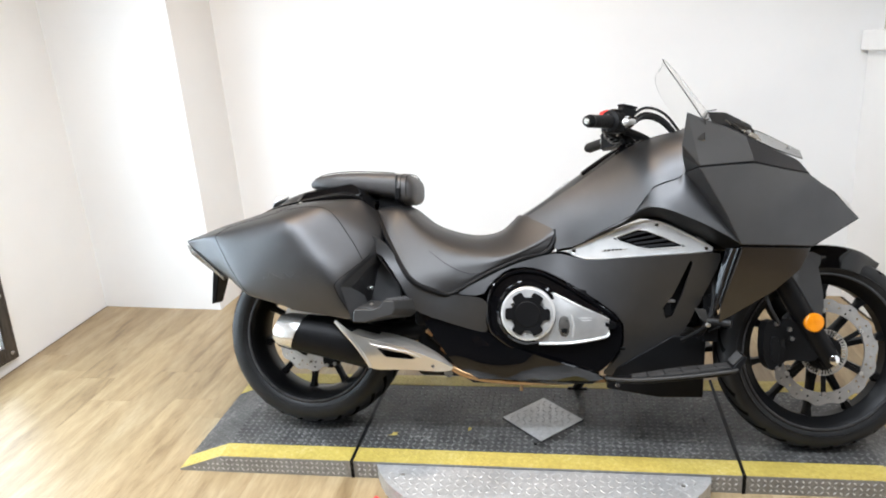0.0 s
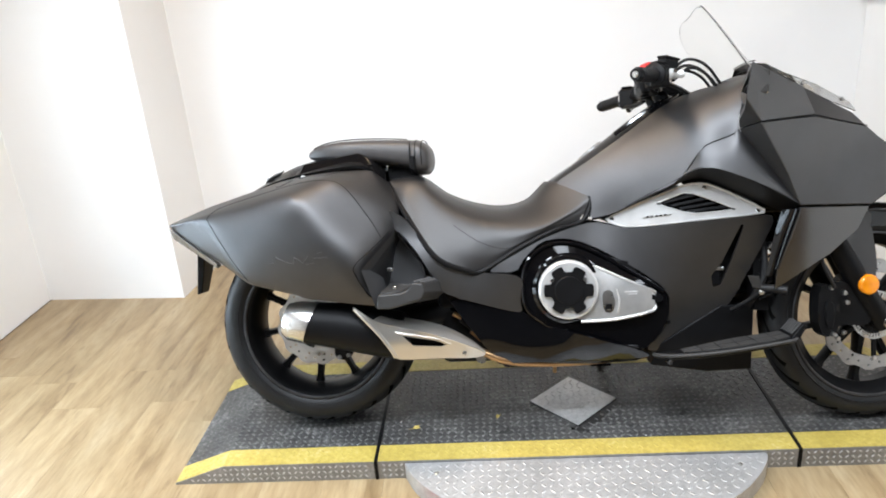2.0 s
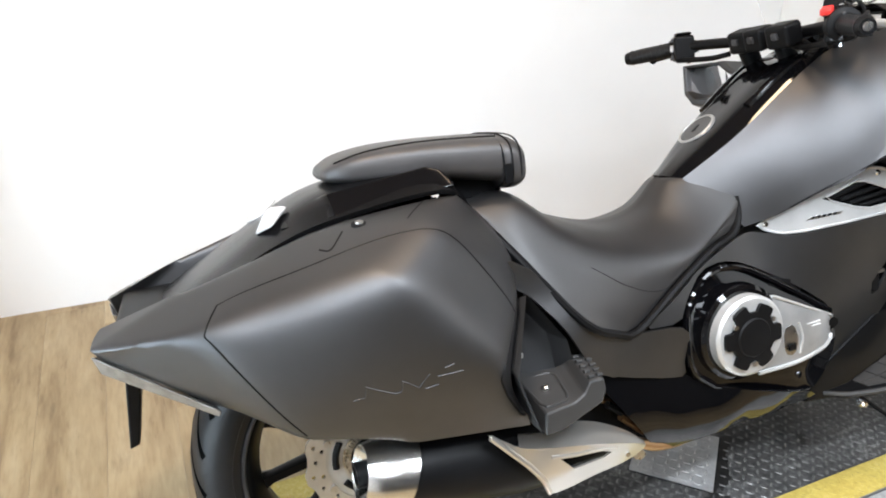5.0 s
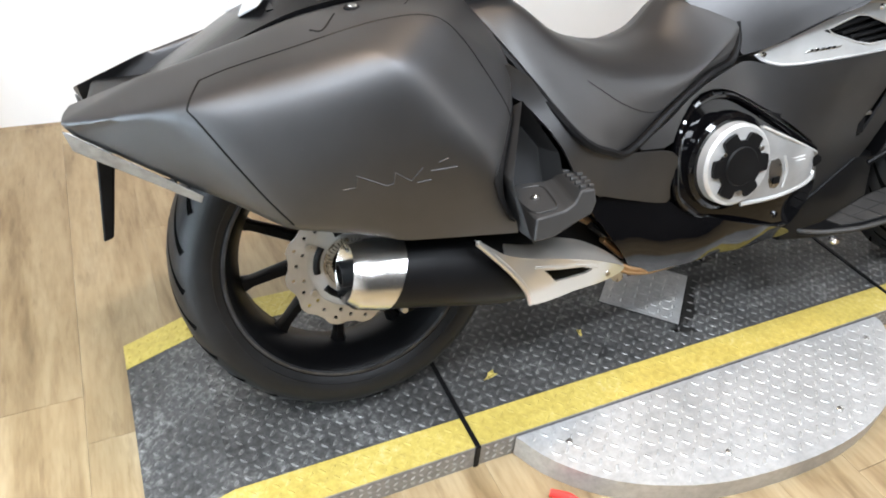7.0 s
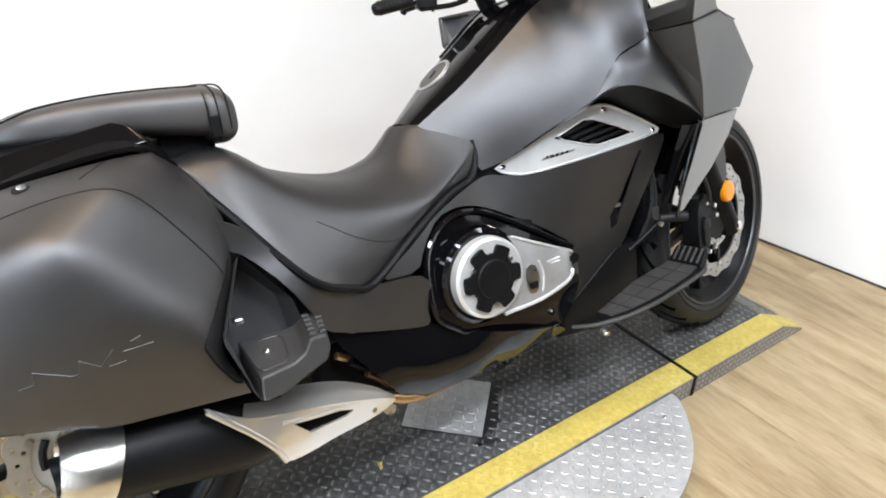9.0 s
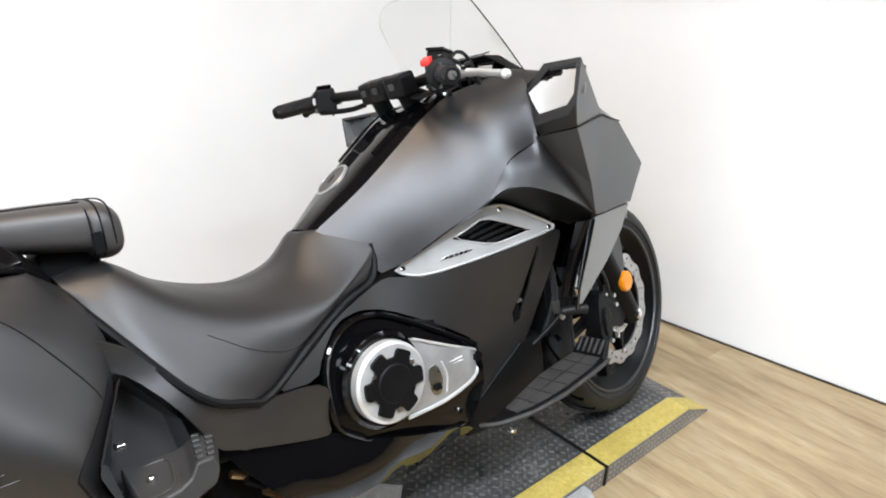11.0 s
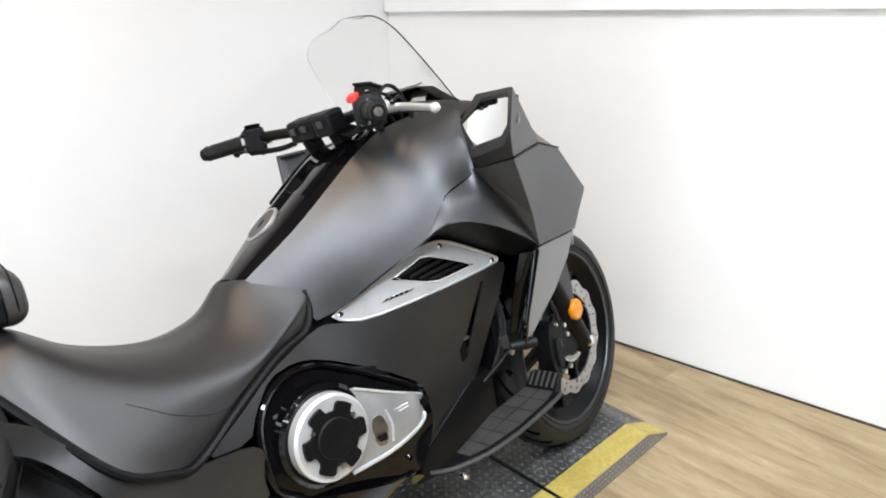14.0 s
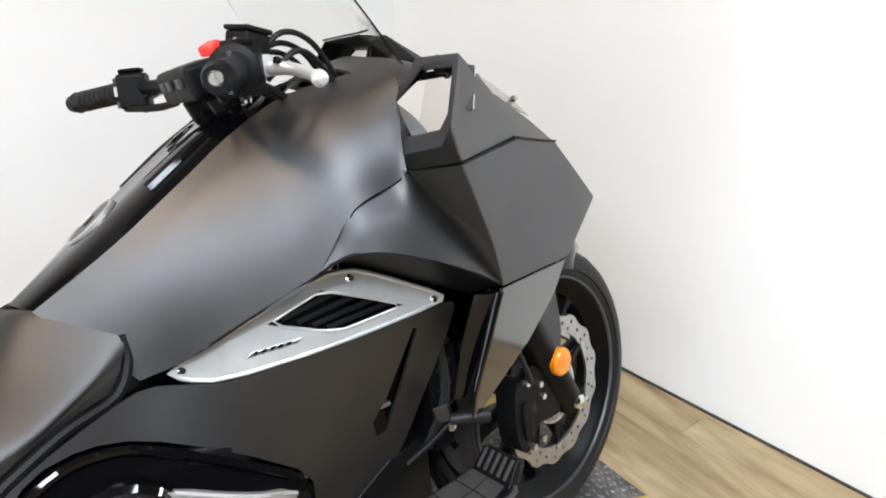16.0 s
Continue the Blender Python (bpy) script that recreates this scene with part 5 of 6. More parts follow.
inn = [(0.85, 0.106, 0.600), (0.91, 0.112, 0.612), (0.99, 0.150, 0.652), (1.07, 0.168, 0.688), (1.11, 0.174, 0.702), (1.15, 0.178, 0.702), (1.19, 0.180, 0.684), (1.26, 0.186, 0.648), (1.36, 0.19, 0.600)]
part("tank_lip", thicken(face_out(net([W(a, tuple((p + q) / 2 for p, q in zip(a, b)), b) for a, b in zip(lip, inn)], 4, 2), (0, -0.3, -1)), 0.004), MATTE_DARK, bike, "black underside of the tank panel", both=True)
VENT = [(0.884, 0.604), (1.02, 0.662), (1.105, 0.692), (1.150, 0.692), (1.19, 0.676), (1.306, 0.613), (1.302, 0.602), (1.10, 0.589), (0.95, 0.576), (0.905, 0.588)]
vent_fn = sheet_fn([(0.89, 0.602, 0.116), (1.02, 0.65, 0.158), (1.145, 0.69, 0.178), (1.30, 0.608, 0.190), (1.1, 0.59, 0.182), (0.95, 0.577, 0.140)])
HOLE = [(1.020, 0.641), (1.062, 0.657), (1.103, 0.672), (1.17, 0.645), (1.232, 0.616), (1.17, 0.611), (1.113, 0.607)]
vent = part("vent_plate", skin(VENT, vent_fn, [HOLE], 0.02, 0.006, 1), SILVER, bike, "satin silver intake vent surround", both=True)
for line, r in ((VENT, 0.0032), (HOLE, 0.0024)):
    ringp = soften(list(line), 1)
    part("vent_rim", tube([(x, -vent_fn(x, z) - 0.0003, z) for x, z in ringp + ringp[:2]], r, 8, 1, False), SILVER, vent)
part("vent_backing", skin([(x * 1.0, z) for x, z in HOLE], lambda x, z: vent_fn(x, z) - 0.022, (), 0.05, 0.003, 0), MATTE_DARK, bike, both=True)
for k in range(4):
    f = (k + 0.5) / 4
    a = Vector((1.030, 0.645)).lerp(Vector((1.112, 0.609)), f)
    b = Vector((1.110, 0.667)).lerp(Vector((1.226, 0.618)), f)
    sl = solid([(p.x + dx, -vent_fn(p.x, p.y) + dy, p.y + dz) for p in (a, b) for dx, dy, dz in ((0, 0.004, 0.006), (0.003, 0.002, -0.002), (0.004, 0.016, -0.007), (0.001, 0.018, 0.001))], [(0, 1, 5, 4), (1, 2, 6, 5), (2, 3, 7, 6), (3, 0, 4, 7), (0, 3, 2, 1), (4, 5, 6, 7)])
    part("vent_slat", sl, MATTE_DARK, vent, bevel=0.002)
part("vent_badge", solid([(x, -vent_fn(x, z) + d, z) for d in (-0.002, 0.001) for x, z in ((0.985, 0.600), (1.055, 0.606), (1.063, 0.612), (0.993, 0.607))], [(0, 1, 2, 3), (4, 7, 6, 5), (0, 4, 5, 1), (1, 5, 6, 2), (2, 6, 7, 3), (3, 7, 4, 0)]), STEEL, vent, "small raised badge bar", bevel=0.001)
for k in range(5):
    x = 0.996 + 0.011 * k
    part("badge_bar", solid([(x + dx, -vent_fn(x, 0.605) + d, 0.6045 + 0.0008 * k + dz) for d in (-0.0032, -0.001) for dx, dz in ((0, -0.002), (0.007, -0.0015), (0.008, 0.003), (0.001, 0.0025))], [(0, 1, 2, 3), (4, 7, 6, 5), (0, 4, 5, 1), (1, 5, 6, 2), (2, 6, 7, 3), (3, 7, 4, 0)]), MATTE_DARK, vent)
for x, z in ((0.905, 0.602), (1.150, 0.680), (1.288, 0.610)):
    part("vent_screw", lathe([(-0.003, 0.0045), (0.0, 0.007), (0.002, 0.007)], 12, Matrix.Translation((x, -vent_fn(x, z) - 0.001, z))), CHROME, vent)

# -- side fairing with its slot
SF = [(0.855, 0.597), (0.905, 0.584), (0.95, 0.572), (1.10, 0.585), (1.30, 0.598), (1.335, 0.592), (1.312, 0.53), (1.275, 0.45), (1.225, 0.345), (1.16, 0.285), (1.08, 0.235), (1.02, 0.215), (0.985, 0.222), (1.028, 0.262), (1.055, 0.315), (1.052, 0.395), (0.95, 0.470), (0.83, 0.537), (0.765, 0.556), (0.70, 0.550), (0.648, 0.505), (0.625, 0.466), (0.535, 0.472), (0.60, 0.505), (0.70, 0.556), (0.80, 0.588)]
sf_fn = sheet_fn([(0.855, 0.597, 0.128), (0.95, 0.572, 0.148), (1.10, 0.585, 0.186), (1.30, 0.598, 0.192), (1.33, 0.59, 0.186), (1.225, 0.345, 0.130), (1.08, 0.235, 0.120), (1.02, 0.215, 0.126), (1.05, 0.39, 0.156), (0.83, 0.537, 0.143), (0.94, 0.47, 0.150), (0.70, 0.55, 0.166), (0.625, 0.466, 0.198), (0.535, 0.472, 0.200), (0.65, 0.53, 0.182), (0.80, 0.588, 0.142), (1.20, 0.52, 0.175), (1.0, 0.52, 0.160), (1.15, 0.44, 0.157)])
SLOT = [(1.243, 0.575), (1.251, 0.570), (1.222, 0.470), (1.196, 0.405), (1.176, 0.398), (1.168, 0.430), (1.196, 0.468)]
part("side_fairing", skin(SF, sf_fn, [SLOT], 0.022, 0.006, 1), MATTE, bike, "matte graphite side fairing with a narrow slot", both=True)
part("slot_backing", skin([(1.15, 0.385), (1.22, 0.385), (1.265, 0.58), (1.225, 0.58)], 0.132, (), 0.05, 0.003, 0), MATTE_DARK, bike, both=True)
part("slot_bracket", block(1.170, 1.204, -0.156, -0.140, 0.447, 0.455), STEEL, bike, bevel=0.002)
part("slot_bracket", block(1.172, 1.195, -0.150, -0.138, 0.405, 0.445), RIM_BLACK, bike, bevel=0.003)

# -- engine surround, case cover and belly pan
ES = [(0.634, 0.42), (0.642, 0.48), (0.672, 0.522), (0.715, 0.545), (0.765, 0.549), (0.83, 0.531), (0.94, 0.466), (1.045, 0.398), (1.048, 0.318), (1.012, 0.262), (0.972, 0.228), (0.86, 0.262), (0.76, 0.292), (0.69, 0.312), (0.645, 0.355)]
es_fn = sheet_fn([(0.634, 0.42, 0.190), (0.70, 0.54, 0.163), (0.83, 0.53, 0.141), (0.94, 0.46, 0.148), (1.045, 0.39, 0.158), (0.97, 0.235, 0.172), (0.80, 0.28, 0.182), (0.66, 0.34, 0.188), (0.80, 0.42, 0.182), (0.95, 0.36, 0.180)])
part("engine_surround", skin(ES, es_fn, (), 0.03, 0.008, 1), GLOSS, bike, "gloss black engine surround", both=True)
part("surround_edge", tube(W(*[(x, es_fn(x, z) + 0.004, z) for x, z in ((0.70, 0.318), (0.652, 0.36), (0.642, 0.42), (0.650, 0.478), (0.678, 0.516), (0.718, 0.537), (0.765, 0.541), (0.83, 0.523), (0.94, 0.458), (1.036, 0.394))]), 0.007, 8), GLOSS, bike, both=True)
CX, CZ = 0.767, 0.415
case = part("case_cover", lathe([(-0.175, 0.100), (-0.198, 0.098), (-0.204, 0.090), (-0.204, 0.05)], 64, Matrix.Translation((CX, 0, CZ))), GLOSS, bike, "round gloss black cover base", both=True)
ring = part("cover_ring", lathe([(-0.200, 0.083), (-0.222, 0.082), (-0.227, 0.076), (-0.227, 0.05), (-0.215, 0.046)], 64, Matrix.Translation((CX, 0, CZ))), SILVER, bike, "satin silver clutch cover ring", both=True)
lob = [((0.0595 + 0.0085 * math.tanh(6 * (math.cos(6 * a + 0.1) + 0.2))) * math.cos(a) + CX, (0.0595 + 0.0085 * math.tanh(6 * (math.cos(6 * a + 0.1) + 0.2))) * math.sin(a) + CZ) for a in [2 * math.pi * k / 96 for k in range(96)]]
plug = part("cover_centre", skin(lob, 0.234, (), 0.03, 0.016, 0), MATTE_DARK, ring, "black notched centre plate")
part("centre_dish", lathe([(-0.2345, 0.040), (-0.2375, 0.037), (-0.238, 0.01)], 40, Matrix.Translation((CX, 0, CZ))), MATTE_DARK, plug)
for a in (147, 33, 270):
    part("cover_bolt", lathe([(-0.2375, 0.003), (-0.2375, 0.0048), (-0.2335, 0.0055)], 12, Matrix.Translation((CX + 0.054 * math.cos(radians(a)), 0, CZ + 0.054 * math.sin(radians(a))))), STEEL, plug)
for k in range(14):
    a = radians(100 + k * 11.5)
    part("rim_tooth", block(-0.006, 0.006, -0.2005, -0.196, 0.086, 0.097, Matrix.Translation((CX, 0, CZ)) @ pose(0, 0, 0, 0, math.degrees(-a) + 90, 0)), GLOSS, case, bevel=0.002)
CC = [(0.80, 0.490), (0.850, 0.476), (0.93, 0.437), (1.0, 0.405), (1.010, 0.396), (1.010, 0.352), (0.995, 0.343), (0.887, 0.326), (0.80, 0.322), (0.76, 0.36), (0.76, 0.45)]
cc_fn = sheet_fn([(0.80, 0.49, 0.200), (0.87, 0.47, 0.202), (0.985, 0.405, 0.204), (1.012, 0.395, 0.188), (1.012, 0.35, 0.186), (0.985, 0.350, 0.202), (0.79, 0.328, 0.206), (0.90, 0.40, 0.216), (0.76, 0.40, 0.212), (0.96, 0.38, 0.210)])
side_case = part("crankcase_cover", skin(CC, cc_fn, (), 0.02, 0.02, 1), CASE, bike, "satin silver crankcase cover", both=True)
part("case_pocket", skin([(0.858, 0.405), (0.885, 0.412), (0.895, 0.375), (0.885, 0.345), (0.862, 0.350)], lambda x, z: cc_fn(x, z) + 0.001, (), 0.02, 0.004), STEEL, side_case)
part("case_mark", block(0.868, 0.885, -0.2205, -0.2175, 0.358, 0.372), MATTE_DARK, side_case)
for k in range(2):
    part("case_print", block(0.915, 0.955, -cc_fn(0.935, 0.40) - 0.0006, -cc_fn(0.93, 0.40) + 0.003, 0.403 - 0.007 * k, 0.4042 - 0.007 * k), TRIM, side_case, "small white printed bar")
part("case_lip", tube([(x, -cc_fn(x, z) - 0.001, z) for x, z in ((0.800, 0.323), (0.887, 0.327), (0.960, 0.338), (1.000, 0.346), (1.009, 0.356))], 0.0042, 8), SILVER, side_case, "bright lower edge of the cover")
part("case_lip", tube([(x, -cc_fn(x, z) - 0.0005, z) for x, z in ((0.845, 0.476), (0.93, 0.435), (1.000, 0.402), (1.008, 0.394))], 0.0030, 8), SILVER, side_case)
part("case_rib", tube([(x, -cc_fn(x, z) - 0.0005, z) for x, z in ((0.897, 0.412), (0.905, 0.380), (0.900, 0.345))], 0.0026, 8), SILVER, side_case)
part("case_tab", skin([(0.984, 0.398), (1.012, 0.384), (1.014, 0.372), (0.994, 0.378)], 0.196, (), 0.02, 0.006, 0), RIM_BLACK, side_case)
part("surround_lip", tube(W(*[(x, es_fn(x, z) + 0.003, z) for x, z in ((0.70, 0.314), (0.76, 0.290), (0.80, 0.262), (0.86, 0.248), (0.96, 0.240))]), 0.0045, 8), GLOSS, bike, both=True)
part("fairing_slot", block(1.030, 1.058, -sf_fn(1.045, 0.30) - 0.0015, -sf_fn(1.045, 0.30) + 0.004, 0.296, 0.306, ), MATTE_DARK, bike, bevel=0.002)
part("gap_bracket", skin([(0.982, 0.402), (1.028, 0.388), (1.030, 0.372), (1.00, 0.362), (0.984, 0.372)], 0.190, (), 0.02, 0.01), RIM_BLACK, bike)
BP = [(0.415, 0.415), (0.432, 0.422), (0.50, 0.400), (0.60, 0.365), (0.652, 0.348), (0.70, 0.315), (0.76, 0.296), (0.86, 0.266), (0.965, 0.232), (1.0, 0.206), (0.90, 0.200), (0.775, 0.203), (0.66, 0.205), (0.580, 0.200), (0.565, 0.208)]
bp_fn = sheet_fn([(0.428, 0.384, 0.198), (0.425, 0.42, 0.190), (0.60, 0.353, 0.188), (0.70, 0.315, 0.188), (0.97, 0.23, 0.176), (0.575, 0.20, 0.168), (0.775, 0.203, 0.166), (0.90, 0.20, 0.158), (0.53, 0.270, 0.203), (0.62, 0.246, 0.200), (0.75, 0.232, 0.193), (0.88, 0.218, 0.181)])
part("belly_pan", skin(BP, bp_fn, (), 0.025, 0.006, 1), GLOSS, bike, "gloss black belly pan", both=True)
part("belly_strip", thicken(face_out(net([W((0.572, 0.167, 0.200), (0.585, 0.135, 0.182)), W((0.72, 0.165, 0.203), (0.72, 0.125, 0.180)), W((0.96, 0.156, 0.203), (0.96, 0.10, 0.182))], 4, 2), (0, -0.5, -1)), 0.004), GLOSS, bike, "gloss black underside of the belly pan", both=True)
for p0, p1, m in (((0.44, 0.17, 0.352), (0.50, 0.165, 0.315), COPPER), ((0.46, 0.18, 0.335), (0.52, 0.172, 0.286), RIM_BLACK), ((0.49, 0.178, 0.300), (0.545, 0.17, 0.250), COPPER)):
    part("linkage_rod", tube(W(p0, p1), 0.0075, 8, 2), m, bike)
part("pivot_casting", block(0.40, 0.60, -0.145, 0.145, 0.20, 0.37), MATTE_DARK, bike, "dark pivot casting behind the belly pan", bevel=0.02)
part("engine_block", block(0.55, 0.98, -0.15, 0.15, 0.19, 0.50), MATTE_DARK, bike, "dark engine mass behind the panels", bevel=0.02)
part("lower_cowl", solid(W((1.0, 0.128, 0.175), (1.16, 0.120, 0.150), (1.29, 0.105, 0.150), (1.30, 0.105, 0.34), (1.20, 0.136, 0.345), (1.03, 0.130, 0.24), (1.0, 0, 0.175), (1.16, 0, 0.15), (1.29, 0, 0.15), (1.30, 0, 0.34), (1.20, 0, 0.345), (1.03, 0, 0.24)), [(0, 1, 5), (1, 2, 3, 4), (1, 4, 5), (0, 6, 7, 1), (1, 7, 8, 2), (2, 8, 9, 3), (3, 9, 10, 4), (4, 10, 11, 5), (5, 11, 6, 0), (6, 11, 10, 9, 8, 7)]), MATTE_DARK, bike, "black lower cowl under the frame", both=True, bevel=0.006)
part("frame_core", block(0.40, 1.30, -0.09, 0.09, 0.36, 0.575), MATTE_DARK, bike, "dark frame and airbox", bevel=0.03)
part("seat_base", block(0.27, 0.39, -0.135, 0.135, 0.40, 0.65), STEP, bike, "black moulding under the seat", bevel=0.02)
part("seat_base", block(0.392, 0.72, -0.15, 0.15, 0.36, 0.50), MATTE_DARK, bike, bevel=0.02)
part("radiator", block(1.285, 1.325, -0.15, 0.15, 0.33, 0.60), MATTE_DARK, bike, "black radiator")
for k in range(6):
    part("radiator_bracket", tube(W((1.30, 0.152, 0.36 + 0.036 * k), (1.335, 0.148, 0.375 + 0.036 * k)), 0.004, 6, 1), RIM_BLACK, bike)
part("hose", tube(W((1.27, 0.145, 0.34), (1.31, 0.155, 0.42), (1.315, 0.15, 0.50), (1.30, 0.14, 0.58)), 0.009, 8), RUBBER, bike, both=True)

# -- floorboard, pedal, stand
OUT = [(1.00, 0.178), (1.03, 0.218), (1.10, 0.255), (1.20, 0.270), (1.34, 0.266), (1.362, 0.252)]
INN = [(1.365, 0.152), (1.235, 0.146), (1.06, 0.184)]


def board_z(x):
    return 0.222 + 0.128 * (x - 1.0) + (0.04 * (x - 1.30) if x > 1.30 else 0.0)


def along(line, x):
    line = sorted(line)
    for (xa, wa), (xb, wb) in zip(line, line[1:]):
        if x <= xb:
            return wa + (wb - wa) * (max(x, xa) - xa) / (xb - xa)
    return line[-1][1]


edge = OUT + INN
bm = bmesh.new()
va, vb = [bm.verts.new((x, -w, board_z(x))) for x, w in edge], [bm.verts.new((x, -w + 0.006, board_z(x) - 0.018)) for x, w in edge]
bm.faces.new(va), bm.faces.new(vb)
for k in range(len(edge)):
    bm.faces.new((va[k], va[(k + 1) % len(edge)], vb[(k + 1) % len(edge)], vb[k]))
bmesh.ops.recalc_face_normals(bm, faces=bm.faces)
board = part("floorboard", bm, MATTE_DARK, bike, "black rider floorboard", both=True, bevel=0.005)
for k in range(6):
    x0, x1 = 1.072 + 0.048 * k, 1.072 + 0.048 * k + 0.045
    for f0, f1 in ((0.0, 0.48), (0.52, 1.0)):
        pad = []
        for up in (0.0003, 0.003):
            for x, f in ((x0, f0), (x1, f0), (x1, f1), (x0, f1)):
                a, b = along(OUT, x) - 0.013, along(INN, x) + 0.008
                pad.append((x, a + (b - a) * f, board_z(x) + up))
        part("board_pad", solid(W(*pad), [(0, 1, 2, 3), (4, 7, 6, 5), (0, 4, 5, 1), (1, 5, 6, 2), (2, 6, 7, 3), (3, 7, 4, 0)]), PAD_GREY, board, "worn ribbed rubber pad")
part("board_edge", tube([(x, -w - 0.001, board_z(x) - 0.004) for x, w in OUT], 0.005, 8, 3), PAD_GREY, board, "worn metal edge of the floorboard")
toe = part("board_toe", solid(W((1.345, 0.258, 0.268), (1.380, 0.248, 0.306), (1.380, 0.160, 0.306), (1.345, 0.155, 0.268), (1.368, 0.255, 0.262), (1.394, 0.245, 0.300), (1.394, 0.160, 0.300), (1.368, 0.155, 0.262)), [(0, 1, 2, 3), (4, 7, 6, 5), (0, 4, 5, 1), (1, 5, 6, 2), (2, 6, 7, 3), (3, 7, 4, 0)]), MATTE_DARK, board, bevel=0.004)
for k in range(5):
    w = 0.172 + 0.017 * k
    part("toe_rib", tube(W((1.352, w, 0.278), (1.377, w, 0.306)), 0.0035, 6, 1), PAD_GREY, toe)
ped = part("brake_pedal", tube(W((1.222, 0.152, 0.332), (1.262, 0.166, 0.358), (1.298, 0.178, 0.384), (1.318, 0.186, 0.392)), 0.0065, 10), MATTE_DARK, bike, "black brake pedal arm")
part("pedal_pad", solid(W((1.254, 0.200, 0.436), (1.286, 0.196, 0.432), (1.296, 0.188, 0.392), (1.272, 0.190, 0.402), (1.254, 0.193, 0.432), (1.286, 0.189, 0.428), (1.296, 0.181, 0.388), (1.272, 0.183, 0.398)), [(0, 1, 2, 3), (4, 7, 6, 5), (0, 4, 5, 1), (1, 5, 6, 2), (2, 6, 7, 3), (3, 7, 4, 0)]), PAD_GREY, ped, bevel=0.002)
part("pedal_peg", tube(W((1.292, 0.190, 0.398), (1.322, 0.205, 0.396), (1.352, 0.218, 0.392)), [0.009, 0.012, 0.012], 12, 3), RUBBER, ped)
part("pedal_bolt", lathe([(-0.005, 0.004), (-0.003, 0.0075), (0.002, 0.0075)], 12, Matrix.Translation((1.292, -0.192, 0.386))), STEEL, ped)
part("side_stand", tube([(0.95, 0.12, 0.20), (0.92, 0.22, 0.12), (0.90, 0.285, 0.085)], 0.013, 10), MATTE_DARK, bike, "black side stand, down")
part("stand_foot", block(0.87, 0.94, 0.27, 0.315, 0.078, 0.088), MATTE_DARK, bike, bevel=0.003)
part("frame_bolt", lathe([(-0.006, 0.005), (0, 0.008), (0.012, 0.008)], 12, Matrix.Translation((1.031, -0.252, 0.212))), CHROME, bike, "bright rounded bolt under the floorboard")
part("drain_fitting", tube(W((0.73, 0.05, 0.17), (0.73, 0.05, 0.142)), 0.006, 10, 1), COPPER, bike, "small copper drain fitting")

# -- front cowl
MO = W((1.206, 0.419, 0.977), (1.195, 0.402, 0.893), (1.200, 0.372, 0.868), (1.224, 0.248, 0.852), (1.246, 0.214, 0.930), (1.238, 0.286, 0.980))
MI = W((1.210, 0.393, 0.962), (1.204, 0.385, 0.915), (1.207, 0.362, 0.896), (1.230, 0.258, 0.882), (1.238, 0.250, 0.924), (1.228, 0.318, 0.962))
mc = sum((Vector(p) for p in MI), Vector()) / 6
MB = [tuple(mc + (Vector(p) - mc) * 0.88 + Vector((0.022, 0.012, -0.003))) for p in MI]
FR = W((1.401, 0.294, 0.853), (1.385, 0.258, 0.928), (1.30, 0.235, 0.968), (1.247, 0.351, 0.839), (1.219, 0.264, 0.830))
F = [(i, (i + 1) % 6, 6 + (i + 1) % 6, 6 + i) for i in range(6)] + [(6 + i, 6 + (i + 1) % 6, 12 + (i + 1) % 6, 12 + i) for i in range(6)]
M_FACES = F + [(0, 1, 21), (0, 21, 18, 19), (1, 2, 3, 22, 21), (0, 19, 20, 5), (3, 4, 5, 20, 22), (21, 22, 18), (22, 20, 19, 18)]
for s, shift in ((1, 0.0), (-1, 0.092)):
    k = 0.30 if s > 0 else 0.55
    ring = [Vector(p).lerp(Vector(o) + Vector((0.022, 0.004, 0)), k) for p, o in zip(MB, MO)]
    rc = sum(ring, Vector()) / 6
    ring = [(rc.x - 0.16 * (p.y - rc.y) + 0.004, p.y, p.z) for p in ring]
    rim_v = MO + [tuple(Vector(p).lerp(Vector(o), k)) for p, o in zip(MI, MO)] + ring + FR
    mirror = part("mirror_housing", solid([(p[0], p[1] * s + shift, p[2] - 0.40 * shift) for p in rim_v], M_FACES), MATTE, bike, "faceted mirror housing built into the cowl", bevel=0.003)
    back = [Vector((p[0], p[1] * s + shift, p[2] - 0.40 * shift)) for p in rim_v[12:18]]
    mid = sum(back, Vector()) / 6
    glass = solid([mid + 0.985 * (p - mid) + Vector((0.0005, 0, 0)) for p in back], [tuple(range(6))])
    face_out(glass, (-1, 0, 0))
    part("mirror_glass", thicken(glass, 0.002), MIRROR, mirror, "mirror glass", smooth=False)
CO = W((1.247, 0.350, 0.836), (1.401, 0.293, 0.849), (1.560, 0.215, 0.822), (1.707, 0.163, 0.696), (1.571, 0.217, 0.616), (1.370, 0.268, 0.622), (1.330, 0.300, 0.70), (1.640, 0.175, 0.765))
part("front_cowl", thicken(face_out(solid(CO, [(0, 1, 5, 6), (1, 2, 4, 5), (2, 7, 3, 4)]), (0, -1, 0)), 0.006), MATTE, bike, "matte graphite faceted front cowl", both=True, bevel=0.003)
TOPS = [(1.068, 0.222, 0.706), (1.106, 0.234, 0.752), (1.133, 0.248, 0.788), (1.204, 0.254, 0.815), (1.221, 0.259, 0.827), (1.296, 0.264, 0.725), (1.3695, 0.266, 0.6255)]
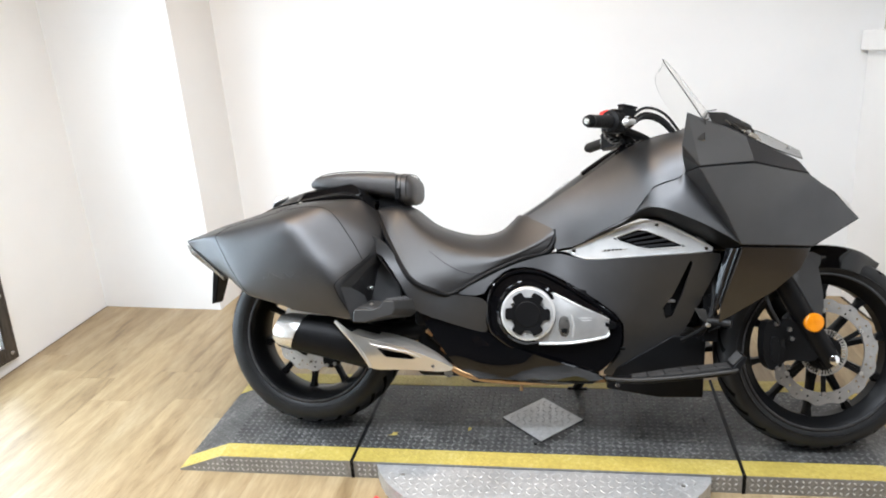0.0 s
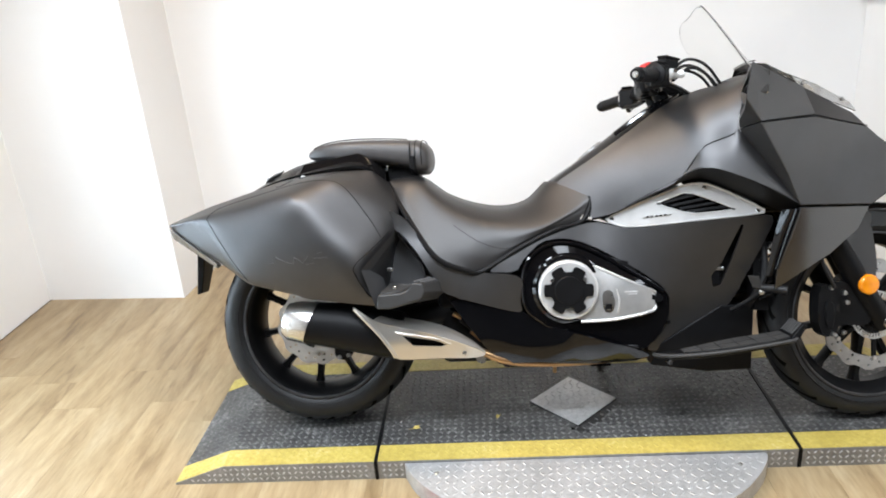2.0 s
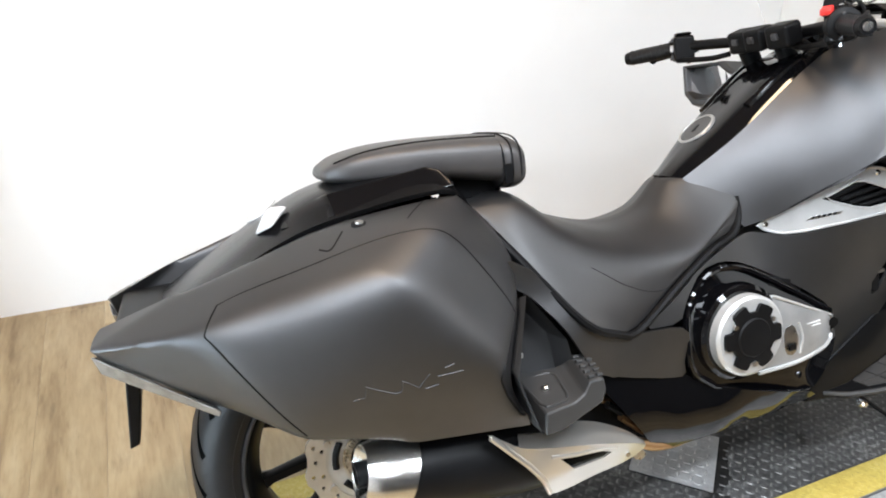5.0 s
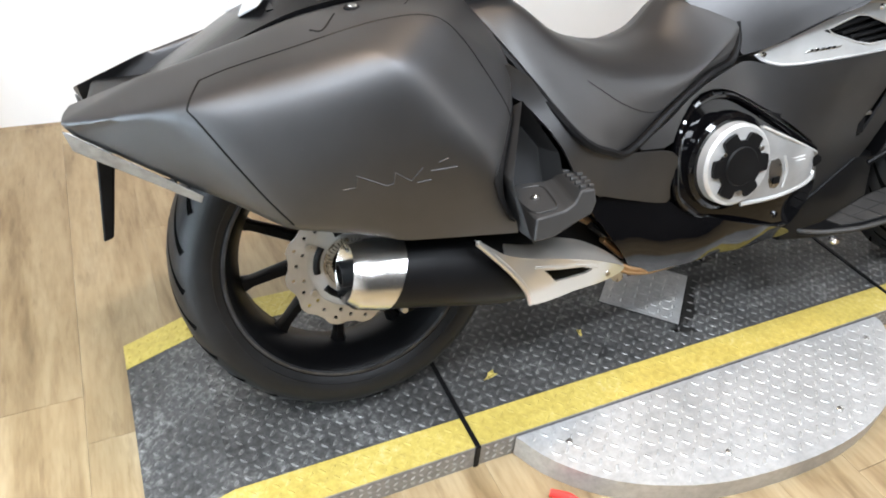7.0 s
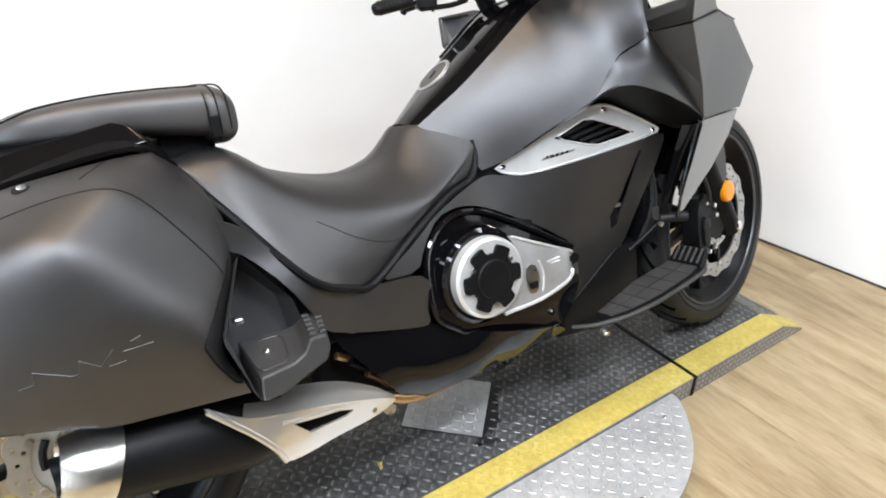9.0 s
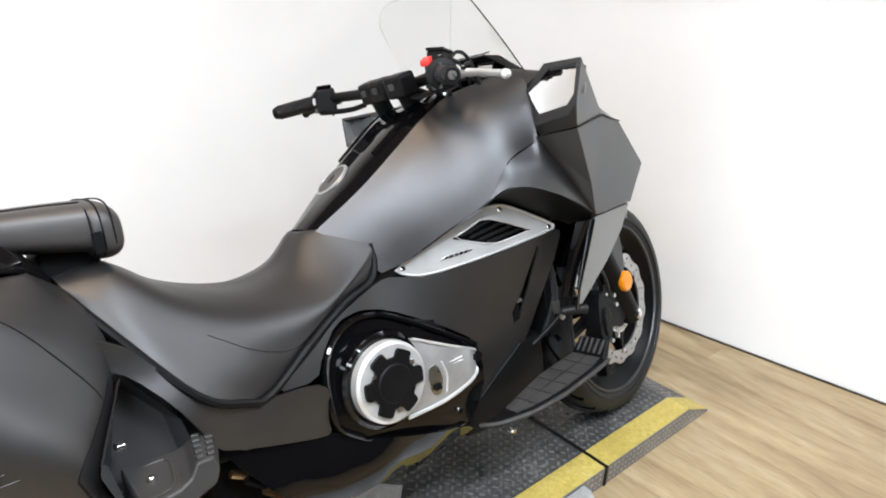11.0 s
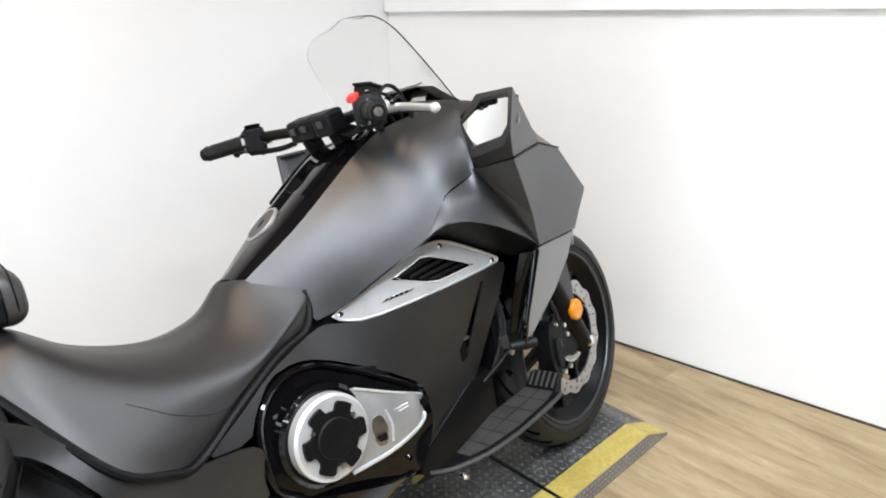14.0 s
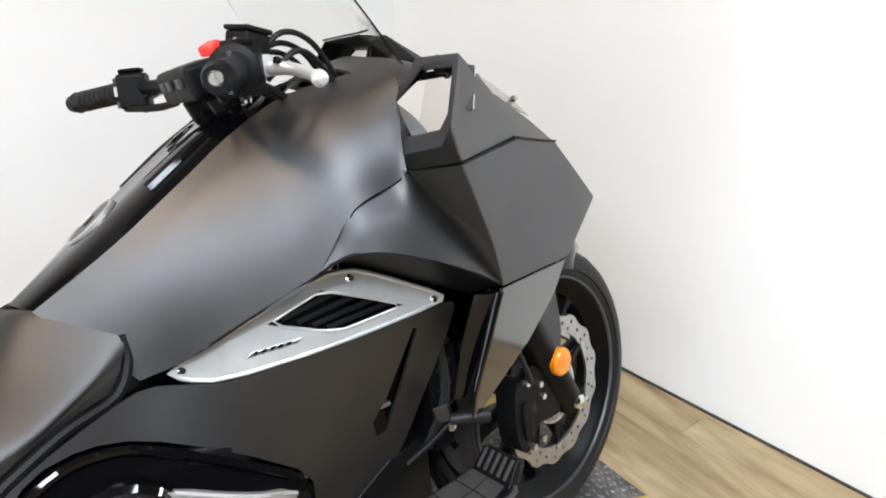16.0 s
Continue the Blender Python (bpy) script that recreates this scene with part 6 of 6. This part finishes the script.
LOWS = [(1.069, 0.225, 0.704), (1.105, 0.246, 0.7255), (1.135, 0.265, 0.732), (1.173, 0.276, 0.724), (1.243, 0.281, 0.695), (1.3205, 0.2745, 0.6555), (1.3705, 0.266, 0.6235)]
cheek = net([W(a, ((a[0] + b[0]) / 2, (a[1] + b[1]) / 2 + bow, (a[2] + b[2]) / 2), b) for a, b, bow in zip(TOPS, LOWS, (0, 0.001, 0.002, 0.003, 0.003, 0.001, 0))], 5, 5)
part("cowl_cheek", thicken(face_out(cheek, (-0.3, -1, 0.2)), 0.004), MATTE, bike, "flat cheek between the tank and the front cowl", both=True, angle=60)
RT = W((1.221, 0.261, 0.828), (1.247, 0.349, 0.835), (1.330, 0.298, 0.70), (1.3695, 0.266, 0.623))
part("cowl_return", thicken(face_out(solid(RT, [(0, 1, 2, 3)]), (-1, -0.3, 0)), 0.004), MATTE, bike, "inner return of the front cowl", both=True, smooth=False)
groove("cheek_seam", [(1.119, 0.2325, 0.733), (1.124, 0.242, 0.762), (1.134, 0.2495, 0.789), (1.168, 0.2535, 0.803), (1.204, 0.2555, 0.8155), (1.221, 0.260, 0.828)], 0.0012)
HT = W((1.399, 0.292, 0.852), (1.385, 0.256, 0.926), (1.545, 0.17, 0.862), (1.563, 0.205, 0.824))
part("cowl_brow", thicken(face_out(solid(HT + W((1.545, 0, 0.885), (1.60, 0, 0.845)), [(0, 1, 2, 3), (2, 4, 5, 3)]), (0.3, -0.3, 1)), 0.006), MATTE, bike, "upper brow of the front cowl", both=True, bevel=0.003)
part("headlamp", thicken(face_out(solid(W((1.545, 0.222, 0.826), (1.59, 0, 0.848), (1.735, 0, 0.74), (1.70, 0.16, 0.70), (1.64, 0.172, 0.768)), [(0, 1, 2, 3, 4)]), (1, 0, 1)), 0.01), GLOSS, bike, "gloss black headlamp face", both=True, bevel=0.003)
part("nose_underside", thicken(face_out(solid(W((1.707, 0.160, 0.692), (1.735, 0, 0.72), (1.60, 0, 0.62), (1.571, 0.214, 0.614)), [(0, 1, 2, 3)]), (0.3, 0, -1)), 0.004), MATTE_DARK, bike, both=True)
part("cowl_bridge", thicken(face_out(net([W((1.24, 0, 0.985), (1.24, 0.10, 0.975), (1.24, 0.20, 0.93)), W((1.32, 0, 1.0), (1.32, 0.12, 0.985), (1.30, 0.235, 0.965)), W((1.45, 0, 0.945), (1.45, 0.12, 0.925), (1.39, 0.25, 0.923)), W((1.55, 0, 0.885), (1.55, 0.08, 0.88), (1.55, 0.165, 0.858))], 4, 4, both=True), (0, 0, 1)), 0.005), MATTE, bike, "top of the front cowl")
groove("cowl_seam", [(1.247, 0.3515, 0.8375), (1.32, 0.3235, 0.845), (1.398, 0.2945, 0.8505)], 0.0016)
groove("cowl_seam", [(1.401, 0.2945, 0.851), (1.48, 0.256, 0.836), (1.56, 0.2165, 0.8225)], 0.0018)
WG = W((1.372, 0.262, 0.617), (1.568, 0.212, 0.611), (1.545, 0.200, 0.550), (1.47, 0.205, 0.485), (1.318, 0.222, 0.395), (1.322, 0.235, 0.45))
wedge = part("leg_fairing", thicken(face_out(solid(WG, [(0, 1, 2, 3), (0, 3, 4, 5)]), (0, -1, 0)), 0.008), LEG_GLOSS, bike, "gloss dark fairing wedge beside the fork", both=True, bevel=0.003)
part("wedge_edge", tube(W((1.368, 0.256, 0.612), (1.343, 0.243, 0.530), (1.320, 0.230, 0.452)), [0.009, 0.008, 0.005], 14, 4), GLOSS, wedge, "rounded gloss black rear edge of the wedge")
part("gloss_strut", thicken(face_out(net([W((1.335, 0.235, 0.612), (1.352, 0.256, 0.612), (1.372, 0.258, 0.612)), W((1.318, 0.212, 0.53), (1.335, 0.226, 0.53), (1.352, 0.228, 0.53)), W((1.305, 0.190, 0.43), (1.314, 0.197, 0.43), (1.322, 0.198, 0.43))], 5, 4), (0, -1, 0)), 0.01), GLOSS, bike, "gloss black strut panel", both=True)
part("inner_cowl", block(1.30, 1.60, -0.13, 0.13, 0.60, 0.80), MATTE_DARK, bike, "dark inner structure behind the front cowl", bevel=0.03)

# -- windscreen and instruments
SCREEN = [(1.352, 0.215, 0.990), (1.310, 0.204, 1.052), (1.266, 0.190, 1.114), (1.223, 0.170, 1.172), (1.196, 0.122, 1.206), (1.190, 0.062, 1.213)]
LEAN = 0.038      # the upper works stand a little over to the left
rows = []
for x, w, z in SCREEN:
    rows.append([(x - 0.045 * (w * j / 4) ** 2 / 0.0343, LEAN - w * j / 4, z - 0.015 * (j / 4) ** 2) for j in range(-4, 5)])
screen = part("windscreen", thicken(face_out(net(rows, 5, 3), (1, 0, 0.5)), 0.002), CLEAR, bike, "clear curved windscreen")
edge_r = [(x - 0.045 * w * w / 0.0343, LEAN - w, z - 0.015) for x, w, z in SCREEN]
part("screen_edge", tube(edge_r, 0.0009, 6), MATTE_DARK, screen, "dark windscreen edge")
part("screen_edge", tube([(x - 0.045 * w * w / 0.0343, LEAN + w, z - 0.015) for x, w, z in SCREEN[2:]], 0.0005, 6), PALE_LENS, screen, "pale windscreen edge")
part("screen_edge", tube([edge_r[-1], (1.192, LEAN, 1.2135), (edge_r[-1][0], 2 * LEAN - edge_r[-1][1], edge_r[-1][2])], 0.0006, 6), MARK, screen, "thin grey windscreen edge")
def upper(*pts):
    """Points (x, offset to the right of the upper works' middle, z) as local ones."""
    return [(x, LEAN - w, z) for x, w, z in pts]


VISOR = [(1.300, 0.160, 0.962), (1.322, 0.142, 0.986), (1.318, 0.060, 1.034), (1.318, -0.060, 1.034), (1.322, -0.142, 0.986), (1.300, -0.160, 0.962)]
visor = [upper(*VISOR), upper(*[(x + 0.055, w * 0.94, z - 0.004) for x, w, z in VISOR]), upper(*[(x + 0.13, w * 0.80, z - 0.045) for x, w, z in VISOR])]
hood_bm = solid(visor[0] + visor[1] + visor[2], [(6 * r + k, 6 * r + k + 1, 6 * r + k + 7, 6 * r + k + 6) for r in (0, 1) for k in range(5)])
dash = part("dash_hood", thicken(face_out(hood_bm, (0, 0, 1)), 0.004), MATTE_DARK, bike, "black faceted instrument visor", bevel=0.0015, smooth=False)
part("dash_back", solid(upper(*[(x + 0.040, w * 0.95, z - 0.008) for x, w, z in VISOR] + [(1.335, -0.13, 0.90), (1.335, 0.13, 0.90)]), [tuple(range(8))]), MATTE_DARK, dash, "black panel behind the instruments", smooth=False)
part("instrument_face", thicken(face_out(solid(upper((1.300, 0.024, 0.962), (1.308, 0.020, 0.990), (1.336, 0.014, 1.011), (1.315, 0.086, 1.006), (1.304, 0.092, 0.986), (1.296, 0.087, 0.962)), [tuple(range(6))]), (-1, 0, 0.3)), 0.006), PALE_LENS, dash, "pale grey angular instrument face", bevel=0.001, smooth=False)
part("face_frame", tube(upper((1.297, 0.090, 0.960), (1.304, 0.096, 0.987), (1.315, 0.091, 1.009), (1.336, 0.012, 1.014), (1.306, 0.016, 0.991)), 0.003, 6, 1, False), MATTE_DARK, dash)
part("instrument_face", thicken(face_out(solid(upper((1.296, 0.118, 0.960), (1.313, 0.122, 0.992), (1.324, 0.136, 0.980), (1.318, 0.142, 0.962)), [(0, 1, 2, 3)]), (-1, -0.3, 0.3)), 0.005), PALE_LENS, dash, "pale grey side panel of the instruments", bevel=0.001, smooth=False)
part("dash_base", block(1.245, 1.40, LEAN - 0.125, LEAN + 0.125, 0.905, 0.952), MATTE_DARK, dash, bevel=0.01)
part("visor_lip", tube(upper((1.316, -0.060, 1.036), (1.316, 0.060, 1.036), (1.345, 0.050, 1.041)), 0.0018, 6, 1, False), MARK, dash, "thin grey lip of the visor")

defl = part("wind_deflector", thicken(face_out(solid(W((1.335, 0.205, 0.985), (1.45, 0.165, 0.945), (1.56, 0.12, 0.895), (1.56, 0.155, 0.868), (1.47, 0.205, 0.895), (1.385, 0.245, 0.930)), [(0, 1, 4, 5), (1, 2, 3, 4)]), (0.3, -0.6, 1)), 0.003), SMOKED, bike, "lightly smoked side deflector above the cowl", both=True)
for p in ((1.40, 0.215, 0.944), (1.52, 0.165, 0.900)):
    part("deflector_bolt", lathe([(-0.004, 0.004), (0, 0.006), (0.004, 0.006)], 10, Matrix.Translation((p[0], -p[1], p[2]))), STEEL, defl)

# -- handlebar and controls
MID = 0.0375
bar = part("handlebar", tube([(0.955, 0.394, 0.975), (1.025, 0.275, 0.988), (1.058, 0.150, 0.985), (1.072, MID, 0.980), (1.058, -0.075, 0.985), (1.025, -0.200, 0.988), (0.955, -0.316, 0.977)], 0.0125, 12), MATTE_DARK, bike, "black tubular handlebar")


def bar_at(f):
    return Vector((1.025, -0.200, 0.988)).lerp(Vector((0.952, -0.319, 0.977)), f)


for s in (-1, 1):
    def q(p):
        return (p[0], p[1] if s < 0 else 2 * MID - p[1], p[2])
    a, b = bar_at(0.16), bar_at(0.96)
    part("grip", tube([q(a), q(a.lerp(b, 0.06)), q(a.lerp(b, 0.12)), q(a.lerp(b, 0.9)), q(b)], [0.022, 0.022, 0.0180, 0.0180, 0.0195], 18, 3), RUBBER, bar, "black rubber handlebar grip")
    for k in range(7):
        c = a.lerp(b, 0.18 + 0.11 * k)
        d = (b - a).normalized() * 0.0035
        part("grip_rib", tube([q(c - d), q(c + d)], 0.0190, 16, 1, False), RUBBER, bar)
    part("bar_end", tube([q(bar_at(0.965)), q(bar_at(1.08))], [0.0185, 0.0145], 16, 2), MATTE_DARK, bar)
    part("bar_weight", tube([q(bar_at(1.078)), q(bar_at(1.10))], [0.009, 0.007], 14, 1), STEEL, bar, "bright bar-end weight")
    sw = bar_at(-0.02)
    M = Matrix.Translation(q(sw)) @ pose(0, 0, 0, 0, 0, 28 * -s)
    part("switch_housing", block(-0.026, 0.024, -0.026, 0.024, -0.034, 0.028, M), MATTE_DARK, bar, "black switch housing", bevel=0.008, seg=3)
    part("switch_cap", block(-0.020, 0.018, -0.020, 0.016, 0.028, 0.036, M), MATTE_DARK, bar, bevel=0.004, seg=2)
    part("switch_button", block(-0.034, -0.025, -0.010, 0.006, -0.010, 0.008, M), PALE_LENS, bar, "pale switch button", bevel=0.002)
    part("switch_rocker", block(-0.032, -0.025, -0.014, 0.010, -0.030, -0.018, M), MARK, bar, bevel=0.002)
    part("switch_rocker", block(-0.031, -0.025, -0.018, 0.004, 0.014, 0.022, M), MARK, bar, bevel=0.002)
    part("housing_bolt", tube([M @ Vector((0.010, 0.0, -0.030)), M @ Vector((0.010, 0.0, -0.042))], 0.005, 8, 1), CHROME, bar)
    part("lever", tube([q((1.052, -0.180, 0.985)), q((1.078, -0.222, 0.984)), q((1.070, -0.295, 0.974)), q((1.054, -0.350, 0.967))], [0.0105, 0.0088, 0.0074, 0.0068], 12), SILVER if s < 0 else MATTE_DARK, bar, "bright metal lever" if s < 0 else "")
    part("lever_ball", lathe([(-0.0105, 0.001), (-0.0075, 0.0075), (0, 0.0105), (0.0075, 0.0075), (0.0105, 0.001)], 16, Matrix.Translation(q((1.052, -0.360, 0.965)))), SILVER if s < 0 else MATTE_DARK, bar)
    part("lever_perch", tube([q((1.030, -0.165, 0.987)), q((1.058, -0.190, 0.986))], [0.017, 0.013], 14, 1), MATTE_DARK, bar, bevel=0.003)
    part("lever_pivot", tube([q((1.058, -0.190, 0.972)), q((1.058, -0.190, 1.000))], 0.008, 12, 1), STEEL, bar)
    part("bar_clamp", tube([(1.058, MID + s * 0.055, 0.955), (1.070, MID + s * 0.055, 0.992)], 0.025, 14, 1), MATTE_DARK, bar, bevel=0.004)
    part("riser", tube([(1.10, MID + s * 0.055, 0.885), (1.066, MID + s * 0.055, 0.962)], 0.022, 12, 1), MATTE_DARK, bike)
    part("bracket_bar", tube([q((1.005, -0.195, 0.957)), q((1.035, -0.110, 0.953)), q((1.050, -0.060, 0.958))], 0.0065, 10), MATTE_DARK, bar)
part("throttle_drum", lathe([(-0.016, 0.023), (-0.012, 0.033), (0.012, 0.033), (0.016, 0.023)], 24, Matrix.Translation(bar_at(0.10)) @ pose(0, 0, 0, 0, 0, -31)), MATTE_DARK, bar, bevel=0.002)
part("kill_switch", block(-0.012, 0.012, -0.010, 0.012, 0.024, 0.038, Matrix.Translation((1.008, -0.190, 0.988)) @ pose(0, 0, 0, 0, -22, 28)), RED, bar, "red stop switch", bevel=0.004)
RM = Matrix.Translation((1.064, -0.156, 1.024)) @ pose(0, 0, 0, 8, 10, 24)
res = part("fluid_reservoir", block(-0.023, 0.022, -0.020, 0.020, -0.020, 0.012, RM), MATTE_DARK, bar, "black brake fluid reservoir", bevel=0.004)
part("reservoir_lid", block(-0.025, 0.024, -0.022, 0.022, 0.012, 0.019, RM), MATTE_DARK, res, bevel=0.003)
for u, v in ((-0.017, -0.014), (0.016, 0.014)):
    part("lid_screw", lathe([(-0.0015, 0.003), (0.0, 0.004), (0.001, 0.004)], 10, RM @ Matrix.Translation((u, v, 0.0195)) @ pose(0, 0, 0, -90, 0, 0)), STEEL, res)
part("master_cylinder", tube([(1.060, -0.120, 0.996), (1.064, -0.205, 0.990)], 0.014, 14, 1), SILVER, bar, "silver master cylinder")
for y, x, hw in ((0.080, 1.040, 0.026), (0.020, 1.030, 0.026), (-0.062, 1.018, 0.030)):
    boxm = Matrix.Translation((x, y, 0.984)) @ pose(0, 0, 0, 0, -14, 4)
    part("accessory_mount", block(-0.022, 0.028, -hw, hw, -0.026, 0.024, boxm), MATTE_DARK, bar, "black rounded clamp box on the bar", bevel=0.009, seg=3)
    part("mount_button", block(-0.027, -0.021, -0.008, 0.008, -0.004, 0.010, boxm), MARK, bar, bevel=0.002)
for w0, w1, h in ((0.16, 0.12, 1.034), (0.13, 0.09, 1.022), (0.19, 0.13, 1.006), (0.10, 0.06, 1.012)):
    part("control_cable", tube(W((1.068, w0, h - 0.034), (1.118, w0 - 0.01, h), (1.178, w1, h - 0.016), (1.232, w1 - 0.03, h - 0.078)), 0.0042, 8), RUBBER, bar, "black control cable")
for k in range(4):
    part("control_cable", tube(W((1.060, 0.16 - 0.05 * k, 0.972), (1.11, 0.11 - 0.035 * k, 0.958), (1.165, 0.07 - 0.025 * k, 0.930)), 0.0065, 8), RUBBER, bar, "black control cable")
for p, r in (((1.030, -0.200, 1.022), 0.006), ((1.056, -0.150, 0.998), 0.007), ((1.066, -0.118, 0.985), 0.006), ((1.018, 0.300, 1.012), 0.006), ((1.070, -0.220, 0.994), 0.006)):
    part("control_screw", lathe([(-0.006, r * 0.8), (0.0, r), (0.006, r * 0.8)], 10, Matrix.Translation(p)), CHROME, bar)
part("hose_union", tube([(1.078, -0.150, 0.988), (1.096, -0.138, 1.000)], 0.0065, 10, 1), CHROME, bar)
part("ignition_lock", lathe([(-0.012, 0.014), (-0.012, 0.019), (0.006, 0.020)], 18, Matrix.Translation((1.10, 0.02, 0.942)) @ pose(0, 0, 0, -70, 0, 0)), MATTE_DARK, bar)
part("steering_cover", block(1.06, 1.22, -0.085, 0.085, 0.86, 0.94), MATTE_DARK, bike, bevel=0.02)


# ---- floor planks ----
def plank_mesh(w, l):
    bm = block(-w / 2 + 0.0003, w / 2 - 0.0003, -l / 2 + 0.0005, l / 2 - 0.0005, -0.004, 0.0)
    me = bpy.data.meshes.new("plank")
    bm.to_mesh(me)
    bm.free()
    me.materials.append(PLANK)
    return me


PW, PL = 0.18, 1.22
plank_meshes = {}
rng = random.Random(5)
x = -1.78 + PW / 2
while x < 2.95:
    y = -3.3 - rng.uniform(0, PL)
    end = 1.70 - 0.07 * x
    while y < end:
        y0, y1 = max(y, -3.29), min(y + PL, end)
        if y1 - y0 > 0.03:
            size = round(y1 - y0, 3)
            if size not in plank_meshes:
                plank_meshes[size] = plank_mesh(PW, size)
            ob = new("plank", plank_meshes[size])
            ob.parent = floor
            ob.location = (x, (y0 + y1) / 2, FLOOR_Z)
        y += PL
    x += PW
